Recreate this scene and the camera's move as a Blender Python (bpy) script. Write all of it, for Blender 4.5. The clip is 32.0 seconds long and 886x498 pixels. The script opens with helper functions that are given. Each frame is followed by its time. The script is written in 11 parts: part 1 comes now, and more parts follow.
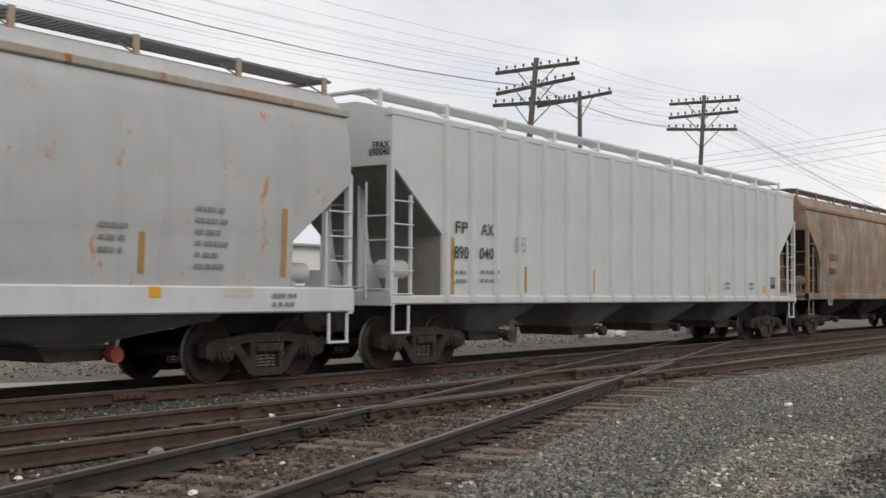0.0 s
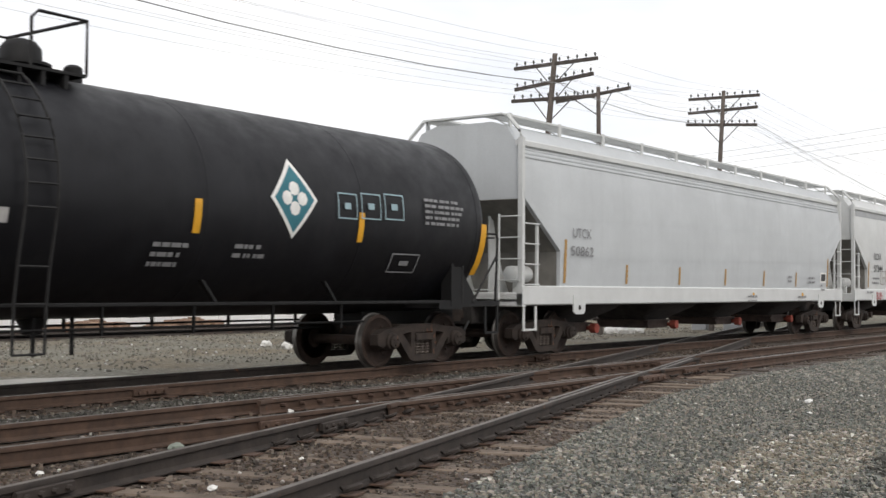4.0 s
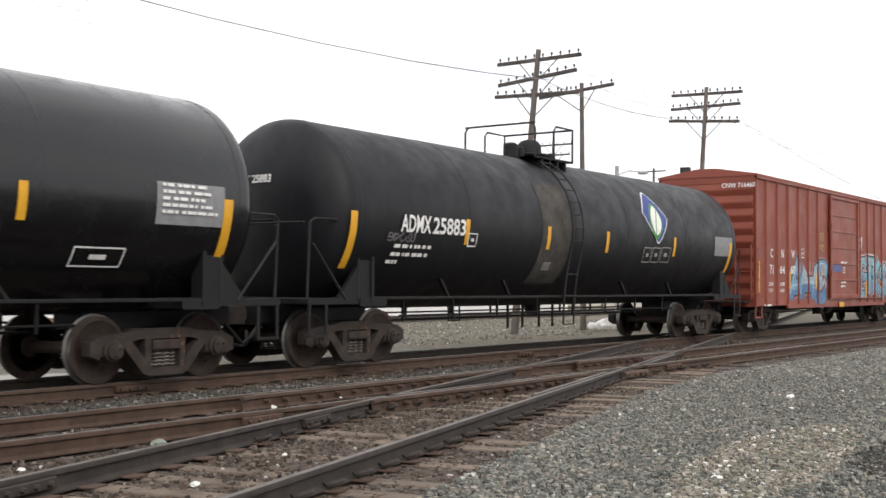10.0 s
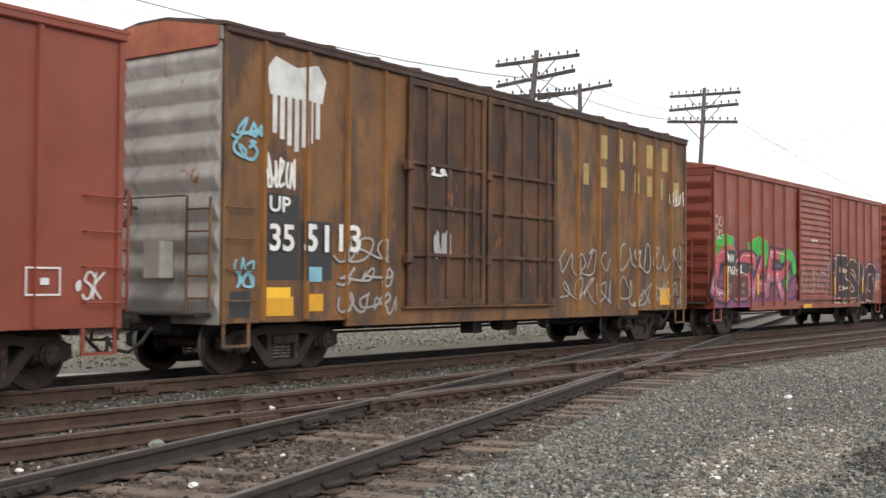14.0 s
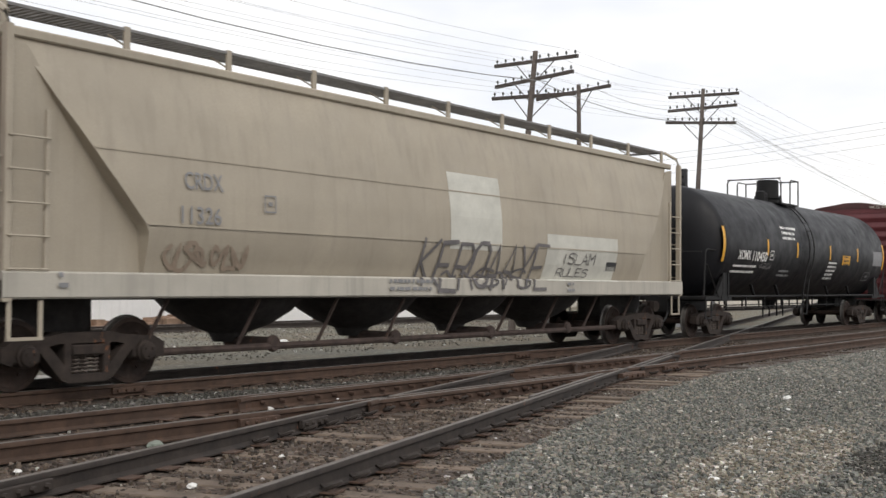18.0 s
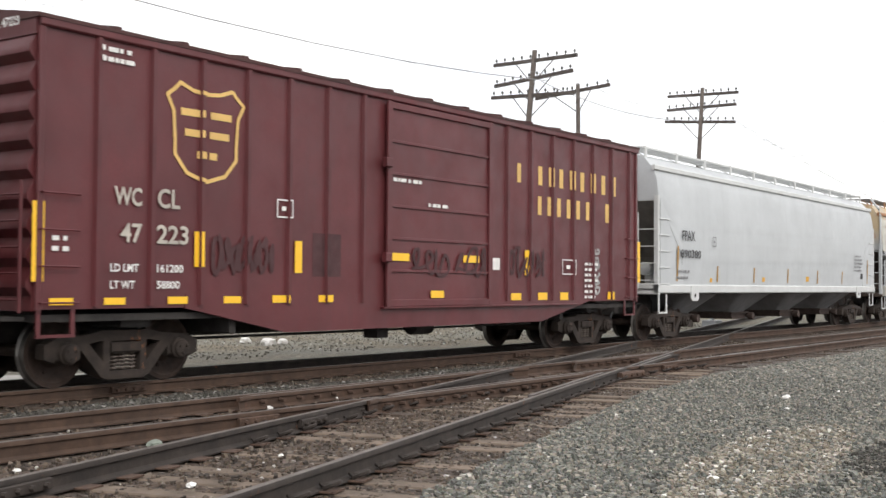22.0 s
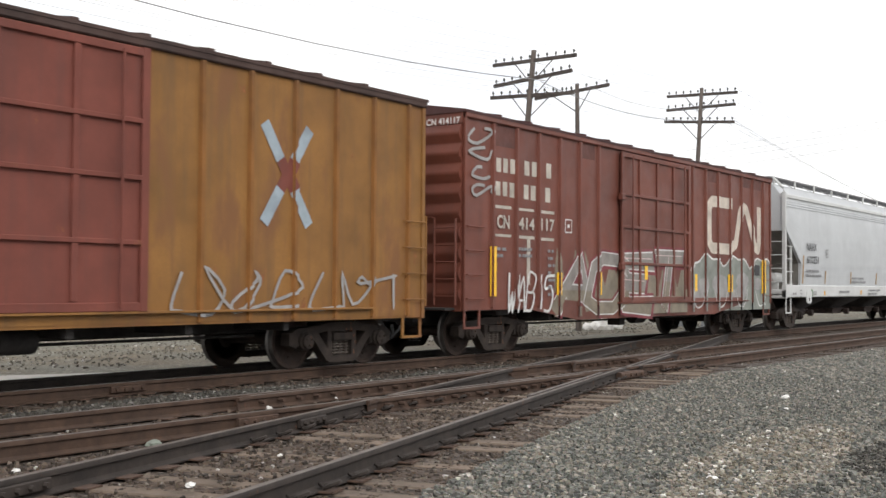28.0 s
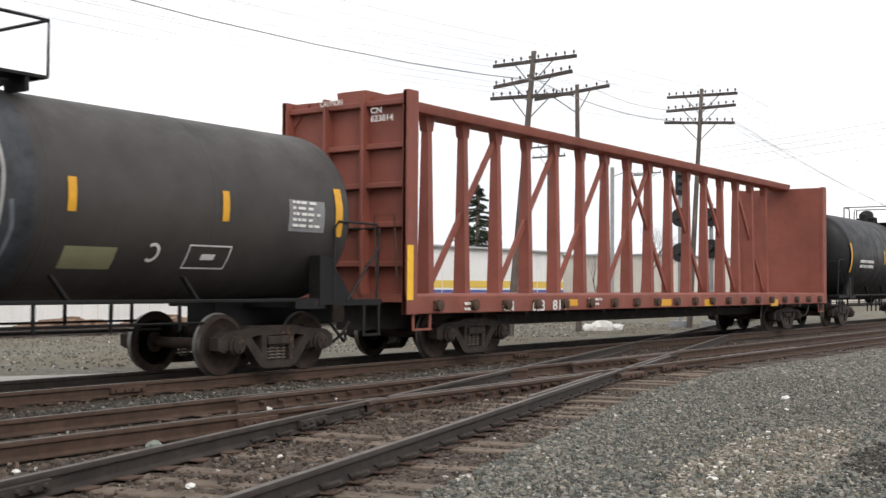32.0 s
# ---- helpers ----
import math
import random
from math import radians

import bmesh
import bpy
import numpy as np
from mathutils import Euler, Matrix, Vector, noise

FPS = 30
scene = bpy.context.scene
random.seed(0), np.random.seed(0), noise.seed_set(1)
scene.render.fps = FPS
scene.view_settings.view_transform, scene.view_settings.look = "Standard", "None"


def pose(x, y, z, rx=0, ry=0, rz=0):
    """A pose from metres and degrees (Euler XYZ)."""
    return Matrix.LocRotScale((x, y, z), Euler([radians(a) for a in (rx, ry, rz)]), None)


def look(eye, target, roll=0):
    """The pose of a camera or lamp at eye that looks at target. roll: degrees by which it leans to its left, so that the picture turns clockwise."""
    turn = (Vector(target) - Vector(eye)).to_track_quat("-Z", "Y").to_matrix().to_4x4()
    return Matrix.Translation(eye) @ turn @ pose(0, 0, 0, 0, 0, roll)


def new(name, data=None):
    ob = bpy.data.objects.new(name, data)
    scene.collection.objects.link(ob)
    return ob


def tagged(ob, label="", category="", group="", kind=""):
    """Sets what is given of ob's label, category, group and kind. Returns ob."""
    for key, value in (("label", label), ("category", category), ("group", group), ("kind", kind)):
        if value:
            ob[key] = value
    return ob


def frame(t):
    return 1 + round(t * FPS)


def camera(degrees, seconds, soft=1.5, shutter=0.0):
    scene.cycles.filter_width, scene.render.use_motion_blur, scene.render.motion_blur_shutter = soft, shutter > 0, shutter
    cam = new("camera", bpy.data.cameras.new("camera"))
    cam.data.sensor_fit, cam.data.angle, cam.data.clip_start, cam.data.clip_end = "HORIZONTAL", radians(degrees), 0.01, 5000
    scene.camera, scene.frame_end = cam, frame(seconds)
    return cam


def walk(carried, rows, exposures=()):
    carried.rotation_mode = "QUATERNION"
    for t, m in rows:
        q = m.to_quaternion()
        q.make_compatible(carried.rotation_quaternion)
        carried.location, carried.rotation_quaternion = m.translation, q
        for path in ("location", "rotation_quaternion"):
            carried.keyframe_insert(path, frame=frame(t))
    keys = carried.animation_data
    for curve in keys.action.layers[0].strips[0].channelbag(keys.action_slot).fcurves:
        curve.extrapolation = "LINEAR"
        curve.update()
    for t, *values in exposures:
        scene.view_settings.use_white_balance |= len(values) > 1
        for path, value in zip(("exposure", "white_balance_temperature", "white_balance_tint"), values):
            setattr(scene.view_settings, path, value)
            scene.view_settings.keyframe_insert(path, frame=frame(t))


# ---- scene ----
# The camera stands at one spot beside the line and is only turned a little by hand.
cam = camera(41.83, 32.0, shutter=0.08)
EYE, YAW, PITCH, LEAN = (0.0, -13.61, 1.377), -54.706, 1.805, 0.40
SWAY = [  # seconds, degrees to the left, degrees up
    (0.0, 0.128, 0.328),
    (0.5, 0.210, 0.385),
    (1.0, 0.549, 0.385),
    (1.5, 0.951, 0.357),
    (2.0, 1.290, 0.317),
    (2.5, 1.486, 0.268),
    (3.0, 1.394, 0.196),
    (3.5, 1.233, 0.157),
    (5.5, 0.517, 0.039),
    (6.0, 0.442, 0.028),
    (6.5, 0.381, 0.000),
    (7.0, 0.303, -0.010),
    (7.5, 0.271, -0.025),
    (8.0, 0.225, -0.032),
    (8.5, 0.221, -0.042),
    (9.0, 0.221, -0.042),
    (9.5, 0.221, -0.042),
    (10.0, 0.221, -0.072),
    (10.5, 0.235, -0.086),
    (11.0, 0.264, -0.068),
    (11.5, 0.260, -0.079),
    (12.0, 0.225, -0.057),
    (12.5, 0.196, -0.057),
    (13.0, 0.178, -0.072),
    (13.5, 0.146, -0.057),
    (15.5, 0.118, -0.014),
    (16.0, 0.093, -0.014),
    (16.5, 0.093, -0.014),
    (17.0, 0.075, -0.003),
    (17.5, 0.082, 0.000),
    (18.0, 0.071, 0.000),
    (18.5, 0.071, 0.000),
    (19.0, 0.064, 0.000),
    (19.5, 0.064, 0.000),
    (20.0, 0.064, 0.000),
    (20.5, 0.061, 0.000),
    (21.0, 0.064, -0.035),
    (21.5, 0.050, -0.032),
    (22.0, 0.036, -0.042),
    (22.5, 0.029, -0.042),
    (23.0, 0.029, -0.050),
    (23.5, 0.025, -0.050),
    (24.0, 0.025, -0.035),
    (24.5, 0.028, -0.011),
    (25.0, 0.025, -0.014),
    (25.5, 0.010, -0.014),
    (26.0, 0.003, -0.014),
    (26.5, 0.003, -0.035),
    (28.5, -0.003, -0.042),
    (29.0, 0.000, -0.042),
    (29.5, 0.007, -0.053),
    (30.0, 0.000, -0.042),
    (30.5, 0.000, -0.042),
    (31.0, 0.014, -0.039),
    (31.5, 0.010, -0.025),
    (32.0, 0.000, 0.000),
]
walk(cam, [(t, pose(*EYE, 0, 0, YAW + dyaw) @ pose(0, 0, 0, 90 + PITCH + dpitch) @ pose(0, 0, 0, 0, 0, LEAN)) for t, dyaw, dpitch in SWAY],
     [(t, stops, 6850, 11) for t, stops in ((0, -0.07), (1, -0.08), (2, 0.14), (3, 0.4), (6, -0.06), (7, 0.02), (8, 0.44), (9, 0.55), (10, 0.58), (13, 0.52), (16, 0.55), (17, 0.5), (18, 0.22), (19, 0.4), (20, 0.66), (21, 0.72), (22, 0.68), (23, 0.32), (24.5, 0.04), (25.2, 0.10), (26, 0.5), (29, 0.42), (29.6, 0.15), (30.4, 0.10), (31, 0.14), (32, 0.38))])

# ---- light: an overcast sky with a weak, wide sun ----
world = bpy.data.worlds.new("overcast_sky")
scene.world = world
world.use_nodes = True
wn, wl = world.node_tree.nodes, world.node_tree.links
wn.clear()
w_out = wn.new("ShaderNodeOutputWorld")
w_sky = wn.new("ShaderNodeTexSky")
w_sky.sky_type, w_sky.sun_disc = "NISHITA", False
w_sky.sun_elevation, w_sky.sun_rotation = radians(42), radians(215)
w_bg_sky = wn.new("ShaderNodeBackground")
w_bg_sky.inputs["Strength"].default_value = 0.08
wl.new(w_sky.outputs["Color"], w_bg_sky.inputs["Color"])
w_tc = wn.new("ShaderNodeTexCoord")
w_map = wn.new("ShaderNodeMapping")
w_map.inputs["Scale"].default_value = (1.6, 1.6, 5.0)
wl.new(w_tc.outputs["Generated"], w_map.inputs["Vector"])
w_noise = wn.new("ShaderNodeTexNoise")
w_noise.inputs["Scale"].default_value, w_noise.inputs["Detail"].default_value = 2.1, 5.0
w_noise.inputs["Roughness"].default_value = 0.48
wl.new(w_map.outputs["Vector"], w_noise.inputs["Vector"])
w_ramp = wn.new("ShaderNodeValToRGB")
w_ramp.color_ramp.elements[0].position, w_ramp.color_ramp.elements[0].color = 0.36, (0.74, 0.79, 0.88, 1)
w_ramp.color_ramp.elements[1].position, w_ramp.color_ramp.elements[1].color = 0.62, (0.95, 0.97, 1.0, 1)
wl.new(w_noise.outputs["Fac"], w_ramp.inputs["Fac"])
w_bg_cloud = wn.new("ShaderNodeBackground")
w_bg_cloud.inputs["Strength"].default_value = 1.05
wl.new(w_ramp.outputs["Color"], w_bg_cloud.inputs["Color"])
w_mix = wn.new("ShaderNodeMixShader")
w_mix.inputs["Fac"].default_value = 0.93
wl.new(w_bg_sky.outputs["Background"], w_mix.inputs[1])
wl.new(w_bg_cloud.outputs["Background"], w_mix.inputs[2])
wl.new(w_mix.outputs["Shader"], w_out.inputs["Surface"])

sun = new("sun", bpy.data.lights.new("sun", "SUN"))
sun.data.energy, sun.data.angle, sun.data.color = 1.0, radians(25), (1.0, 0.97, 0.93)
sun.matrix_world = look((-20, -40, 40), (5, 0, 0))
scene.view_settings.exposure = 0.0

# ---- mesh and material helpers ----
class Mesh:
    """Collects vertices and faces of one part."""

    def __init__(self):
        self.v, self.f = [], []

    def add(self, verts, faces):
        n = len(self.v)
        self.v += [tuple(p) for p in verts]
        self.f += [tuple(n + i for i in face) for face in faces]
        return self

    def box(self, x0, x1, y0, y1, z0, z1, c=0.0):
        """A box, with its long edges cut by c."""
        if c <= 0:
            return self.add([(x, y, z) for x in (x0, x1) for y in (y0, y1) for z in (z0, z1)],
                            [(0, 1, 3, 2), (4, 6, 7, 5), (0, 4, 5, 1), (2, 3, 7, 6), (0, 2, 6, 4), (1, 5, 7, 3)])
        d = (x1 - x0, y1 - y0, z1 - z0)
        a = d.index(max(d))
        lo, hi = [(y0, z0), (x0, z0), (x0, y0)][a], [(y1, z1), (x1, z1), (x1, y1)][a]
        ring = [(lo[0] + c, lo[1]), (hi[0] - c, lo[1]), (hi[0], lo[1] + c), (hi[0], hi[1] - c), (hi[0] - c, hi[1]), (lo[0] + c, hi[1]), (lo[0], hi[1] - c), (lo[0], lo[1] + c)]
        return self.prism(ring, (x0, y0, z0)[a], (x1, y1, z1)[a], "xyz"[a])

    def prism(self, ring, a, b, axis="y"):
        """A flat outline drawn out along an axis."""
        put = {"x": lambda p, s: (s, p[0], p[1]), "y": lambda p, s: (p[0], s, p[1]), "z": lambda p, s: (p[0], p[1], s)}[axis]
        n = len(ring)
        return self.add([put(p, a) for p in ring] + [put(p, b) for p in ring],
                        [tuple(range(n)), tuple(range(2 * n - 1, n - 1, -1))] + [(i, i + n, (i + 1) % n + n, (i + 1) % n) for i in range(n)])

    def loft(self, rings, caps=True):
        n = len(rings[0])
        faces = [(r * n + i, r * n + (i + 1) % n, (r + 1) * n + (i + 1) % n, (r + 1) * n + i) for r in range(len(rings) - 1) for i in range(n)]
        if caps:
            faces += [tuple(range(n - 1, -1, -1)), tuple((len(rings) - 1) * n + i for i in range(n))]
        return self.add([p for ring in rings for p in ring], faces)

    def tube(self, points, r, n=6):
        """A round bar along a line of points."""
        pts = [Vector(p) for p in points]
        rings = []
        for i, p in enumerate(pts):
            way = (pts[min(i + 1, len(pts) - 1)] - pts[max(i - 1, 0)]).normalized()
            side = way.cross(Vector((0, 0, 1)) if abs(way.z) < 0.9 else Vector((0, 1, 0))).normalized()
            up = side.cross(way)
            rings.append([p + side * (r * math.cos(k * math.tau / n)) + up * (r * math.sin(k * math.tau / n)) for k in range(n)])
        return self.loft(rings)

    def disc(self, profile, axis, centre, n=24):
        """A turned body: profile rows of (along, radius)."""
        rings = []
        for s, r in profile:
            ring = []
            for k in range(n):
                a, b = r * math.cos(k * math.tau / n), r * math.sin(k * math.tau / n)
                p = {"x": (s, a, b), "y": (a, s, b), "z": (a, b, s)}[axis]
                ring.append((p[0] + centre[0], p[1] + centre[1], p[2] + centre[2]))
            rings.append(ring)
        return self.loft(rings)

    def data(self, name, material, smooth=True):
        me = bpy.data.meshes.new(name)
        me.from_pydata(self.v, [], self.f)
        bm = bmesh.new()
        bm.from_mesh(me)
        bmesh.ops.recalc_face_normals(bm, faces=bm.faces)
        bm.to_mesh(me)
        bm.free()
        if smooth:
            me.shade_smooth()
            me.set_sharp_from_angle(angle=radians(38))
        me.materials.append(material)
        return me


def part(name, mesh, material, parent=None, label="", at=None, smooth=True):
    """Links a Mesh (or ready mesh data) as one object under a thing or a part."""
    ob = new(name, mesh.data(name, material, smooth) if isinstance(mesh, Mesh) else mesh)
    ob.parent = parent
    if at:
        ob.location = at
    if label:
        ob["label"] = label
    return ob


def thing(name, label, category, group="", at=(0, 0, 0), kind=""):
    ob = new(name)
    ob.empty_display_size = 0.3
    ob.location = at
    return tagged(ob, label, category, group, kind)


def surface(name, colour, rough=0.6, metal=0.0, spread=0.12, scale=2.0, streak=0.0, rust=0.0, rust_colour=(0.16, 0.06, 0.025), grain=60.0, bump=0.1, patch=None, patch_amount=0.0, seed=0.0, spec=0.5, vary=0.0, high=None, soft=0.0):
    """A painted or raw surface with soft mottling, downward streaks, rust spots and fine grain."""
    m = bpy.data.materials.new(name)
    m.use_nodes = True
    n, l = m.node_tree.nodes, m.node_tree.links
    bsdf = n["Principled BSDF"]
    bsdf.inputs["Metallic"].default_value = metal
    bsdf.inputs["Specular IOR Level"].default_value = spec
    tc = n.new("ShaderNodeTexCoord")
    mp = n.new("ShaderNodeMapping")
    mp.inputs["Location"].default_value = (seed * 7.3, seed * 3.1, seed * 5.7)
    l.new(tc.outputs["Object"], mp.inputs["Vector"])

    def noise_node(sc, stretch=None, detail=4.0, roughness=0.6):
        t = n.new("ShaderNodeTexNoise")
        t.inputs["Scale"].default_value, t.inputs["Detail"].default_value, t.inputs["Roughness"].default_value = sc, detail, roughness
        if stretch:
            s = n.new("ShaderNodeMapping")
            s.inputs["Scale"].default_value = stretch
            l.new(mp.outputs["Vector"], s.inputs["Vector"])
            l.new(s.outputs["Vector"], t.inputs["Vector"])
        else:
            l.new(mp.outputs["Vector"], t.inputs["Vector"])
        return t.outputs["Fac"]

    def ramp(fac, a, b, lo=0.0, hi=1.0):
        r = n.new("ShaderNodeMapRange")
        r.inputs["From Min"].default_value, r.inputs["From Max"].default_value = a, b
        r.inputs["To Min"].default_value, r.inputs["To Max"].default_value = lo, hi
        l.new(fac, r.inputs["Value"])
        return r.outputs["Result"]

    def blend(fac, a, b):
        x = n.new("ShaderNodeMix")
        x.data_type = "RGBA"
        if isinstance(fac, float):
            x.inputs["Factor"].default_value = fac
        else:
            l.new(fac, x.inputs["Factor"])
        for socket, value in ((x.inputs["A"], a), (x.inputs["B"], b)):
            if isinstance(value, tuple):
                socket.default_value = (*value, 1)
            else:
                l.new(value, socket)
        return x.outputs["Result"]

    def masked(fac):
        """Keeps stains to the upper part of a side, where water runs off the roof."""
        if not high:
            return fac
        sp = n.new("ShaderNodeSeparateXYZ")
        l.new(tc.outputs["Object"], sp.inputs["Vector"])
        mul = n.new("ShaderNodeMath")
        mul.operation = "MULTIPLY"
        l.new(fac, mul.inputs[0])
        l.new(ramp(sp.outputs["Z"], high[0], high[1]), mul.inputs[1])
        return mul.outputs["Value"]

    dark = tuple(c * (1 - spread * 1.6) for c in colour)
    light = tuple(min(1, c * (1 + spread)) for c in colour)
    out = blend(ramp(noise_node(scale), 0.3, 0.7), dark, light)
    out = blend(ramp(noise_node(grain, detail=2.0), 0.35, 0.65, 0.0, 0.35), out, tuple(c * 0.8 for c in colour))
    if streak:
        out = blend(ramp(noise_node(1.0, (5.0, 5.0, 0.35), 5.0), 0.5, 0.75, 0.0, streak), out, tuple(c * 0.45 + 0.02 for c in colour))
    if patch:
        out = blend(masked(ramp(noise_node(1.0, (1.3, 1.3, 0.5), 5.0, 0.65), 0.62 - soft - 0.3 * patch_amount, 0.74 + soft - 0.3 * patch_amount, 0.0, 0.9)), out, patch)
    rough_out = ramp(noise_node(scale * 2.5), 0.3, 0.7, max(0.05, rough - 0.1), min(1, rough + 0.12))
    if rust:
        spots = masked(ramp(noise_node(2.6, (1.0, 1.0, 0.55), 8.0, 0.72), 0.66 - 0.22 * rust, 0.72 - 0.18 * rust))
        warm = blend(ramp(noise_node(9.0), 0.3, 0.7), rust_colour, tuple(min(1, c * 2.2) for c in rust_colour))
        out = blend(spots, out, warm)
        rough_out = ramp(spots, 0.0, 1.0, rough, 0.92)
    if vary:
        info = n.new("ShaderNodeObjectInfo")
        out = blend(ramp(info.outputs["Random"], 0.0, 1.0, 0.0, vary), out, tuple(c * 0.4 for c in colour))
    l.new(out, bsdf.inputs["Base Color"])
    if isinstance(rough_out, float):
        bsdf.inputs["Roughness"].default_value = rough_out
    else:
        l.new(rough_out, bsdf.inputs["Roughness"])
    if bump:
        b = n.new("ShaderNodeBump")
        b.inputs["Strength"].default_value, b.inputs["Distance"].default_value = bump, 0.01
        l.new(noise_node(grain * 0.4, detail=5.0), b.inputs["Height"])
        l.new(b.outputs["Normal"], bsdf.inputs["Normal"])
    return m


def bloom_material(name, colour, x, z, w, h, seed):
    """Rust breaking through paint: dense at (x, z) of its car, loose and gone at w, h from there."""
    m = surface(name, colour, 0.88, spread=0.3, scale=4.0, patch=tuple(min(1, c * 1.9 + 0.03) for c in colour), patch_amount=0.4, soft=0.1, grain=40, bump=0.1, seed=seed)
    n, l = m.node_tree.nodes, m.node_tree.links
    tc = n.new("ShaderNodeTexCoord")
    mp = n.new("ShaderNodeMapping")
    mp.inputs["Location"].default_value, mp.inputs["Scale"].default_value = (-x / w, 0, -z / h), (1 / w, 0, 1 / h)
    l.new(tc.outputs["Object"], mp.inputs["Vector"])
    far = n.new("ShaderNodeVectorMath")
    far.operation = "LENGTH"
    l.new(mp.outputs["Vector"], far.inputs[0])
    fall = n.new("ShaderNodeMapRange")
    fall.inputs["To Min"].default_value, fall.inputs["To Max"].default_value = 0.20, -0.30
    l.new(far.outputs["Value"], fall.inputs["Value"])
    wide = n.new("ShaderNodeMapping")
    wide.inputs["Scale"].default_value = (3.6, 1.0, 1.3)
    l.new(tc.outputs["Object"], wide.inputs["Vector"])
    t = n.new("ShaderNodeTexNoise")
    t.inputs["Scale"].default_value, t.inputs["Detail"].default_value, t.inputs["Roughness"].default_value = 1.6, 8.0, 0.72
    l.new(wide.outputs["Vector"], t.inputs["Vector"])
    add = n.new("ShaderNodeMath")
    l.new(t.outputs["Fac"], add.inputs[0])
    l.new(fall.outputs["Result"], add.inputs[1])
    cut = n.new("ShaderNodeMapRange")
    cut.inputs["From Min"].default_value, cut.inputs["From Max"].default_value = 0.40, 0.82
    l.new(add.outputs["Value"], cut.inputs["Value"])
    l.new(cut.outputs["Result"], n["Principled BSDF"].inputs["Alpha"])
    return m


def ballast_material(name, dark, mid, light, scale, rusty=0.0):
    m = bpy.data.materials.new(name)
    m.use_nodes = True
    n, l = m.node_tree.nodes, m.node_tree.links
    bsdf = n["Principled BSDF"]
    bsdf.inputs["Roughness"].default_value = 0.9
    tc = n.new("ShaderNodeTexCoord")
    vor = n.new("ShaderNodeTexVoronoi")
    vor.inputs["Scale"].default_value = scale
    l.new(tc.outputs["Object"], vor.inputs["Vector"])
    sep = n.new("ShaderNodeSeparateColor")
    l.new(vor.outputs["Color"], sep.inputs["Color"])
    r = n.new("ShaderNodeValToRGB")
    r.color_ramp.elements[0].position, r.color_ramp.elements[0].color = 0.0, (*dark, 1)
    r.color_ramp.elements[1].position, r.color_ramp.elements[1].color = 1.0, (*light, 1)
    e = r.color_ramp.elements.new(0.55)
    e.color = (*mid, 1)
    e = r.color_ramp.elements.new(0.93)
    e.color = tuple(c * 1.25 for c in mid) + (1,)
    l.new(sep.outputs["Red"], r.inputs["Fac"])
    big = n.new("ShaderNodeTexNoise")
    big.inputs["Scale"].default_value, big.inputs["Detail"].default_value = 0.35, 6.0
    l.new(tc.outputs["Object"], big.inputs["Vector"])
    mr = n.new("ShaderNodeMapRange")
    mr.inputs["From Min"].default_value, mr.inputs["From Max"].default_value = 0.42, 0.62
    mr.inputs["To Max"].default_value = 0.75
    l.new(big.outputs["Fac"], mr.inputs["Value"])
    mx = n.new("ShaderNodeMix")
    mx.data_type, mx.blend_type = "RGBA", "MULTIPLY"
    mx.inputs["B"].default_value = (0.95, 0.78, 0.62, 1) if rusty else (0.82, 0.79, 0.76, 1)
    l.new(mr.outputs["Result"], mx.inputs["Factor"])
    l.new(r.outputs["Color"], mx.inputs["A"])
    l.new(mx.outputs["Result"], bsdf.inputs["Base Color"])
    b = n.new("ShaderNodeBump")
    b.inputs["Strength"].default_value, b.inputs["Distance"].default_value = 0.9, 0.03
    l.new(vor.outputs["Distance"], b.inputs["Height"])
    b.invert = True
    l.new(b.outputs["Normal"], bsdf.inputs["Normal"])
    return m


GRAVEL = ballast_material("grey_gravel", (0.055, 0.053, 0.046), (0.155, 0.150, 0.128), (0.33, 0.315, 0.27), 34.0)
DIRTY_BALLAST = ballast_material("dirty_ballast", (0.022, 0.018, 0.015), (0.078, 0.060, 0.048), (0.24, 0.22, 0.20), 20.0, 1.0)
FAR_GRAVEL = ballast_material("pale_gravel", (0.092, 0.088, 0.068), (0.150, 0.141, 0.108), (0.29, 0.28, 0.235), 14.0, 1.0)
PALE_DIRT = surface("pale_dirt", (0.44, 0.415, 0.375), 0.95, spread=0.25, scale=1.5, grain=30, bump=0.4)
RAIL_SIDE = surface("rusty_rail_steel", (0.070, 0.040, 0.026), 0.85, spread=0.3, scale=5.0, streak=0.3, rust=0.12, rust_colour=(0.080, 0.036, 0.020), grain=50, bump=0.3)
RAIL_DARK = surface("dark_rail_steel", (0.036, 0.027, 0.022), 0.8, spread=0.35, scale=5.0, rust=0.15, grain=50, bump=0.3)
RAIL_TOP = surface("worn_rail_head", (0.15, 0.132, 0.118), 0.5, 0.3, spread=0.3, scale=3.0, grain=80, bump=0.05)
TIE_WOOD = surface("creosoted_tie_wood", (0.085, 0.06, 0.044), 0.92, spread=0.4, scale=3.0, streak=0.4, grain=45, bump=0.6, vary=0.8)
TIE_PALE = surface("weathered_tie_wood", (0.185, 0.14, 0.105), 0.92, spread=0.35, scale=4.0, grain=45, bump=0.6, vary=0.5)
RUST_IRON = surface("rusted_iron", (0.088, 0.052, 0.036), 0.9, spread=0.4, scale=8.0, grain=50, bump=0.4)
STONE_WHITE = surface("white_stone", (0.75, 0.74, 0.71), 0.8, spread=0.1, scale=9, grain=40, bump=0.3)
STONE_GREEN = surface("green_grey_stone", (0.22, 0.25, 0.21), 0.8, spread=0.2, scale=9, grain=40, bump=0.3)

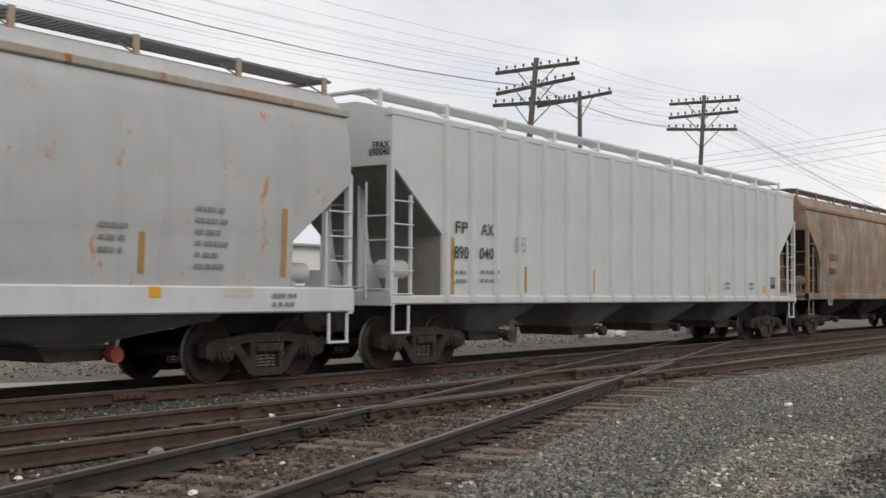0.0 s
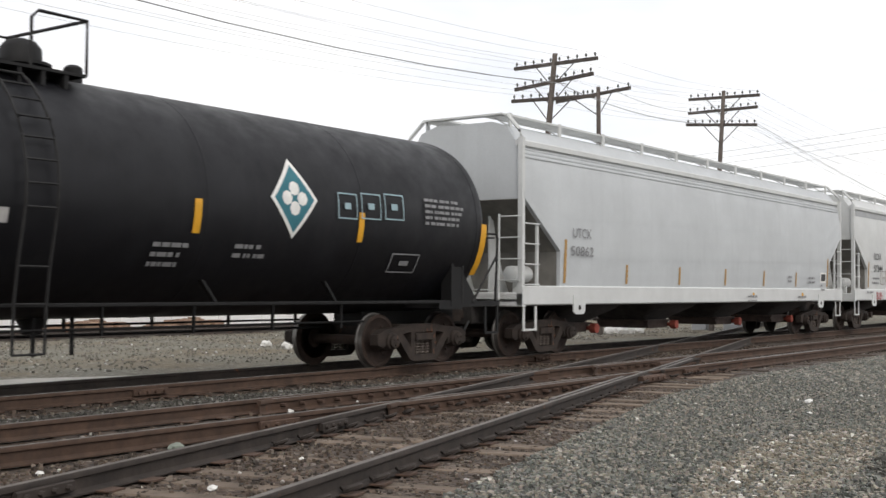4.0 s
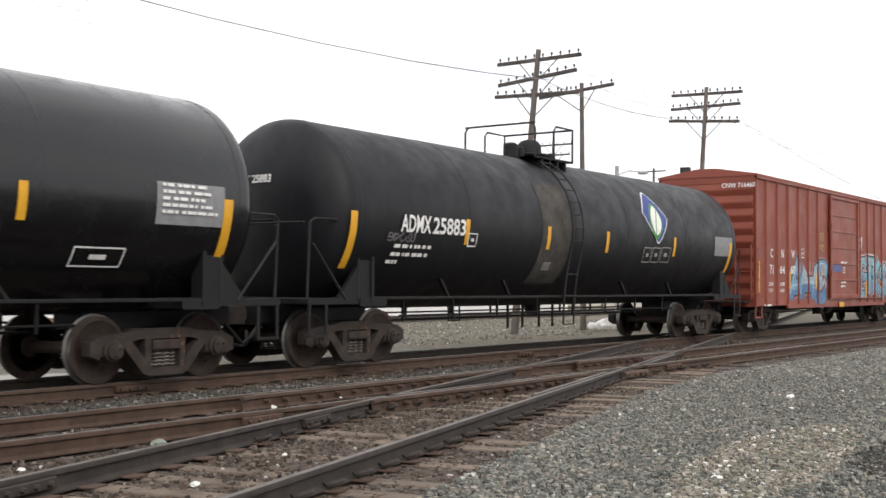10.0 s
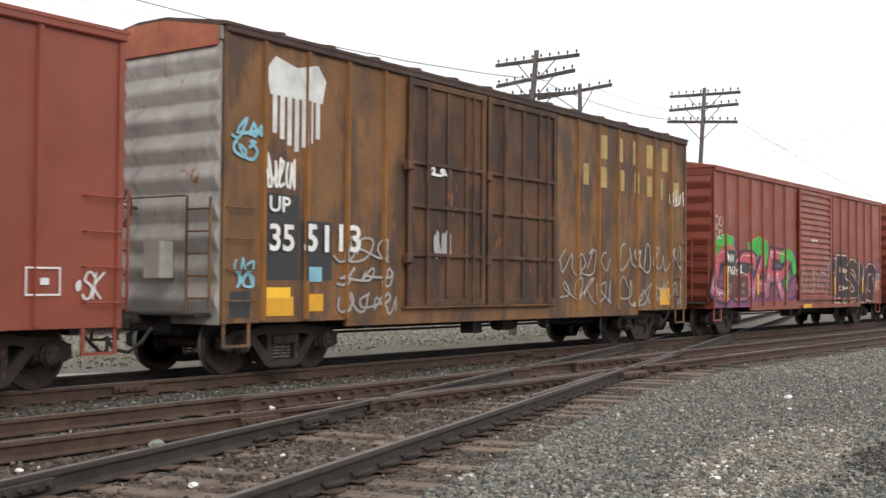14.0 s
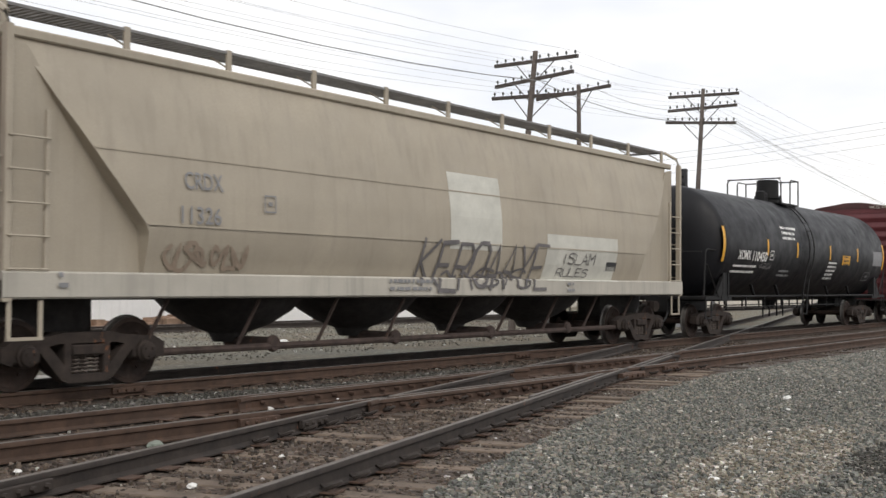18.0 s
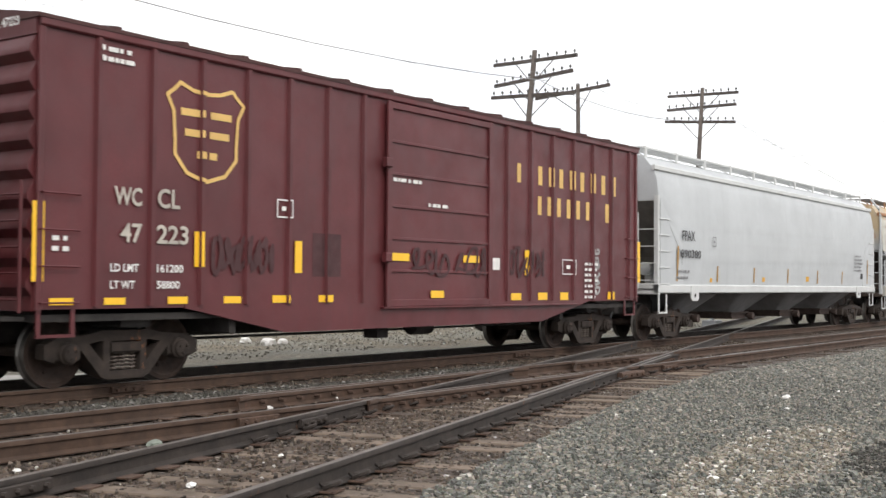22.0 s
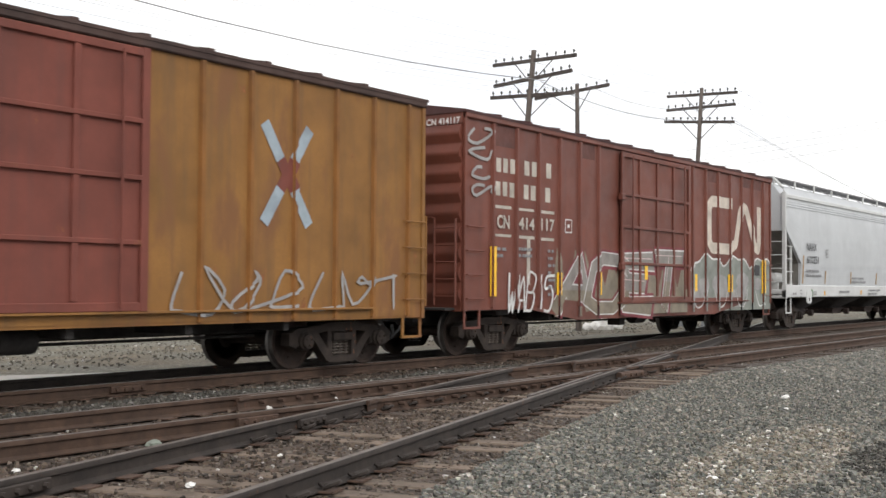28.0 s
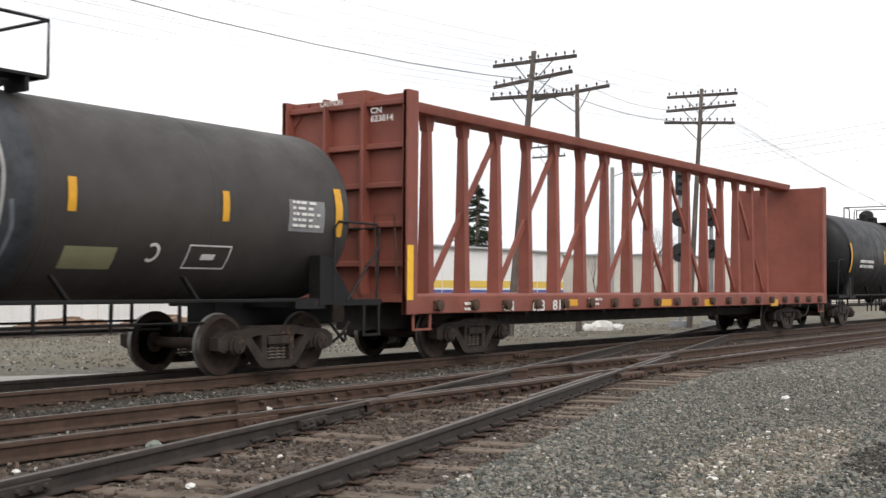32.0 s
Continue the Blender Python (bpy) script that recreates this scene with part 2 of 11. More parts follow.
# ---- ground ----
GROUND_Z = -0.20
ground = Mesh()
ground.add([(-3000, -3000, GROUND_Z), (3000, -3000, GROUND_Z), (3000, 3000, GROUND_Z), (-3000, 3000, GROUND_Z)], [(0, 1, 2, 3)])
tagged(part("ground", ground, GRAVEL), "grey crushed stone ground beside the tracks", "ground", kind="structure")
strip = Mesh()
strip.add([(-500, -9.3, -0.196), (-12, -13.2, -0.196), (3.0, -9.55, -0.196), (6.7, -8.72, -0.196), (9.1, -8.05, -0.196), (11.9, -7.3, -0.196), (15.5, -6.35, -0.196), (19.7, -5.75, -0.196), (27.0, -5.75, -0.196), (600, -5.75, -0.196), (600, 2.2, -0.196), (-500, 2.2, -0.196)],
          [(0, 1, 2, 3, 4, 5, 6, 7, 8, 9, 10, 11)])
tagged(part("track_bed", strip, DIRTY_BALLAST), "dirty brown ballast under the tracks", "ballast", kind="structure")
yard = Mesh()
yard.add([(-500, 2.9, -0.197), (600, 2.9, -0.197), (600, 400, -0.197), (-500, 400, -0.197)], [(0, 1, 2, 3)])
tagged(part("gravel_yard", yard, FAR_GRAVEL), "pale brown gravel yard behind the track", "ground", kind="structure")
path_strip = Mesh()
path_strip.add([(-500, 2.2, -0.193), (14.5, 2.2, -0.193), (11.5, 3.7, -0.193), (-500, 3.5, -0.193)], [(0, 1, 2, 3)])
tagged(part("dirt_strip", path_strip, PALE_DIRT), "pale dusty strip along the track", "ground", kind="structure")

# ---- rails: head, web and foot ----
RAIL_RING = [(-0.070, -0.172), (0.070, -0.172), (0.070, -0.160), (0.020, -0.148), (0.009, -0.135), (0.009, -0.055), (0.035, -0.042), (0.036, -0.012), (0.030, -0.001),
             (-0.030, -0.001), (-0.036, -0.012), (-0.035, -0.042), (-0.009, -0.055), (-0.009, -0.135), (-0.020, -0.148), (-0.070, -0.160)]


def rail(parent, a, b, material=RAIL_SIDE, drop=0.0, name="rail"):
    """A rail from a to b on the plan, with the worn running band on its head."""
    way = Vector((b[0] - a[0], b[1] - a[1], 0)).normalized()
    side = Vector((-way.y, way.x, 0))
    ends = [Vector((a[0], a[1], drop)), Vector((b[0], b[1], drop))]
    m = Mesh()
    m.loft([[e + side * u + Vector((0, 0, w)) for u, w in RAIL_RING] for e in ends])
    ob = part(name, m, material, parent)
    t = Mesh()
    t.loft([[e + side * u + Vector((0, 0, w)) for u, w in ((-0.030, -0.004), (0.030, -0.004), (0.026, 0.0025), (-0.026, 0.0025))] for e in ends])
    part("rail_head", t, RAIL_TOP, ob, "worn bright running surface")
    return ob


def track(name, label, rails, material=RAIL_SIDE):
    tr = thing(name, label, "track", kind="structure")
    for a, b in rails:
        rail(tr, a, b, material)
    return tr


main_track = track("main_track", "railway track with rusty rails that carries the train", [((-520, -0.755), (620, -0.755))])
rail(main_track, (-520, 0.755), (620, 0.755), RAIL_DARK)
side_track = track("side_track", "rusty railway track beside the main line", [((-520, -3.29), (620, -3.29)), ((-520, -4.745), (620, -4.745))])
far_track = track("far_track", "distant railway track beyond the gravel yard", [((-520, 15.3), (620, 15.3)), ((-520, 16.75), (620, 16.75))], RAIL_DARK)


def crossing_y(x, near):
    """The two rails of the track that crosses the others at an angle."""
    return (-9.56 + 0.2695 * x) if near else (-7.70 + 0.2615 * x)


crossing_track = track("crossing_track", "railway track that crosses the others at a sharp angle", [((-20, crossing_y(-20, True)), (120, crossing_y(120, True))), ((-20, crossing_y(-20, False)), (120, crossing_y(120, False)))], RAIL_DARK)

# ---- ties ----
rng = random.Random(5)


def tie_mesh(length, material, name="tie"):
    m = Mesh()
    m.box(-0.115, 0.115, -length / 2, length / 2, -0.34, -0.172, 0.012)
    return m.data(name, material)


def lay_ties(parent, xs, centre, length, angle=0.0, material=TIE_WOOD):
    me = tie_mesh(length, material)
    for x in xs:
        ob = part("tie", me, None, parent)
        ob.matrix_local = pose(x + rng.uniform(-0.03, 0.03), centre(x) + rng.uniform(-0.06, 0.06), rng.uniform(-0.034, 0.004), 0, 0, angle + rng.uniform(-1.2, 1.2))


lay_ties(main_track, np.arange(4.0, 46.0, 0.54), lambda x: 0.0, 2.6)
lay_ties(side_track, np.arange(3.0, 46.0, 0.54), lambda x: -4.02, 2.6)
lay_ties(far_track, np.arange(14.0, 60.0, 0.55), lambda x: 16.0, 2.6)
lay_ties(crossing_track, np.arange(2.5, 13.4, 0.50), lambda x: (crossing_y(x, True) + crossing_y(x, False)) / 2 - 0.28, 3.4, 15.0, TIE_PALE)
lay_ties(crossing_track, np.arange(13.4, 21.0, 0.50), lambda x: (crossing_y(x, True) + crossing_y(x, False)) / 2 - 0.18, 3.55, 14.0, TIE_PALE)

# ---- rolling stock: shared materials ----
TRUCK_STEEL = surface("grimy_truck_steel", (0.034, 0.024, 0.019), 0.88, spread=0.4, scale=6.0, rust=0.1, grain=40, bump=0.35)
WHEEL_STEEL = surface("rusty_wheel_steel", (0.036, 0.021, 0.015), 0.85, spread=0.35, scale=6.0, grain=50, bump=0.2)
TREAD_STEEL = surface("bright_wheel_tread", (0.16, 0.15, 0.14), 0.4, 0.6, spread=0.2, scale=6.0, grain=60, bump=0.05)
UNDER_BLACK = surface("sooty_underframe", (0.035, 0.031, 0.029), 0.9, spread=0.35, scale=4.0, grain=40, bump=0.3)
TANK_FRAME = surface("black_tank_frame_paint", (0.0055, 0.0052, 0.0054), 0.7, spread=0.3, scale=4.0, rust=0.12, rust_colour=(0.05, 0.03, 0.02), grain=40, bump=0.15, spec=0.4)
SPRING_STEEL = surface("dusty_spring_steel", (0.10, 0.08, 0.068), 0.8, spread=0.3, scale=9.0, grain=60)
GATE_BROWN = surface("rusty_gate_steel", (0.062, 0.042, 0.035), 0.88, spread=0.35, scale=5.0, rust=0.15, grain=40, bump=0.3)
# sloping end sheets: shade under the car end put into the colour, with grime
GRIMY_SHADE_SHEET = surface("grimy_shaded_grey_sheet", (0.20, 0.19, 0.17), 0.85, spread=0.25, scale=1.5, streak=0.5, grain=40, bump=0.1)
SOOTY_SHADE_SHEET = surface("sooty_shaded_brown_sheet", (0.05, 0.036, 0.029), 0.9, spread=0.35, scale=1.5, streak=0.5, grain=40, bump=0.1)
SEAM_DARK = surface("dark_seam_stain", (0.16, 0.12, 0.09), 0.8, spread=0.4, scale=2.0, streak=0.6, grain=40)
RAIL_BLACK = surface("black_handrail_paint", (0.010, 0.0095, 0.0095), 0.7, spread=0.3, scale=5.0, grain=40)
STRIPE_YELLOW = surface("yellow_reflector", (0.72, 0.36, 0.02), 0.45, spread=0.08, scale=6.0, grain=50)
STRIPE_BRIGHT = surface("bright_yellow_reflector", (0.95, 0.55, 0.03), 0.4, spread=0.05, scale=6.0, grain=50)
STRIPE_DULL = surface("dull_ochre_reflector", (0.42, 0.24, 0.07), 0.6, spread=0.15, scale=6.0, grain=50)
WHITE_LETTER = surface("white_lettering", (0.78, 0.77, 0.74), 0.6, spread=0.08, scale=9, grain=60)
BLACK_LETTER = surface("black_lettering", (0.035, 0.035, 0.037), 0.6, spread=0.1, scale=9, grain=60)
GREY_LETTER = surface("grey_lettering", (0.24, 0.24, 0.245), 0.7, spread=0.12, scale=9, grain=60)
HOSE_RUBBER = surface("black_rubber_hose", (0.02, 0.02, 0.02), 0.7, spread=0.2, scale=6)

WHEEL_R = 0.46
BASE = 0.93  # half the wheelbase


def build_truck_meshes():
    """The meshes of a three-piece freight truck, centred on its bolster."""
    out = {}
    m = Mesh()
    m.box(-0.2, 0.2, -0.92, 0.92, 0.42, 0.72, 0.04)
    m.disc([(0.70, 0.30), (0.80, 0.30)], "z", (0, 0, 0), 16)
    m.box(-BASE + 0.42, -BASE + 0.50, -0.8, 0.8, 0.40, 0.52)
    m.box(BASE - 0.50, BASE - 0.42, -0.8, 0.8, 0.40, 0.52)
    out["truck"] = m.data("truck", TRUCK_STEEL)
    for key, y in (("near", -1.0), ("far", 1.0)):
        m = Mesh()
        y0, y1 = y - 0.09, y + 0.09
        top = [(-1.22, 0.60), (-1.10, 0.66), (-0.55, 0.70), (-0.40, 0.74), (0.40, 0.74), (0.55, 0.70), (1.10, 0.66), (1.22, 0.60), (1.22, 0.52), (0.70, 0.55), (0.45, 0.60), (-0.45, 0.60), (-0.70, 0.55), (-1.22, 0.52)]
        m.prism(top, y0, y1)
        m.prism([(-0.78, 0.56), (-0.60, 0.58), (-0.24, 0.20), (0.24, 0.20), (0.60, 0.58), (0.78, 0.56), (0.40, 0.13), (0.30, 0.09), (-0.30, 0.09), (-0.40, 0.13)], y0, y1)
        m.box(-0.36, -0.25, y0, y1, 0.18, 0.64, 0.01)
        m.box(0.25, 0.36, y0, y1, 0.18, 0.64, 0.01)
        m.box(-0.25, 0.25, y - 0.12, y + 0.12, 0.44, 0.58, 0.02)
        for s in (-1, 1):
            m.box(s * BASE - 0.20, s * BASE + 0.20, y0, y1, 0.36, 0.62, 0.03)
            m.prism([(s * 1.10, 0.62), (s * 1.28, 0.58), (s * 1.28, 0.40), (s * 1.12, 0.34)], y0, y1)
        out["side_" + key] = m.data("side_frame", TRUCK_STEEL)
        m = Mesh()
        m.tube([(0.062 * math.cos(k * 1.05), y + 0.062 * math.sin(k * 1.05), 0.20 + 0.245 * k / 30) for k in range(31)], 0.014, 5)
        out["spring_" + key] = m.data("spring", SPRING_STEEL)
        for i, s in enumerate((-1, 1)):
            m = Mesh()
            d = -1 if y < 0 else 1
            m.disc([(y - d * 0.05, 0.15), (y + d * 0.13, 0.15), (y + d * 0.15, 0.125), (y + d * 0.19, 0.12), (y + d * 0.20, 0.10)], "y", (s * BASE, 0, WHEEL_R), 16)
            for k in range(3):
                a = k * math.tau / 3 + 0.5
                m.disc([(y + d * 0.19, 0.022), (y + d * 0.222, 0.022)], "y", (s * BASE + 0.065 * math.cos(a), 0, WHEEL_R + 0.065 * math.sin(a)), 6)
            out["cap_%s_%d" % (key, i)] = m.data("bearing_cap", TRUCK_STEEL)
    m = Mesh()
    m.disc([(-0.95, 0.07), (-0.72, 0.085), (0.72, 0.085), (0.95, 0.07)], "y", (0, 0, 0), 14)
    for d in (-1, 1):
        prof = [(d * 0.675, WHEEL_R - 0.10), (d * 0.685, WHEEL_R + 0.026), (d * 0.705, WHEEL_R + 0.026), (d * 0.72, WHEEL_R), (d * 0.81, WHEEL_R - 0.006), (d * 0.815, WHEEL_R - 0.065),
                (d * 0.79, WHEEL_R - 0.09), (d * 0.755, 0.20), (d * 0.80, 0.135), (d * 0.83, 0.13), (d * 0.83, 0.08), (d * 0.66, 0.08), (d * 0.66, 0.14), (d * 0.70, 0.20), (d * 0.675, WHEEL_R - 0.10)]
        m.disc(prof, "y", (0, 0, 0), 36)
        for k in range(3):
            a = k * math.tau / 3
            m.box(0.27 * math.cos(a) - 0.02, 0.27 * math.cos(a) + 0.02, d * 0.78 - 0.012, d * 0.78 + 0.012, 0.27 * math.sin(a) - 0.02, 0.27 * math.sin(a) + 0.02)
    out["wheelset"] = m.data("wheelset", WHEEL_STEEL)
    return out


TRUCK = build_truck_meshes()
WHEELS = []  # every wheelset with the place of its axle in the train


def add_truck(car, x, car_x):
    t = part("truck", TRUCK["truck"], None, car, "grimy rust-brown three-piece freight truck", (x, 0, 0))
    for key in ("near", "far"):
        part("side_frame", TRUCK["side_" + key], None, t)
        for sx in (-0.15, 0.0, 0.15):
            part("spring", TRUCK["spring_" + key], None, t, "dusty coil spring", (sx, 0, 0))
        for i in range(2):
            part("bearing_cap", TRUCK["cap_%s_%d" % (key, i)], None, t)
    for s in (-1, 1):
        w = part("wheelset", TRUCK["wheelset"], None, t, "rusty steel wheels on an axle", (s * BASE, 0, WHEEL_R))
        WHEELS.append((w, s * BASE, car_x + x + s * BASE))
    return t


def coupler(car, x, d, z=0.86):
    """A knuckle coupler with its shank; d is the way it points."""
    m = Mesh()
    m.box(min(x, x + d * 0.5), max(x, x + d * 0.5), -0.09, 0.09, z - 0.09, z + 0.09, 0.02)
    m.prism([(x + d * 0.42, -0.15), (x + d * 0.70, -0.17), (x + d * 0.72, -0.05), (x + d * 0.58, 0.0), (x + d * 0.70, 0.06), (x + d * 0.68, 0.16), (x + d * 0.42, 0.13)], z - 0.14, z + 0.14, "z")
    c = part("coupler", m, TRUCK_STEEL, car, "rusty knuckle coupler")
    h = Mesh()
    h.tube([(x + d * 0.15, -0.32, 0.72), (x + d * 0.35, -0.34, 0.52), (x + d * 0.55, -0.3, 0.38), (x + d * 0.72, -0.2, 0.42), (x + d * 0.80, -0.1, 0.6)], 0.028, 7)
    part("brake_hose", h, HOSE_RUBBER, car, "black rubber air hose")
    return c


def ladder(car, pa, pb, material, rungs, width_axis=(1, 0, 0), name="ladder", r=0.016, stile=0.022, label=""):
    """Two stiles from pa (foot, middle) to pb (top, middle) and rungs between; width_axis is half the width."""
    a, b, w = Vector(pa), Vector(pb), Vector(width_axis)
    m = Mesh()
    for s in (-1, 1):
        m.tube([a + w * s, b + w * s], stile, 6)
    for k in range(rungs):
        p = a.lerp(b, (k + 0.5) / rungs)
        m.tube([p - w, p + w], r, 6)
    return part(name, m, material, car, label)


def grab(car, a, b, out, material, name="grab_iron"):
    """A bent grab iron that stands off the sheet."""
    a, b, o = Vector(a), Vector(b), Vector(out)
    m = Mesh()
    m.tube([a, a + o, b + o, b], 0.013, 6)
    return part(name, m, material, car)


def stirrup(car, x, y, z, material, w=0.42, drop=0.42):
    m = Mesh()
    for s in (-1, 1):
        m.box(x + s * w / 2 - 0.03, x + s * w / 2 + 0.03, y - 0.012, y + 0.012, z - drop, z)
    m.box(x - w / 2 - 0.03, x + w / 2 + 0.03, y - 0.02, y + 0.02, z - drop - 0.02, z - drop + 0.02)
    return part("sill_step", m, material, car)


# ---- paint laid on a side: flat shapes cut to follow its ribs or its curve ----
def clip(poly, axis, lo, hi):
    """A convex outline cut to lo..hi along an axis."""
    for limit, keep in ((lo, 1), (hi, -1)):
        out = []
        for i, p in enumerate(poly):
            q = poly[(i + 1) % len(poly)]
            inside_p, inside_q = keep * (p[axis] - limit) >= 0, keep * (q[axis] - limit) >= 0
            if inside_p:
                out.append(p)
            if inside_p != inside_q:
                k = (limit - p[axis]) / (q[axis] - p[axis])
                out.append((p[0] + k * (q[0] - p[0]), p[1] + k * (q[1] - p[1])))
        poly = out
        if len(poly) < 3:
            return []
    return poly


class FlatSide:
    """A flat side at y with ribs: rows of (from, to, how far they stand out)."""

    def __init__(self, y, ribs=()):
        self.y, cuts, at = y, [], -1e3
        for a, b, h in sorted(ribs):
            cuts += [(at, a, 0.0), (a, b, h)]
            at = b
        self.bands = cuts + [(at, 1e3, 0.0)]

    def lay(self, mesh, poly, lift):
        xs = [p[0] for p in poly]
        for a, b, h in self.bands:
            if b > min(xs) and a < max(xs):
                q = clip(poly, 0, a, b)
                if q:
                    y = self.y - h - lift
                    mesh.add([(p[0], y, p[1]) for p in q], [tuple(range(len(q)))])


class CurvedSide:
    """A side whose y depends on the height: rows of (z, y)."""

    def __init__(self, rows, along=0.0):
        self.z, self.yy, self.along = [r[0] for r in rows], [r[1] for r in rows], along

    def lay(self, mesh, poly, lift):
        zs = [p[1] for p in poly]
        for i in range(len(self.z) - 1):
            a, b = self.z[i], self.z[i + 1]
            if b > min(zs) and a < max(zs):
                q = clip(poly, 1, a, b)
                if q:
                    mesh.add([(p[0] + self.along, float(np.interp(p[1], self.z, self.yy)) - lift, p[1]) for p in q], [tuple(range(len(q)))])


def paint(name, polys, side, material, parent, layer=0, label=""):
    m = Mesh()
    for p in polys:
        side.lay(m, p, 0.005 + 0.003 * layer)
    seen, where = {}, []
    for p in m.v:
        where.append(seen.setdefault((round(p[0], 4), round(p[1], 4), round(p[2], 4)), len(seen)))
    faces = []
    for f in m.f:
        ring = [where[i] for i in f]
        ring = [q for i, q in enumerate(ring) if q != ring[i - 1]]
        if len(ring) > 2:
            faces.append(ring)
    me = bpy.data.meshes.new(name)
    me.from_pydata(list(seen), [], faces)
    me.materials.append(material)
    ob = new(name, me)
    ob.parent = parent
    if label:
        ob["label"] = label
    return ob


def rect(x0, x1, z0, z1):
    return [(x0, z0), (x1, z0), (x1, z1), (x0, z1)]


FONT_CACHE = {}


def word(text, x, z, height, squeeze=1.0, bold=0.02):
    """The outlines of a line of text as triangles, left foot at (x, z), capitals of that height."""
    key = (text, bold)
    if key not in FONT_CACHE:
        cu = bpy.data.curves.new("lettering", "FONT")
        cu.body, cu.size, cu.offset, cu.resolution_u = text, 1.0, bold, 3
        ob = bpy.data.objects.new("lettering", cu)
        me = ob.to_mesh()
        FONT_CACHE[key] = [[(me.vertices[i].co.x, me.vertices[i].co.y) for i in p.vertices] for p in me.polygons]
        ob.to_mesh_clear()
        bpy.data.objects.remove(ob)
        bpy.data.curves.remove(cu)
    k = height / 0.70
    return [[(x + px * k * squeeze, z + pz * k) for px, pz in poly] for poly in FONT_CACHE[key]]


def small_print(x, z, width, rows, pitch=0.11, height=0.055, seed=1):
    """Lines of writing too small to read, as plain bars."""
    r, out = random.Random(seed), []
    for k in range(rows):
        at, end = x, x + width * r.uniform(0.7, 1.0)
        while at < end - 0.05:
            w = min(r.uniform(0.05, 0.17), end - at)
            out.append(rect(at, at + w, z - k * pitch, z - k * pitch + height * 0.85))
            at += w + r.choice((0.022, 0.022, 0.06))
    return out

for p in TRUCK["wheelset"].polygons:
    if all((TRUCK["wheelset"].vertices[i].co.x ** 2 + TRUCK["wheelset"].vertices[i].co.z ** 2) ** 0.5 > WHEEL_R - 0.03 for i in p.vertices):
        p.material_index = 1
TRUCK["wheelset"].materials.append(TREAD_STEEL)

CARS = []  # every car with its place in the train


def start_car(name, label, category, x):
    car = thing(name, label, category, "freight train", (x, 0, 0))
    CARS.append((car, x))
    return car


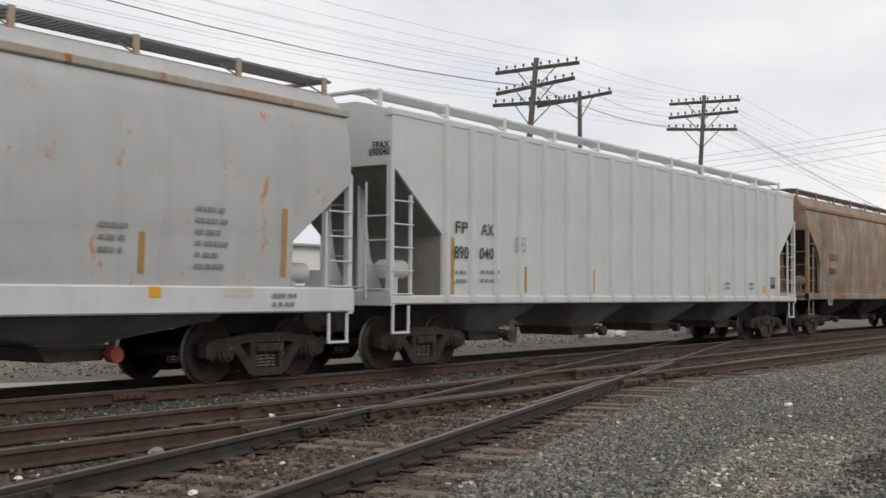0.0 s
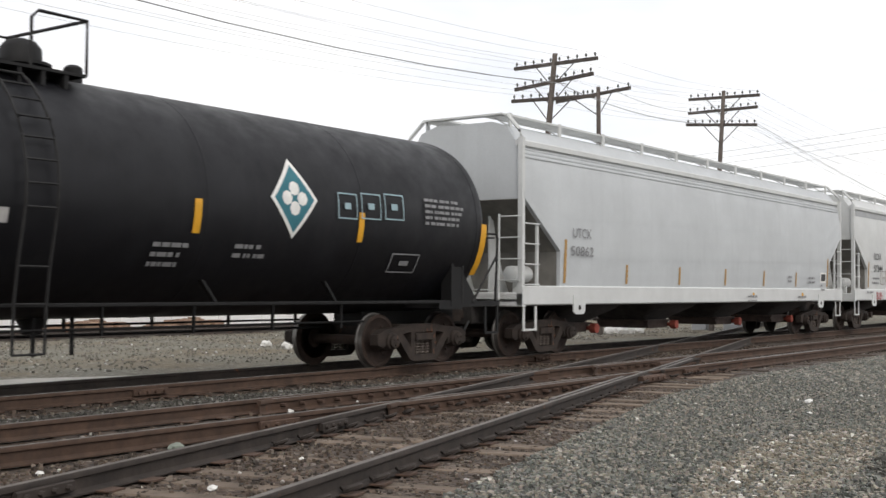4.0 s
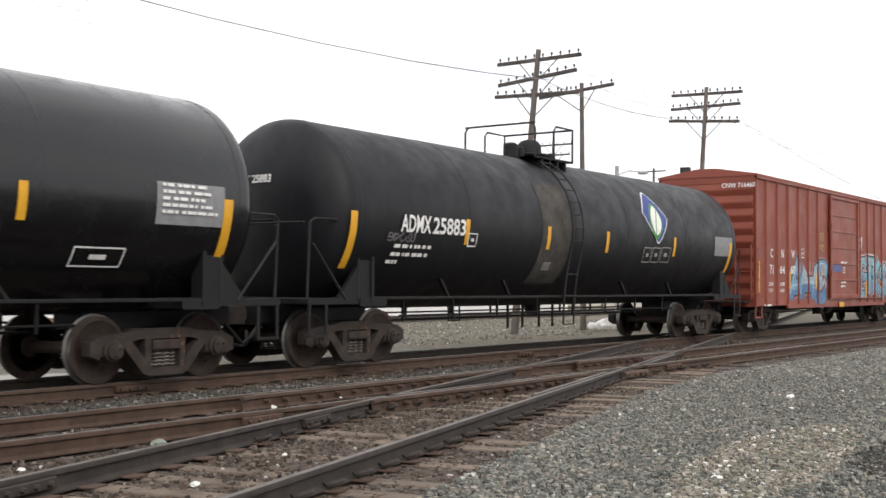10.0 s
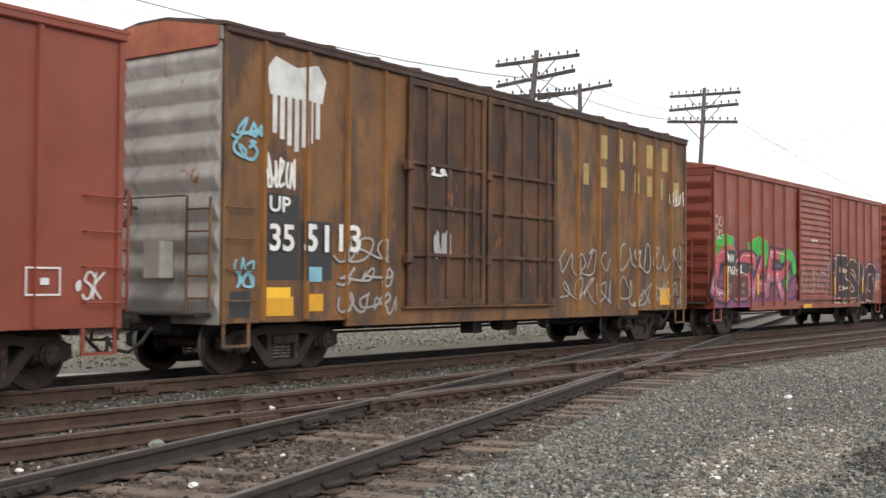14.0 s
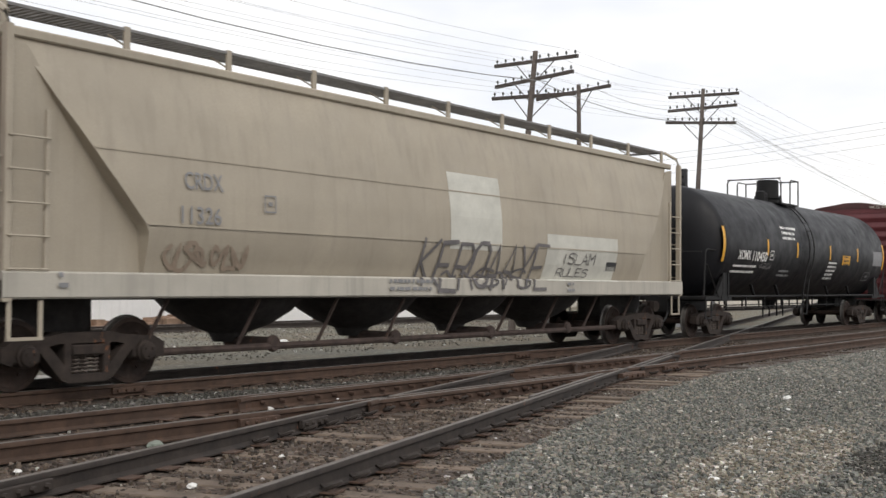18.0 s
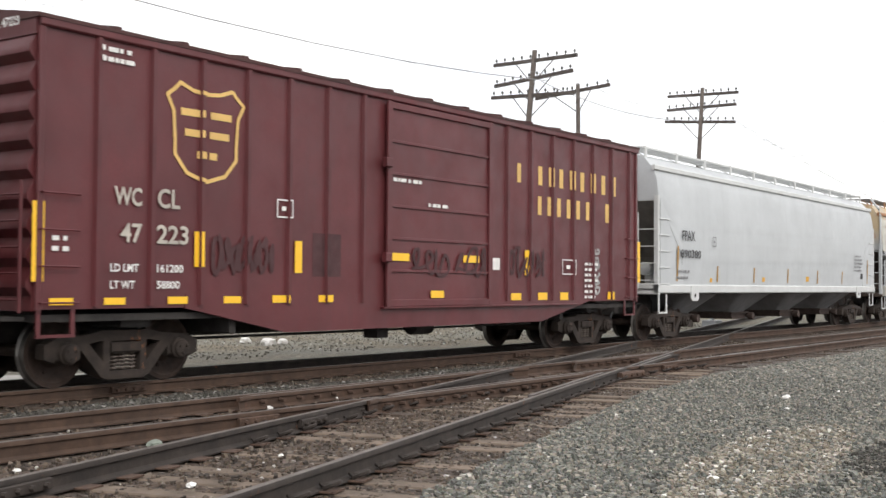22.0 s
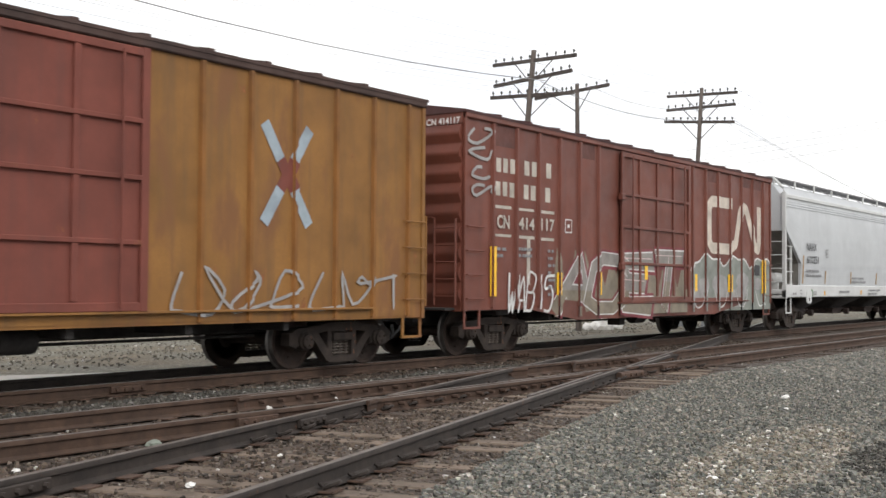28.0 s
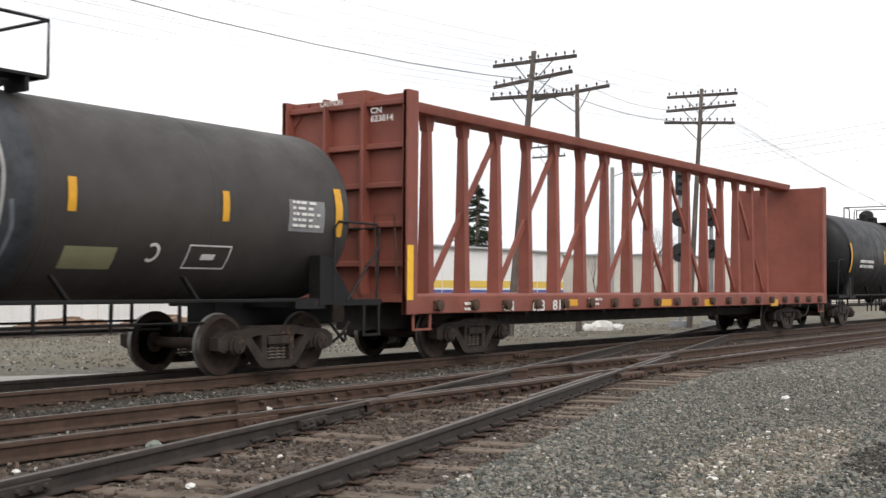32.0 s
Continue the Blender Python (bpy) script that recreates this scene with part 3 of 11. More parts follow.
# ---- boxcar ----
def boxcar(x, length, label, body, roof_mat, dark_end=None, door=(6.8, 10.0), door_style="ribbed", door_mat=None, sill="straight", post_gap=0.96, ladder_high=False, stripes=None, stripe_mat=STRIPE_YELLOW, roof_style="plain", frame_mat=None, eave=4.6, posts_in=0.055, second_door=None, post_from=0.82, corner_z=0.79, end_top=None, post_mat=None):
    car = start_car("boxcar", label, "boxcar", x)
    end_mat = dark_end or body
    door_mat, frame_mat = door_mat or body, frame_mat or body
    W, floor_z = 1.49, corner_z + 0.19
    # side sheets with their posts
    post_xs = []
    k = post_from
    while k < length - 0.4:
        if not (door[0] - 0.25 < k < door[1] + 0.25) and not (second_door and second_door[0] - 0.2 < k < second_door[1] + 0.2):
            post_xs.append(k)
        k += post_gap
    for s, key in ((-1, "near"), (1, "far")):
        m = Mesh()
        m.box(0.02, length - 0.02, min(s * W, s * (W - 0.06)), max(s * W, s * (W - 0.06)), floor_z - 0.18, eave - 0.02)
        part("side_sheet", m, body, car)
        pm = Mesh()
        pm.prism([(-0.05, s * W), (-0.03, s * (W + posts_in)), (0.03, s * (W + posts_in)), (0.05, s * W)], floor_z - 0.15, eave - 0.10, "z")
        pme = pm.data("side_post", post_mat or body)
        for px in post_xs:
            part("side_post", pme, None, car, at=(px, 0, 0))
        # corner posts, sill and top chord
        for cx in (0.0, length - 0.09):
            m = Mesh()
            m.box(cx, cx + 0.09, min(s * (W - 0.02), s * (W + 0.035)), max(s * (W - 0.02), s * (W + 0.035)), floor_z - 0.19, eave - 0.02, 0.01)
            part("corner_post", m, frame_mat, car)
        m = Mesh()
        m.box(0.0, length, min(s * (W - 0.1), s * (W + 0.06)), max(s * (W - 0.1), s * (W + 0.06)), eave - 0.10, eave + 0.04, 0.02)
        part("top_chord", m, roof_mat if roof_style == "dark" else body, car)
        m = Mesh()
        if sill == "straight":
            ring = [(2.75, floor_z - 0.02), (length - 2.75, floor_z - 0.02), (length - 2.75, 0.70), (2.75, 0.70)]
        elif sill == "belly":
            ring = [(2.4, floor_z), (length - 2.4, floor_z), (length - 2.4, corner_z), (length - 4.4, 0.64), (4.4, 0.64), (2.4, corner_z)]
        else:
            ring = [(0.3, floor_z), (length - 0.3, floor_z), (length - 0.3, 0.84), (0.3, 0.84)]
        m.prism(ring, min(s * (W + 0.012), s * (W - 0.05)), max(s * (W + 0.012), s * (W - 0.05)))
        part("side_sill", m, frame_mat, car)
        # door on its tracks
        for d0, d1, style, dm in [(door[0], door[1], door_style, door_mat)] + ([(second_door[0], second_door[1], second_door[2], second_door[3])] if second_door else []):
            dpart = Mesh()
            yo = s * (W + 0.03)
            dpart.box(d0, d1, min(yo, yo + s * 0.03), max(yo, yo + s * 0.03), 1.04, eave - 0.16)
            dob = part("door", dpart, dm, car)
            yf = yo + s * 0.03
            fr = Mesh()
            fr.box(d0 - 0.03, d0 + 0.10, min(yf, yf + s * 0.05), max(yf, yf + s * 0.05), 1.0, eave - 0.12, 0.01)
            fr.box(d1 - 0.10, d1 + 0.03, min(yf, yf + s * 0.05), max(yf, yf + s * 0.05), 1.0, eave - 0.12, 0.01)
            fr.box(d0, d1, min(yf, yf + s * 0.045), max(yf, yf + s * 0.045), eave - 0.24, eave - 0.13, 0.01)
            fr.box(d0, d1, min(yf, yf + s * 0.045), max(yf, yf + s * 0.045), 1.0, 1.12, 0.01)
            part("door_frame", fr, dm, dob)
            if style == "louvre":
                n_slat = 17
                for k in range(n_slat):
                    z0 = 1.16 + (eave - 1.44) * k / n_slat
                    sm = Mesh()
                    sm.prism([(yf, z0), (yf + s * 0.045, z0 + 0.02), (yf + s * 0.045, z0 + 0.075), (yf, z0 + 0.14)], d0 + 0.12, d1 - 0.12, "x")
                    part("door_slat", sm, dm, dob)
            elif style == "ribbed":
                for k in range(1, 6):
                    z0 = 1.06 + (eave - 1.3) * k / 6
                    sm = Mesh()
                    sm.box(d0 + 0.1, d1 - 0.1, min(yf, yf + s * 0.03), max(yf, yf + s * 0.03), z0 - 0.025, z0 + 0.025, 0.006)
                    part("door_rib", sm, dm, dob)
            elif style == "plug":
                for k in range(1, 4):
                    px = d0 + (d1 - d0) * k / 4
                    sm = Mesh()
                    sm.box(px - 0.05, px + 0.05, min(yf, yf + s * 0.04), max(yf, yf + s * 0.04), 1.14, eave - 0.24, 0.01)
                    part("door_rib", sm, dm, dob)
                for z0 in (1.9, 2.75, 3.5):
                    sm = Mesh()
                    sm.box(d0 + 0.05, d1 - 0.05, min(yf, yf + s * 0.05), max(yf, yf + s * 0.05), z0 - 0.035, z0 + 0.035, 0.01)
                    part("door_bar", sm, dm, dob)
                for px in (d0 + 0.45, d1 - 0.45):
                    sm = Mesh()
                    sm.tube([(px, yf + s * 0.09, 1.05), (px, yf + s * 0.09, eave - 0.2)], 0.022, 6)
                    part("lock_rod", sm, dm, dob)
            for z0 in (1.75, 3.35):
                hm = Mesh()
                hm.box(d0 - 0.13, d0 + 0.03, min(yf, yf + s * 0.10), max(yf, yf + s * 0.10), z0, z0 + 0.16, 0.015)
                part("door_latch", hm, dm, dob)
        tm = Mesh()
        t1 = min(length - 0.3, door[1] + (door[1] - door[0]) + 0.3)
        tm.box(door[0] - 0.1, t1, min(s * W, s * (W + 0.10)), max(s * W, s * (W + 0.10)), 0.965, 1.0, 0.006)
        part("door_track", tm, frame_mat, car)
        # ladders: side and end
        for cx, d in ((0.32, 1), (length - 0.32, -1)):
            n_r = 4 if not ladder_high else 8
            for k in range(n_r):
                z0 = 1.12 + 0.45 * k
                grab(car, (cx - 0.28, s * W, z0), (cx + 0.28, s * W, z0), (0, s * 0.075, 0), frame_mat)
            stirrup(car, cx, s * (W - 0.02), floor_z - 0.17, frame_mat, 0.5, 0.34)
    # ends with pressed ribs
    for ex, d in ((0.0, -1), (length, 1)):
        ring, upper = [(ex - d * 0.06, floor_z - 0.2), (ex, floor_z - 0.2)], []
        z0, n_c = floor_z - 0.05, 9
        step = (eave - 0.20 - z0) / n_c
        for k in range(n_c):
            b = z0 + k * step
            if end_top and k == n_c - 4:
                ring += [(ex - d * 0.06, b)]
                upper = [(ex - d * 0.06, b), (ex, b)]
            (upper if upper else ring).extend([(ex, b + 0.03), (ex + d * 0.085, b + step * 0.38), (ex + d * 0.085, b + step * 0.62), (ex, b + step * 0.97)])
        (upper if upper else ring).extend([(ex, eave + 0.02), (ex - d * 0.06, eave + 0.02)])
        m = Mesh()
        m.prism(ring, -W + 0.05, W - 0.05)
        if upper:
            m = Mesh()
            m.prism(ring, -W + 0.05, W - 0.05)
            part("end_sheet", m, end_mat, car, "rusted lower sheet of the ribbed end")
            m = Mesh()
            m.prism(upper, -W + 0.05, W - 0.05)
        m.prism([(-W + 0.02, eave - 0.2), (W - 0.02, eave - 0.2), (W - 0.02, eave), (0.35, eave + 0.22), (-0.35, eave + 0.22), (-W + 0.02, eave)], ex - d * 0.05, ex + d * 0.02, "x")
        e = part("end_wall", m, end_top or end_mat, car)
        ladder(car, (ex + d * 0.16, -1.18, 1.0), (ex + d * 0.16, -1.18, 2.6), frame_mat, 5, (0, 0.24, 0), "end_ladder")
        m = Mesh()
        m.tube([(ex + d * 0.1, -0.9, 2.62), (ex + d * 0.17, -0.9, 2.64), (ex + d * 0.17, 1.2, 2.64), (ex + d * 0.1, 1.2, 2.62)], 0.014, 6)
        part("end_rail", m, frame_mat, car)
        m = Mesh()
        m.box(min(ex, ex + d * 0.32), max(ex, ex + d * 0.32), -1.3, 1.3, 0.90, 0.95, 0.01)
        m.box(min(ex, ex + d * 0.16), max(ex, ex + d * 0.16), -0.45, 0.45, 0.66, 0.92, 0.02)
        part("end_platform", m, UNDER_BLACK, car)
        coupler(car, ex + d * 0.1, d)
    bw = Mesh()
    bw.box(-0.36, -0.10, -0.62, -0.22, 1.45, 1.98, 0.03)
    part("brake_housing", bw, end_mat, car, "hand brake housing")
    bw = Mesh()
    for a in range(20):
        bw.tube([(-0.40, 0.25 + 0.27 * math.cos(b * math.tau / 20), 2.5 + 0.27 * math.sin(b * math.tau / 20)) for b in (a, a + 1)], 0.018, 5)
    for a in range(3):
        bw.tube([(-0.40, 0.25, 2.5), (-0.38, 0.25 + 0.27 * math.cos(a * 2.1), 2.5 + 0.27 * math.sin(a * 2.1))], 0.014, 5)
    bw.tube([(-0.42, 0.25, 2.5), (-0.05, 0.25, 2.5)], 0.03, 6)
    part("brake_wheel", bw, frame_mat, car)
    # roof
    m = Mesh()
    over = 0.07
    ring = [(-W - over, eave + 0.0), (W + over, eave + 0.0), (W + over, eave + 0.05), (0.30, eave + 0.25), (-0.30, eave + 0.25), (-W - over, eave + 0.05)]
    m.prism(ring, -0.04, length + 0.04, "x")
    r = part("roof", m, roof_mat, car)
    seam = Mesh()
    seam.prism([(-W - over, eave + 0.05), (-W - over, eave + 0.085), (-0.3, eave + 0.285), (0.3, eave + 0.285), (W + over, eave + 0.085), (W + over, eave + 0.05), (0.3, eave + 0.25), (-0.3, eave + 0.25)], -0.05, 0.05, "x")
    seam_me = seam.data("roof_seam", roof_mat)
    if roof_style != "plain":
        for k in range(1, int(length / 1.15)):
            part("roof_seam", seam_me, None, car, at=(k * 1.15, 0, 0))
    # underframe
    m = Mesh()
    m.box(0.3, length - 0.3, -0.32, 0.32, 0.58, 0.96, 0.03)
    m.box(0.1, length - 0.1, -W + 0.08, W - 0.08, 0.88, 0.97)
    for bx in (1.75, length - 1.75):
        m.box(bx - 0.25, bx + 0.25, -1.25, 1.25, 0.78, 0.93, 0.02)
    for bx in np.linspace(3.4, length - 3.4, 6):
        m.box(bx - 0.06, bx + 0.06, -W + 0.1, W - 0.1, 0.66, 0.9, 0.01)
    part("underframe", m, UNDER_BLACK, car)
    m = Mesh()
    m.tube([(length * 0.52, -0.75, 0.62), (length * 0.52 + 0.55, -0.75, 0.62)], 0.17, 12)
    part("brake_cylinder", m, UNDER_BLACK, car)
    m = Mesh()
    m.box(length * 0.43, length * 0.43 + 0.3, -1.15, -0.85, 0.45, 0.72, 0.02)
    part("brake_valve", m, UNDER_BLACK, car)
    m = Mesh()
    m.tube([(3.2, -0.5, 0.55), (length - 3.2, -0.5, 0.55)], 0.025, 6)
    part("brake_rod", m, UNDER_BLACK, car)
    add_truck(car, 1.72, x)
    add_truck(car, length - 1.72, x)
    ribs = [(p - 0.045, p + 0.045, posts_in) for p in post_xs] + [(door[0] - 0.03, door[1] + 0.03, 0.088 if door_style == "louvre" else 0.064)]
    if second_door:
        ribs.append((second_door[0] - 0.03, second_door[1] + 0.03, 0.064))
    side = FlatSide(-W, ribs)
    for sx, z0, z1, w in stripes or []:
        paint("reflector", [rect(sx - w / 2, sx + w / 2, z0, z1)], side, stripe_mat, car, 6, "yellow reflective strip")
    return car, side


# ---- covered hopper ----
def rib_places(length, n):
    """Where the side ribs stand: closer together towards the ends."""
    return [length / 2 + 1.135 * k - 0.0185 * k * abs(k) for k in range(-(n // 2), n // 2 + 1)]


def hopper(x, length, label, body, sill_mat, trim, profile="curved", sill=(1.05, 1.44), slope_top=3.15, slope_run=1.37, slope_z=2.15, bays=3, eave=4.22, stripes=None, stripe_mat=STRIPE_DULL, frame_mat=None, ribs=0, under=None, walk_mat=None, roof_top=4.62, truck_in=1.55, gate_mat=None, pad=True, posts_up=False, band=None, slope_edge=None, slope_mat=None, panel_seams=(), web=False, sill_in=0.0, skirt=False):
    car = start_car("covered_hopper", label, "hopper car", x)
    frame_mat, under, walk_mat = frame_mat or body, under or UNDER_BLACK, walk_mat or trim
    z_low = sill[1] - 0.04
    if profile == "bulge":
        sec = [(1.0, 1.28), (1.5, 1.31), (1.85, 1.43), (2.17, 1.50), (2.7, 1.49), (3.3, 1.41), (3.9, 1.29), (eave, 1.14)]
    elif profile == "curved":
        sec = [(1.0, 1.43), (1.6, 1.47), (2.3, 1.50), (3.0, 1.50), (3.6, 1.46), (eave - 0.25, 1.41), (eave - 0.02, 1.33)]
    else:
        sec = [(1.0, 1.44), (eave - 0.04, 1.44)]
    zs, ys = [p[0] for p in sec], [p[1] for p in sec]

    def ring(px, low):
        zz = [low + (eave - low) * k / 10 for k in range(11)]
        left = [(px, -float(np.interp(z, zs, ys)), z) for z in zz]
        top = [(px, -ys[-1] + 0.05, eave + 0.06), (px, -1.06, roof_top - 0.03), (px, -0.7, roof_top + 0.09)] if profile == "curved" else [(px, -ys[-1] + 0.05, eave + 0.06), (px, -0.95, roof_top - 0.02), (px, -0.62, roof_top + 0.05)]
        half = left + top
        return half + [(p[0], -p[1], p[2]) for p in reversed(half)]

    inset = 0.08
    m = Mesh()
    if profile == "bulge":
        rows = []
        for z in np.linspace(sill[1] - 0.04, eave, 26):
            e, y = float(np.interp(z, [1.5, 2.1, 2.75, 3.7, 4.4], [2.25, 2.2, 1.62, 0.83, 0.3])), float(np.interp(z, zs, ys))
            rows.append([(e, -y, z), (length - e, -y, z), (length - e, y, z), (e, y, z)])
        m.loft(rows + [[(0.3, -0.75, roof_top - 0.05), (length - 0.3, -0.75, roof_top - 0.05), (length - 0.3, 0.75, roof_top - 0.05), (0.3, 0.75, roof_top - 0.05)]])
        for s in (-1, 1):
            for z0 in (3.12, 2.17):
                bead, y = Mesh(), float(np.interp(z0, zs, ys))
                e = float(np.interp(z0, [2.1, 2.75, 3.7], [2.2, 1.62, 0.83])) + 0.02
                bead.box(e, length - e, min(s * y, s * (y + 0.012)), max(s * y, s * (y + 0.012)), z0 - 0.012, z0 + 0.012)
                part("side_seam", bead, body, car)
            for ex, d in ((0.0, 1), (length, -1)):
                plate = Mesh()
                plate.prism([(ex + d * u, w) for u, w in ((0.12, sill[1]), (2.35, sill[1]), (2.3, 2.1), (1.72, 2.75), (0.93, 3.7), (0.45, 4.3), (0.12, 4.35))], min(s * 1.22, s * 1.245), max(s * 1.22, s * 1.245))
                part("end_plate", plate, body, car, "flat plate that closes the slope of the hopper")
    else:
        edge = slope_edge or [(0.0, slope_top), (slope_run, slope_z)]
        m.loft([ring(inset + u, w) for u, w in edge] + [ring(inset + edge[-1][0] + 0.01, z_low), ring(length - inset - edge[-1][0] - 0.01, z_low)] + [ring(length - inset - u, w) for u, w in reversed(edge)])
        for ex, d in ((0.0, 1), (length, -1)):
            # separate sheet below the slope, its colour darkened for the shade there
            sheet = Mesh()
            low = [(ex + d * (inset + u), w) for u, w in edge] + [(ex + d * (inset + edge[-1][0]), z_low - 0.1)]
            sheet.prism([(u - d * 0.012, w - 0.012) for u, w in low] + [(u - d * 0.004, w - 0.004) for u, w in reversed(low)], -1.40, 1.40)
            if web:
                # dark plates added to make the open end as dark as its shade
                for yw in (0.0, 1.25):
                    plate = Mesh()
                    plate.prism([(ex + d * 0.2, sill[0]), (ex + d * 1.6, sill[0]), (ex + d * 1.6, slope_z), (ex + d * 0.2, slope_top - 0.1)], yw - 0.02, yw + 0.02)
                    part("end_web", plate, slope_mat or GRIMY_SHADE_SHEET, car, "dark plate added under the sloping end sheet to close the view")
            part("slope_sheet", sheet, slope_mat or GRIMY_SHADE_SHEET, car, "underside of the sloping end sheet, shade and grime in its colour")
    part("body", m, body, car)
    if skirt:
        for s in (-1, 1):
            for ex, d in ((0.0, 1), (length, -1)):
                m = Mesh()
                m.prism([(ex + d * 0.16, sill[0] + 0.2), (ex + d * 1.55, sill[0] + 0.2), (ex + d * 1.55, slope_z), (ex + d * 0.16, slope_top + 0.05)], min(s * 1.455, s * 1.475), max(s * 1.455, s * 1.475))
                part("side_skirt", m, body, car, "flat side sheet in front of the sloping end")
    # top chord
    for s in (-1, 1):
        m = Mesh()
        yy = s * (ys[-1] - (0.035 if ribs else -0.01))
        m.box(0.04, length - 0.04, min(yy - 0.05, yy + 0.05), max(yy - 0.05, yy + 0.05), eave - 0.03, eave + 0.10, 0.02)
        part("top_chord", m, trim, car)
        # side sill
        m = Mesh()
        y0, y1 = s * 1.36, s * 1.50
        m.box(sill_in, length - sill_in, min(y0, y1), max(y0, y1), sill[0], sill[1], 0.025)
        part("side_sill", m, sill_mat, car)
        if band:
            for z0 in band:
                m = Mesh()
                yb = float(np.interp(z0, zs, ys))
                m.box(inset + 0.03, length - inset - 0.03, min(s * (yb - 0.02), s * (yb + 0.018)), max(s * (yb - 0.02), s * (yb + 0.018)), z0 - 0.02, z0 + 0.02, 0.005)
                part("side_bead", m, body, car)
        if ribs:
            rm = Mesh()
            rm.prism([(-0.08, s * 1.43), (-0.068, s * 1.50), (-0.042, s * 1.533), (0.042, s * 1.533), (0.068, s * 1.50), (0.08, s * 1.43)], sill[0] + 0.06, eave + 0.05, "z")
            rme = rm.data("side_rib", body)
            for px in rib_places(length, ribs):
                part("side_rib", rme, None, car, at=(float(px), 0, 0))
    # ends: platform, posts, ladders
    for ex, d in ((0.0, 1), (length, -1)):
        m = Mesh()
        m.box(min(ex, ex + d * 1.75), max(ex, ex + d * 1.75), -1.36, 1.36, sill[0] + 0.06, sill[0] + 0.13, 0.01)
        m.box(min(ex, ex + d * 0.14), max(ex, ex + d * 0.14), -1.49, 1.49, sill[0] - 0.03, sill[0] + (0.08 if web else 0.25), 0.02)
        # with web, platform and gussets take the shade-darkened sheet colour
        part("end_platform", m, slope_mat if web else frame_mat, car)
        m = Mesh()
        m.box(min(ex, ex + d * 2.2), max(ex, ex + d * 2.2), -0.3, 0.3, 0.66, sill[0] + 0.06, 0.03)
        part("draft_sill", m, UNDER_BLACK, car)
        for s in (-1, 1):
            m = Mesh()
            zt = max(eave, 4.3) + 0.05 if posts_up else slope_top + 0.12
            m.box(min(ex + d * 0.02, ex + d * 0.12), max(ex + d * 0.02, ex + d * 0.12), min(s * 1.36, s * 1.48), max(s * 1.36, s * 1.48), sill[0], zt, 0.012)
            m.box(min(ex + d * 0.60, ex + d * 0.66), max(ex + d * 0.60, ex + d * 0.66), min(s * 1.40, s * 1.46), max(s * 1.40, s * 1.46), sill[0], slope_top - 0.5, 0.01)
            part("corner_post", m, frame_mat, car)
            if posts_up:
                m = Mesh()
                m.tube([(ex + d * 0.07, s * 1.42, zt - 0.02), (ex + d * 0.08, s * 1.36, zt + 0.16), (ex + d * 0.12, s * 1.04, roof_top + 0.22)], 0.04, 6)
                part("post_brace", m, frame_mat, car)
            for k in range(5):
                z0 = sill[1] + 0.02 + 0.40 * k
                if z0 < slope_top - 0.1:
                    m = Mesh()
                    m.tube([(ex + d * 0.06, s * 1.49, z0), (ex + d * 0.64, s * 1.49, z0)], 0.015, 6)
                    part("ladder_rung", m, frame_mat, car)
            for k in range(4):
                z0 = sill[1] + 0.10 + 0.42 * k
                m = Mesh()
                m.tube([(ex - d * 0.01, s * 1.44, z0), (ex - d * 0.01, s * 0.95, z0)], 0.015, 6)
                part("end_rung", m, frame_mat, car)
            m = Mesh()
            m.tube([(ex - d * 0.01, s * 0.95, sill[0] + 0.1), (ex - d * 0.01, s * 0.95, slope_top - 0.3)], 0.022, 6)
            part("ladder_stile", m, frame_mat, car)
            if pad:
                m = Mesh()
                px = ex + d * 2.2
                m.prism([(px - 0.24, sill[0] + 0.2), (px + 0.24, sill[0] + 0.2), (px + 0.24, sill[0] - 0.14), (px + 0.16, sill[0] - 0.2), (px - 0.16, sill[0] - 0.2), (px - 0.24, sill[0] - 0.14)], min(s * 1.49, s * 1.52), max(s * 1.49, s * 1.52))
                jp = part("jacking_pad", m, sill_mat, car)
                m = Mesh()
                m.disc([(s * 1.52, 0.055), (s * 1.524, 0.055)], "y", (px, 0, sill[0] - 0.06), 12)
                part("pad_hole", m, UNDER_BLACK, jp)
            stirrup(car, ex + d * 0.34, s * 1.45, sill[0] - 0.02, frame_mat, 0.44, 0.46)
            # inner slope support
            m = Mesh()
            m.prism([(ex + d * 0.42, sill[0] + 0.1), (ex + d * 1.2, sill[0] + 0.1), (ex + d * 0.75, 2.0), (ex + d * 0.55, slope_top - 0.4), (ex + d * 0.42, slope_top - 0.3)], min(s * 0.40, s * 0.44), max(s * 0.40, s * 0.44))
            part("slope_gusset", m, slope_mat if web else frame_mat, car)
        if web:
            # added dark plate that stands in for the shaded gear at the end
            m = Mesh()
            m.box(min(ex + d * 0.10, ex + d * 0.16), max(ex + d * 0.10, ex + d * 0.16), -0.55, 1.32, sill[0] + 0.05, slope_top - 0.15, 0.01)
            part("end_bulkhead", m, slope_mat, car, "dark plate added behind the end ladder in place of brake gear")
            m = Mesh()
            m.disc([(ex - d * 0.02, 0.05), (ex - d * 0.02, 0.27), (ex - d * 0.05, 0.27), (ex - d * 0.05, 0.23), (ex - d * 0.03, 0.05)], "x", (0, -0.2, 2.35), 18)
            part("brake_wheel", m, slope_mat, car, "dark hand brake wheel")
            coupler(car, ex, -d)
            continue
        m = Mesh()
        m.disc([(ex + d * 0.50, 0.08), (ex + d * 0.55, 0.17), (ex + d * 1.15, 0.17), (ex + d * 1.2, 0.08)], "x", (0, -0.85, sill[0] + 0.62), 14)
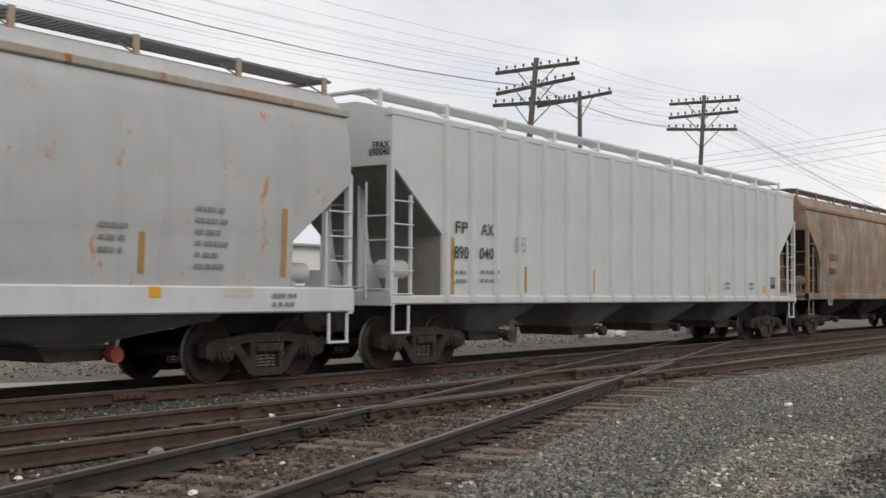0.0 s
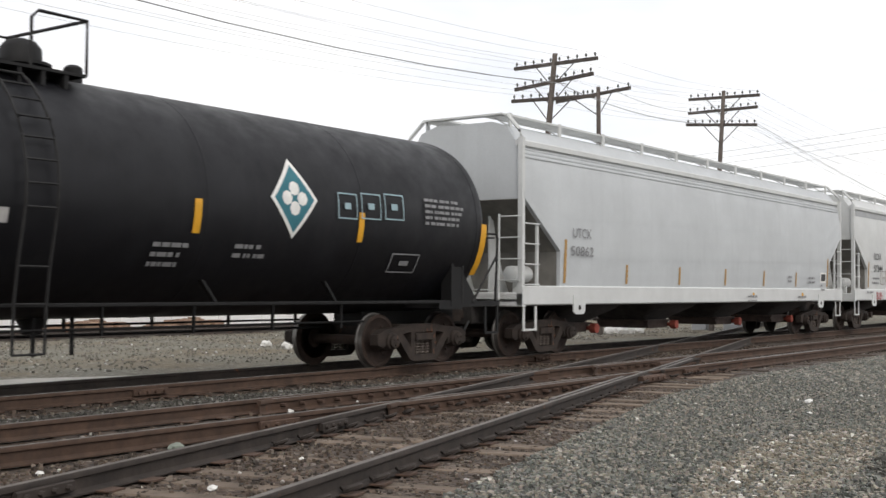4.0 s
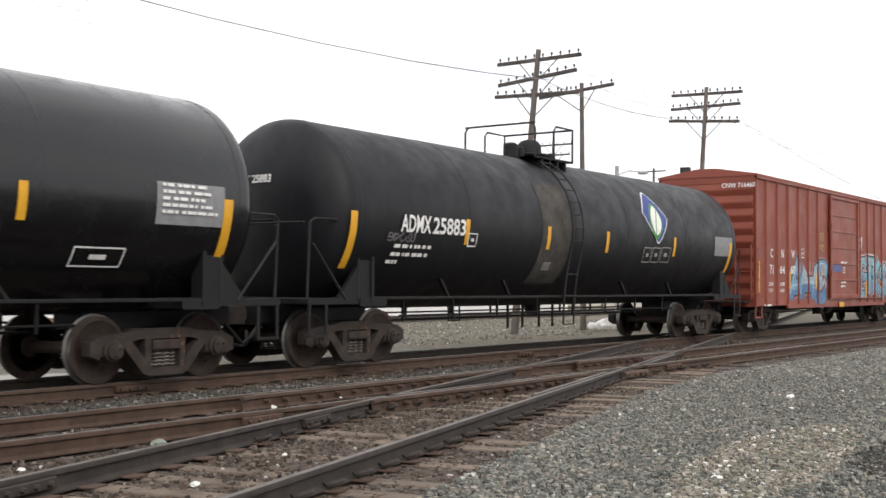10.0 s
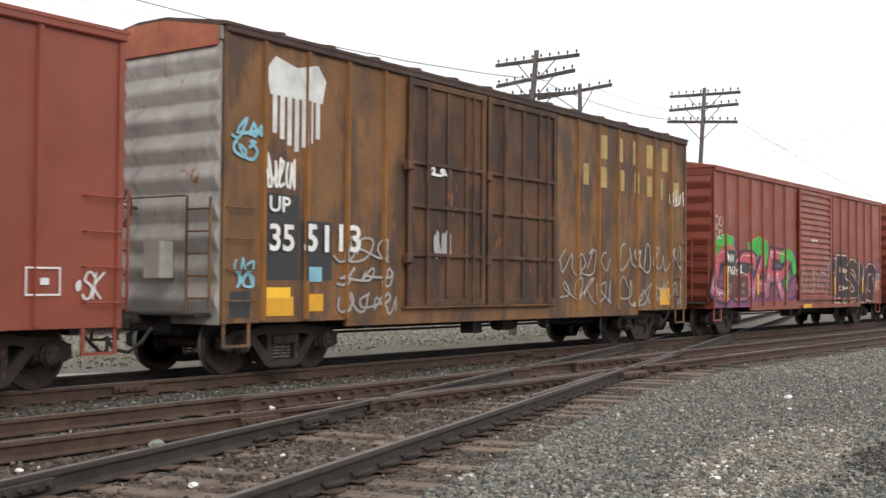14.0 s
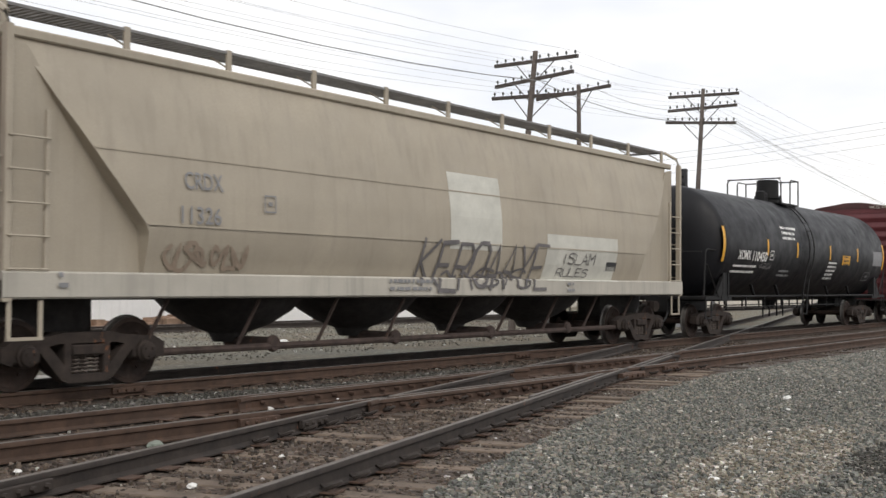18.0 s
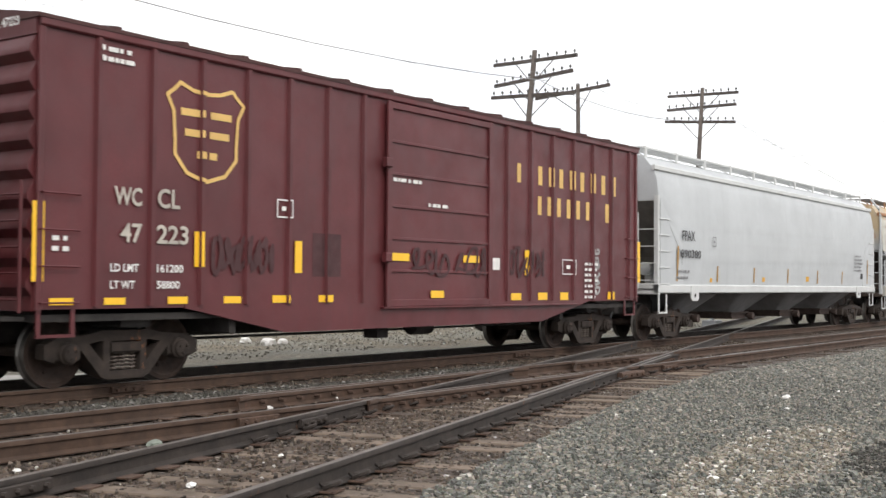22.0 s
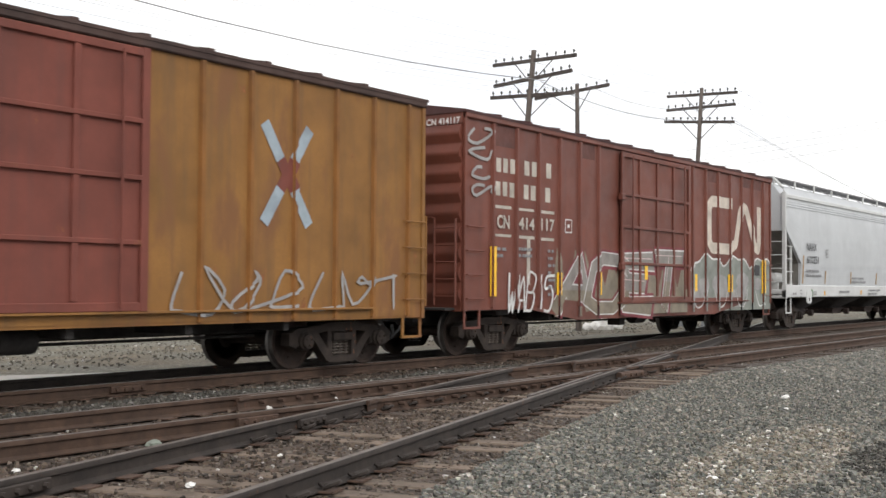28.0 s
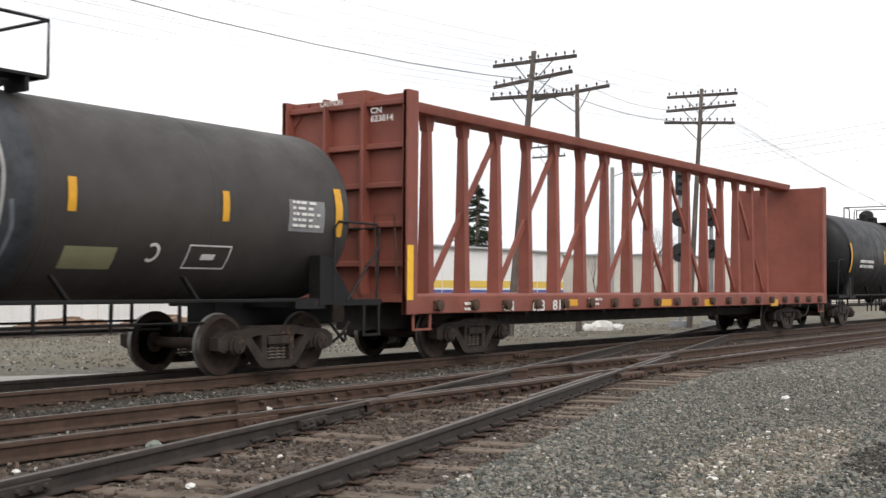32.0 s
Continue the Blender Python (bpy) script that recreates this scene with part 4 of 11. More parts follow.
        m.box(min(ex + d * 0.8, ex + d * 0.9), max(ex + d * 0.8, ex + d * 0.9), -0.95, -0.75, sill[0] + 0.1, sill[0] + 0.5)
        part("air_tank", m, frame_mat, car, "air tank on its bracket")
        m = Mesh()
        m.box(min(ex + d * 0.3, ex + d * 0.7), max(ex + d * 0.3, ex + d * 0.7), 0.3, 0.75, sill[0] + 0.13, sill[0] + 0.6, 0.03)
        part("brake_valve", m, frame_mat, car)
        m = Mesh()
        m.tube([(ex + d * 0.02, -0.95, sill[0] + 0.3), (ex + d * 0.02, 1.3, sill[0] + 0.3)], 0.016, 6)
        part("end_handrail", m, frame_mat, car)
        coupler(car, ex, -d)
    # running boards on the roof, hatches between them
    for s in (-1, 1):
        m = Mesh()
        for yb in (0.48, 1.01):
            m.box(0.15, length - 0.15, min(s * yb, s * (yb + 0.03)), max(s * yb, s * (yb + 0.03)), roof_top + 0.20, roof_top + 0.24)
        for k in range(int((length - 0.3) / 0.11)):
            m.box(0.16 + 0.11 * k, 0.225 + 0.11 * k, min(s * 0.50, s * 1.02), max(s * 0.50, s * 1.02), roof_top + 0.212, roof_top + 0.232)
        wk = part("running_board", m, walk_mat, car, "steel grating walkway on the roof")
        n_post = max(6, int(length / 1.75))
        pm = Mesh()
        pm.box(-0.05, 0.05, min(s * 1.00, s * 1.05), max(s * 1.00, s * 1.05), roof_top - 0.20, roof_top + 0.26, 0.008)
        pm.tube([(0, s * 0.96, roof_top + 0.02), (0.0, s * 0.64, roof_top + 0.2)], 0.015, 5)
        pme = pm.data("walk_bracket", trim)
        for px in np.linspace(0.25, length - 0.25, n_post):
            part("walk_bracket", pme, None, car, at=(float(px), 0, 0))
    m = Mesh()
    m.box(0.7, length - 0.7, -0.40, 0.40, roof_top - 0.01, roof_top + 0.10, 0.03)
    part("hatch_trough", m, trim, car)
    for ex in (0.12, length - 0.12):
        m = Mesh()
        m.box(ex - 0.1, ex + 0.1, -0.98, 0.98, roof_top + 0.21, roof_top + 0.245)
        part("cross_walk", m, walk_mat, car)
    # discharge bays
    pitch = 3.1 if profile == "bulge" else (4.17 if bays == 4 else (length - 2 * slope_run - 1.7) / 3)
    for k in range(bays):
        c = length / 2 + pitch * (k - (bays - 1) / 2) - (0.0 if profile == "bulge" or ribs else 0.2 * (bays == 4))
        top_z = sill[0] + 0.05
        low, top_half = (0.62, 1.32) if bays == 4 else (0.55, pitch / 2 - 0.25)
        m = Mesh()
        if profile == "bulge":
            m.loft([[(c + rx * math.cos(i * math.tau / 14), ry * math.sin(i * math.tau / 14), z0) for i in range(14)] for z0, rx, ry in ((top_z, 1.34, 1.22), (0.95, 1.02, 1.0), (0.74, 0.66, 0.68), (0.60, 0.32, 0.32), (0.46, 0.24, 0.24))])
        else:
            rings = []
            for z0, rx, ry, cut in ((top_z, top_half, 1.32, 0.12), (sill[0] - 0.1, top_half - 0.16, 1.18, 0.14), (0.66, low + 0.05, 0.66, 0.08), (0.62, low, 0.64, 0.04)):
                rings.append([(c + sx * (rx - a * cut), sy * (ry - b * cut), z0) for sx, sy, a, b in ((-1, -1, 0, 1), (-1, -1, 1, 0), (1, -1, 1, 0), (1, -1, 0, 1), (1, 1, 0, 1), (1, 1, 1, 0), (-1, 1, 1, 0), (-1, 1, 0, 1))])
            m.loft(rings)
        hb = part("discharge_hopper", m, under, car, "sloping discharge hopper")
        m = Mesh()
        if profile == "bulge":
            m.disc([(-1.05, 0.11), (-1.0, 0.14), (-0.9, 0.10), (0.0, 0.10)], "y", (c, 0, 0.46), 12)
        else:
            m.box(c - low - 0.06, c + low + 0.06, -0.76, 0.76, 0.58, 0.63, 0.015)
            m.prism([(c - low, 0.60), (c + low, 0.60), (c + low - 0.1, 0.42), (c - low + 0.1, 0.42)], -0.70, 0.70)
        gate = part("outlet_gate", m, GATE_BROWN, hb)
        if profile != "bulge":
            m = Mesh()
            m.tube([(c + low - 0.05, -0.92, 0.50), (c + low - 0.05, 0.92, 0.50)], 0.05, 8)
            m.tube([(c + low - 0.05, -0.95, 0.50), (c + low - 0.05, -0.80, 0.50)], 0.11, 12)
            part("gate_shaft", m, gate_mat or GATE_BROWN, hb, "shaft end of the outlet gate")
    if profile == "bulge":
        m = Mesh()
        m.tube([(2.3, -1.0, 0.42), (length - 2.4, -1.0, 0.42)], 0.055, 8)
        part("train_pipe", m, GATE_BROWN, car, "long pipe under the hopper bays")
        for px in np.linspace(2.5, length - 2.6, 9):
            m = Mesh()
            m.tube([(float(px), -1.0, 0.42), (float(px) + 0.25, -1.25, sill[0])], 0.03, 6)
            part("pipe_hanger", m, GATE_BROWN, car)
    m = Mesh()
    for s in (-1, 1):
        m.box(0.3, length - 0.3, min(s * 1.20, s * 1.36), max(s * 1.20, s * 1.36), sill[0] - 0.02, sill[0] + 0.06)
    part("underframe", m, UNDER_BLACK, car)
    add_truck(car, truck_in, x)
    add_truck(car, length - truck_in, x)
    if profile != "flat":
        side = CurvedSide([(sill[0] + 0.02, -1.501), (sill[1] - 0.026, -1.501), (sill[1] - 0.002, -1.478), (sill[1] - 0.001, -1.455)] + [(float(z), -float(np.interp(z, zs, ys))) for z in np.linspace(sill[1], eave, 29)])
    else:
        side = FlatSide(-1.44, [(px + a, px + b, h) for px in rib_places(length, ribs) for a, b, h in ((-0.08, 0.08, 0.094),)] if ribs else [])
    for sx, z0, z1, w in stripes or []:
        paint("reflector", [rect(sx - w / 2, sx + w / 2, z0, z1)], side, stripe_mat, car, 2, "ochre reflective strip")
    for sx in panel_seams:
        paint("panel_seam", [rect(sx - 0.022, sx + 0.022, sill[1], eave - 0.1)], side, SEAM_DARK, car, 0, "dark vertical seam")
    return car, side


# ---- tank car ----
def tank_car(x, length, label, body, sill_mat=None, radius=1.62, zc=2.54, trucks=(0.6, -0.93), platform=(7.6, 9.5), dome_x=7.75, dome="round", ladder_x=8.75, stripes=None, stripe_mat=STRIPE_YELLOW, rail_mat=None, seam=None, platform_z=4.12, rail_top=4.80, head=0.62):
    car = start_car("tank_car", label, "tank car", x)
    frame_mat = sill_mat or TANK_FRAME
    rail_mat = rail_mat or RAIL_BLACK
    m = Mesh()
    prof = [(-head * math.cos(a) - 0.05, radius * math.sin(a)) for a in np.linspace(0.03, math.pi / 2, 12)]
    prof += [(length * k / 6, radius) for k in range(1, 6)]
    prof += [(length + 0.05 + head * math.cos(a), radius * math.sin(a)) for a in np.linspace(math.pi / 2, 0.03, 12)]
    m.disc(prof, "x", (0, 0, zc), 64)
    part("tank_shell", m, body, car)
    for px in seam or (0.05, length * 0.2, length * 0.4, length * 0.6, length * 0.8, length - 0.05):
        m = Mesh()
        m.disc([(px - 0.02, radius + 0.001), (px, radius + 0.006), (px + 0.02, radius + 0.001)], "x", (0, 0, zc), 64)
        part("weld_seam", m, body, car)
    # stub sills, bolsters and saddles
    for ex, d in ((0.0, 1), (length, -1)):
        o = -1.0 * d
        m = Mesh()
        m.box(min(ex + o, ex + d * 1.75), max(ex + o, ex + d * 1.75), -0.32, 0.32, 0.70, 1.14, 0.03)
        part("stub_sill", m, frame_mat, car)
        m = Mesh()
        m.box(min(ex + o, ex + d * 0.25), max(ex + o, ex + d * 0.25), -1.42, 1.42, 1.04, 1.14, 0.015)
        part("end_platform", m, frame_mat, car)
        tx = ex + d * trucks[0]
        for s in (-1, 1):
            m = Mesh()
            # a tall gusset, upright towards the middle of the car and sloping down to its end
            m.prism([(ex - d * 0.33, 1.06), (ex + d * 0.57, 1.06), (ex + d * 0.57, 1.82), (ex + d * 0.34, 1.82)], min(s * 1.34, s * 1.42), max(s * 1.34, s * 1.42))
            m.box(min(ex + d * 0.53, ex + d * 0.60), max(ex + d * 0.53, ex + d * 0.60), min(s * 1.22, s * 1.45), max(s * 1.22, s * 1.45), 1.06, 1.84)
            m.box(tx - 0.35, tx + 0.35, min(s * 0.3, s * 1.44), max(s * 0.3, s * 1.44), 1.0, 1.16, 0.02)
            part("saddle", m, frame_mat, car, "bolster saddle under the tank")
            # side rail along the foot of the tank
            m = Mesh()
            if d == 1:
                m.box(ex + 0.55, length - 0.55, min(s * 1.36, s * 1.44), max(s * 1.36, s * 1.44), 1.105, 1.160, 0.012)
                part("side_rail", m, frame_mat, car)
                for k in (0.18, 0.31, 0.625, 0.78):
                    bx = length * k
                    b = Mesh()
                    b.prism([(bx - 0.02, 1.15), (bx + 0.035, 1.15), (bx - 0.235, 1.47), (bx - 0.29, 1.47)], min(s * 1.28, s * 1.36), max(s * 1.28, s * 1.36))
                    part("rail_brace", b, frame_mat, car)
            # end hand rails
            h = Mesh()
            h.tube([(ex + d * 0.22, s * 1.42, 1.1), (ex + d * 0.22, s * 1.42, 2.28), (ex + d * 0.12, s * 1.42, 2.40), (ex - d * 0.86, s * 1.42, 2.40), (ex - d * 0.95, s * 1.40, 2.34), (ex - d * 0.95, s * 1.35, 1.1)], 0.022, 6)
            h.tube([(ex - d * 0.90, s * 1.42, 2.0), (ex - d * 0.1, s * 1.42, 1.12)], 0.022, 6)
            part("end_handrail", h, rail_mat, car)
            stirrup(car, ex - d * 0.75, s * 1.40, 1.05, frame_mat, 0.4, 0.5)
        m = Mesh()
        m.tube([(ex - d * 0.98, -1.3, 2.34), (ex - d * 0.98, 1.3, 2.34)], 0.018, 6)
        part("end_crossrail", m, rail_mat, car)
        coupler(car, ex + o * 0.8, -d)
    # top platform with railing and manway
    p0, p1 = platform
    top = zc + radius
    m = Mesh()
    for s in (-1, 1):
        m.box(p0, p1, min(s * 0.52, s * 0.92), max(s * 0.52, s * 0.92), platform_z - 0.03, platform_z + 0.01)
        for k in range(4):
            px = p0 + 0.3 + (p1 - p0 - 0.6) * k / 3
            m.box(px - 0.03, px + 0.03, min(s * 0.45, s * 0.9), max(s * 0.45, s * 0.9), platform_z - 0.22, platform_z - 0.02)
    m.box(p0, p0 + 0.3, -0.86, 0.86, platform_z - 0.03, platform_z + 0.01)
    m.box(p1 - 0.3, p1, -0.86, 0.86, platform_z - 0.03, platform_z + 0.01)
    part("top_platform", m, frame_mat, car)
    for s in (-1, 1):
        m = Mesh()
        if ladder_x - 0.6 > p0:
            m.tube([(p0, s * 0.90, platform_z), (p0, s * 0.90, rail_top - 0.02), (p0 + 0.1, s * 0.90, rail_top), (ladder_x - 0.50, s * 0.90, rail_top), (ladder_x - 0.36, s * 0.90, rail_top - 0.1), (ladder_x - 0.36, s * 0.90, platform_z)], 0.024, 6)
        else:
            m.tube([(p0, s * 0.90, platform_z), (p0, s * 0.90, rail_top - 0.1), (p0, s * 0.82, rail_top)], 0.024, 6)
        part("platform_railing", m, rail_mat, car)
        m = Mesh()
        m.tube([(ladder_x + 0.35, s * 0.90, platform_z), (ladder_x + 0.35, s * 0.90, rail_top - 0.1), (ladder_x + 0.45, s * 0.90, rail_top), (p1, s * 0.90, rail_top), (p1, s * 0.90, platform_z)], 0.024, 6)
        part("platform_railing", m, rail_mat, car)
    for px in (p0, p1):
        m = Mesh()
        m.tube([(px, -0.90, rail_top), (px, 0.90, rail_top)], 0.024, 6)
        part("platform_railing", m, rail_mat, car)
    m = Mesh()
    if dome == "round":
        m.disc([(top - 0.1, 0.34), (top + 0.10, 0.34), (top + 0.12, 0.40), (top + 0.16, 0.40), (top + 0.18, 0.28), (top + 0.36, 0.27), (top + 0.45, 0.20), (top + 0.49, 0.08)], "z", (dome_x, 0, 0), 20)
    else:
        m.disc([(top - 0.1, 0.36), (top + 0.1, 0.36), (top + 0.12, 0.44), (top + 0.20, 0.44), (top + 0.2, 0.36), (top + 0.72, 0.36), (top + 0.74, 0.33)], "z", (dome_x, 0, 0), 20)
    part("manway", m, frame_mat, car, "manway cover with valve housing")
    for px, r, h in ((dome_x - 0.95, 0.16, 0.28), (dome_x + 0.75, 0.13, 0.2), (dome_x - 0.55, 0.09, 0.24)):
        m = Mesh()
        m.disc([(top - 0.1, r), (top + h, r), (top + h + 0.04, r * 0.6)], "z", (px, -0.1, 0), 12)
        part("valve", m, frame_mat, car)
    # side ladder
    for s in (-1, 1):
        arc = []
        for a in np.linspace(radians(58), radians(-8), 8):
            arc.append((s * (radius + 0.10) * math.cos(a), zc + (radius + 0.10) * math.sin(a)))
        arc += [(s * 1.56, 1.6), (s * 1.50, 1.15), (s * 1.48, 0.55)]
        m = Mesh()
        for dx in (-0.22, 0.22):
            m.tube([(ladder_x + dx, y, z) for y, z in arc], 0.022, 6)
        n_r = 11
        for k in range(n_r):
            i = k * (len(arc) - 1) / (n_r - 1)
            j = min(int(i), len(arc) - 2)
            y, z = [arc[j][q] + (arc[j + 1][q] - arc[j][q]) * (i - j) for q in (0, 1)]
            m.tube([(ladder_x - 0.22, y, z), (ladder_x + 0.22, y, z)], 0.016, 6)
        part("side_ladder", m, rail_mat, car)
    # bottom outlet and pipe skid
    m = Mesh()
    m.disc([(0.72, 0.13), (0.84, 0.16), (0.98, 0.26), (1.2, 0.30)], "z", (length / 2, 0, 0), 16)
    part("bottom_outlet", m, frame_mat, car)
    m = Mesh()
    for s in (-1, 1):
        m.tube([(trucks[0] + 1.6, s * 0.75, 0.80), (length - trucks[0] - 1.6, s * 0.75, 0.80)], 0.020, 6)
        for k in range(8):
            px = trucks[0] + 1.7 + (length - 2 * trucks[0] - 3.4) * (k + (0.3 if s > 0 else 0.0)) / 7.3
            m.box(px - 0.02, px + 0.02, min(s * 0.73, s * 0.77), max(s * 0.73, s * 0.77), 0.70, 1.15)
    m.tube([(trucks[0] + 1.6, 0.2, 0.68), (length - trucks[0] - 1.6, 0.2, 0.68)], 0.024, 6)
    # guard stakes round the outlet
    for px in (-1.0, -0.4, 0.3, 0.9):
        m.box(length / 2 + px - 0.5, length / 2 + px - 0.455, -0.32, -0.28, 0.44, 0.98)
    part("brake_piping", m, frame_mat, car)
    add_truck(car, trucks[0], x)
    add_truck(car, length + trucks[1], x)
    side = CurvedSide([(zc + radius * math.sin(a), -radius * math.cos(a)) for a in np.linspace(radians(-75), radians(70), 70)], -0.12)
    for sx, z0, z1, w in stripes or []:
        paint("reflector", [rect(sx - w / 2, sx + w / 2, z0, z1)], side, stripe_mat, car, 2, "yellow reflective strip")
    return car, side


# ---- centerbeam flatcar ----
def centerbeam(x, length, label, body, dark):
    car = start_car("centerbeam_flatcar", label, "flatcar", x)
    m = Mesh()
    m.box(0.0, length, -1.48, 1.48, 1.08, 1.22, 0.02)
    part("deck", m, body, car)
    for s in (-1, 1):
        m = Mesh()
        m.box(0.0, length, min(s * 1.40, s * 1.50), max(s * 1.40, s * 1.50), 0.87, 1.20, 0.015)
        part("side_sill", m, body, car)
        for k in range(20):
            px = 0.9 + (length - 1.8) * k / 19
            w = Mesh()
            w.disc([(s * 1.50, 0.10), (s * 1.60, 0.11), (s * 1.62, 0.06)], "y", (px, 0, 1.02), 10)
            w.box(px - 0.12, px + 0.12, min(s * 1.49, s * 1.55), max(s * 1.49, s * 1.55), 0.94, 1.1, 0.01)
            part("winch", w, dark, car, "load strap winch")
    for ex, d in ((0.0, 1), (length, -1)):
        m = Mesh()
        m.box(min(ex + d * 0.22, ex + d * 0.30), max(ex + d * 0.22, ex + d * 0.30), -1.47, 1.47, 1.2, 4.78)
        bh = part("bulkhead", m, body, car, "steel end bulkhead")
        for yy in (-1.42, 1.42, -0.45, 0.45):
            m = Mesh()
            w = 0.09 if abs(yy) > 1 else 0.07
            m.box(min(ex + d * 0.0, ex + d * 0.24), max(ex + d * 0.0, ex + d * 0.24), yy - w / 2, yy + w / 2, 1.15, 4.78, 0.01)
            part("bulkhead_post", m, body, bh)
        for z0 in (1.75, 2.45, 3.15, 3.85, 4.62):
            m = Mesh()
            m.box(min(ex + d * 0.08, ex + d * 0.24), max(ex + d * 0.08, ex + d * 0.24), -1.45, 1.45, z0 - 0.05, z0 + 0.05, 0.012)
            part("bulkhead_rib", m, body, bh)
        for s in (-1, 1):
            m = Mesh()
            m.prism([(s * 1.46, 4.78), (s * 0.95, 4.78), (s * 1.46, 4.2)], ex + d * 0.19, ex + d * 0.21, "x")
            m.box(min(ex + d * 0.0, ex + d * 0.32), max(ex + d * 0.0, ex + d * 0.32), min(s * 1.38, s * 1.50), max(s * 1.38, s * 1.50), 0.87, 4.80, 0.015)
            part("bulkhead_corner", m, body, bh)
        coupler(car, ex, -d)
        m = Mesh()
        m.tube([(ex - d * 0.04, -1.3, 1.5), (ex - d * 0.12, -1.3, 2.6), (ex - d * 0.12, -0.85, 2.6), (ex - d * 0.04, -0.85, 1.5)], 0.016, 6)
        part("end_grab", m, dark, car)
        for s in (-1, 1):
            stirrup(car, ex + d * 0.5, s * 1.45, 0.9, body, 0.5, 0.3)
    # the tall beam down the middle
    m = Mesh()
    m.prism([(-0.30, 4.74), (0.30, 4.74), (0.34, 4.86), (0.34, 4.92), (-0.34, 4.92), (-0.34, 4.86)], 0.25, length - 0.25, "x")
    part("top_chord", m, body, car)
    gap, first = 1.275, 3.87
    for k in range(-1, 15):
        px = first + gap * k
        m = Mesh()
        m.loft([[(px - 0.09, -0.15, 1.2), (px + 0.09, -0.15, 1.2), (px + 0.09, 0.15, 1.2), (px - 0.09, 0.15, 1.2)], [(px - 0.07, -0.075, 4.76), (px + 0.07, -0.075, 4.76), (px + 0.07, 0.075, 4.76), (px - 0.07, 0.075, 4.76)]])
        post = part("beam_post", m, body, car)
        m = Mesh()
        m.prism([(px - 0.16, 4.76), (px + 0.16, 4.76), (px + 0.10, 4.45), (px - 0.10, 4.45)], -0.09, 0.09)
        part("gusset_plate", m, body, post)
    for lo, hi in [(k, k + 2) for k in (-1, 1, 3, 5)] + [(k + 2, k) for k in (6, 8, 10, 12)]:
        lo, hi = first + gap * lo, first + gap * hi
        m = Mesh()
        m.prism([(lo - 0.075, 1.2), (lo + 0.075, 1.2), (hi + 0.075, 4.60), (hi - 0.075, 4.60)], -0.035, 0.035)
        part("diagonal_brace", m, body, car)
    m = Mesh()
    m.box(0.3, length - 0.3, -0.35, 0.35, 0.55, 1.06, 0.03)
    for px in np.linspace(4.2, length - 4.2, 10):
        m.box(px - 0.06, px + 0.06, -1.38, 1.38, 0.8, 1.06, 0.01)
    part("underframe", m, UNDER_BLACK, car)
    add_truck(car, 2.75, x)
    add_truck(car, length - 2.75, x)
    return car, FlatSide(-1.50)

# ---- the train, car by car ----
def steel(name, colour, **k):
    return surface(name, colour, **k)


WHITE_GREY = surface("pale_grey_paint", (0.56, 0.57, 0.56), 0.5, spread=0.05, scale=0.8, streak=0.12, grain=40, bump=0.04)
LIGHT_GREY = surface("light_grey_paint", (0.50, 0.52, 0.53), 0.5, spread=0.06, scale=0.8, streak=0.12, grain=40, bump=0.04, seed=3)
WHITE_TRIM = surface("white_paint", (0.60, 0.61, 0.60), 0.5, spread=0.06, scale=1.5, streak=0.12, grain=40, bump=0.04)
OLD_GREY = surface("rust_spotted_grey_paint", (0.45, 0.45, 0.44), 0.6, spread=0.08, scale=0.9, streak=0.25, rust=0.25, rust_colour=(0.30, 0.14, 0.05), grain=40, bump=0.06, seed=1)
CREAM_TRIM = surface("stained_cream_paint", (0.50, 0.485, 0.44), 0.55, spread=0.1, scale=1.5, streak=0.4, grain=40, bump=0.04)
RUST_GREY = surface("rust_blotched_grey_paint", (0.40, 0.41, 0.41), 0.6, spread=0.06, scale=0.9, streak=0.2, patch=(0.48, 0.36, 0.21), patch_amount=0.85, rust=0.36, rust_colour=(0.26, 0.09, 0.03), grain=40, bump=0.06, seed=12, high=(3.0, 3.7), soft=0.04)
RUST_CHORD = surface("orange_rusted_chord", (0.37, 0.19, 0.10), 0.8, spread=0.2, scale=1.5, rust=0.45, rust_colour=(0.24, 0.085, 0.03), grain=40, bump=0.1)
TAN_RUST = surface("rust_stained_tan_paint", (0.285, 0.232, 0.182), 0.7, spread=0.42, scale=0.9, streak=0.9, patch=(0.25, 0.122, 0.060), patch_amount=0.44, soft=0.05, rust=0.15, rust_colour=(0.13, 0.055, 0.028), grain=40, bump=0.1, seed=2)
STAINED_TRIM = surface("rust_stained_grey_trim", (0.40, 0.385, 0.35), 0.65, spread=0.12, scale=1.5, streak=0.4, patch=(0.36, 0.24, 0.13), patch_amount=0.5, soft=0.08, rust=0.42, rust_colour=(0.22, 0.09, 0.035), grain=40, bump=0.1, seed=5)
RUST_TRIM = surface("rusty_trim", (0.30, 0.19, 0.12), 0.8, spread=0.25, scale=2.0, rust=0.6, rust_colour=(0.2, 0.08, 0.04), grain=40, bump=0.15)
BLACK_TANK = surface("dull_black_tank_paint", (0.0055, 0.0055, 0.0075), 0.50, spec=0.32, spread=0.2, scale=0.9, streak=0.2, grain=40, bump=0.03)
BLACK_GLOSS = surface("glossy_black_tank_paint", (0.005, 0.005, 0.0065), 0.22, spread=0.2, scale=0.9, grain=30, bump=0.0)
BLACK_BROWN = surface("faded_black_tank_paint", (0.048, 0.043, 0.039), 0.6, spread=0.25, scale=0.9, streak=0.3, grain=40, bump=0.03)
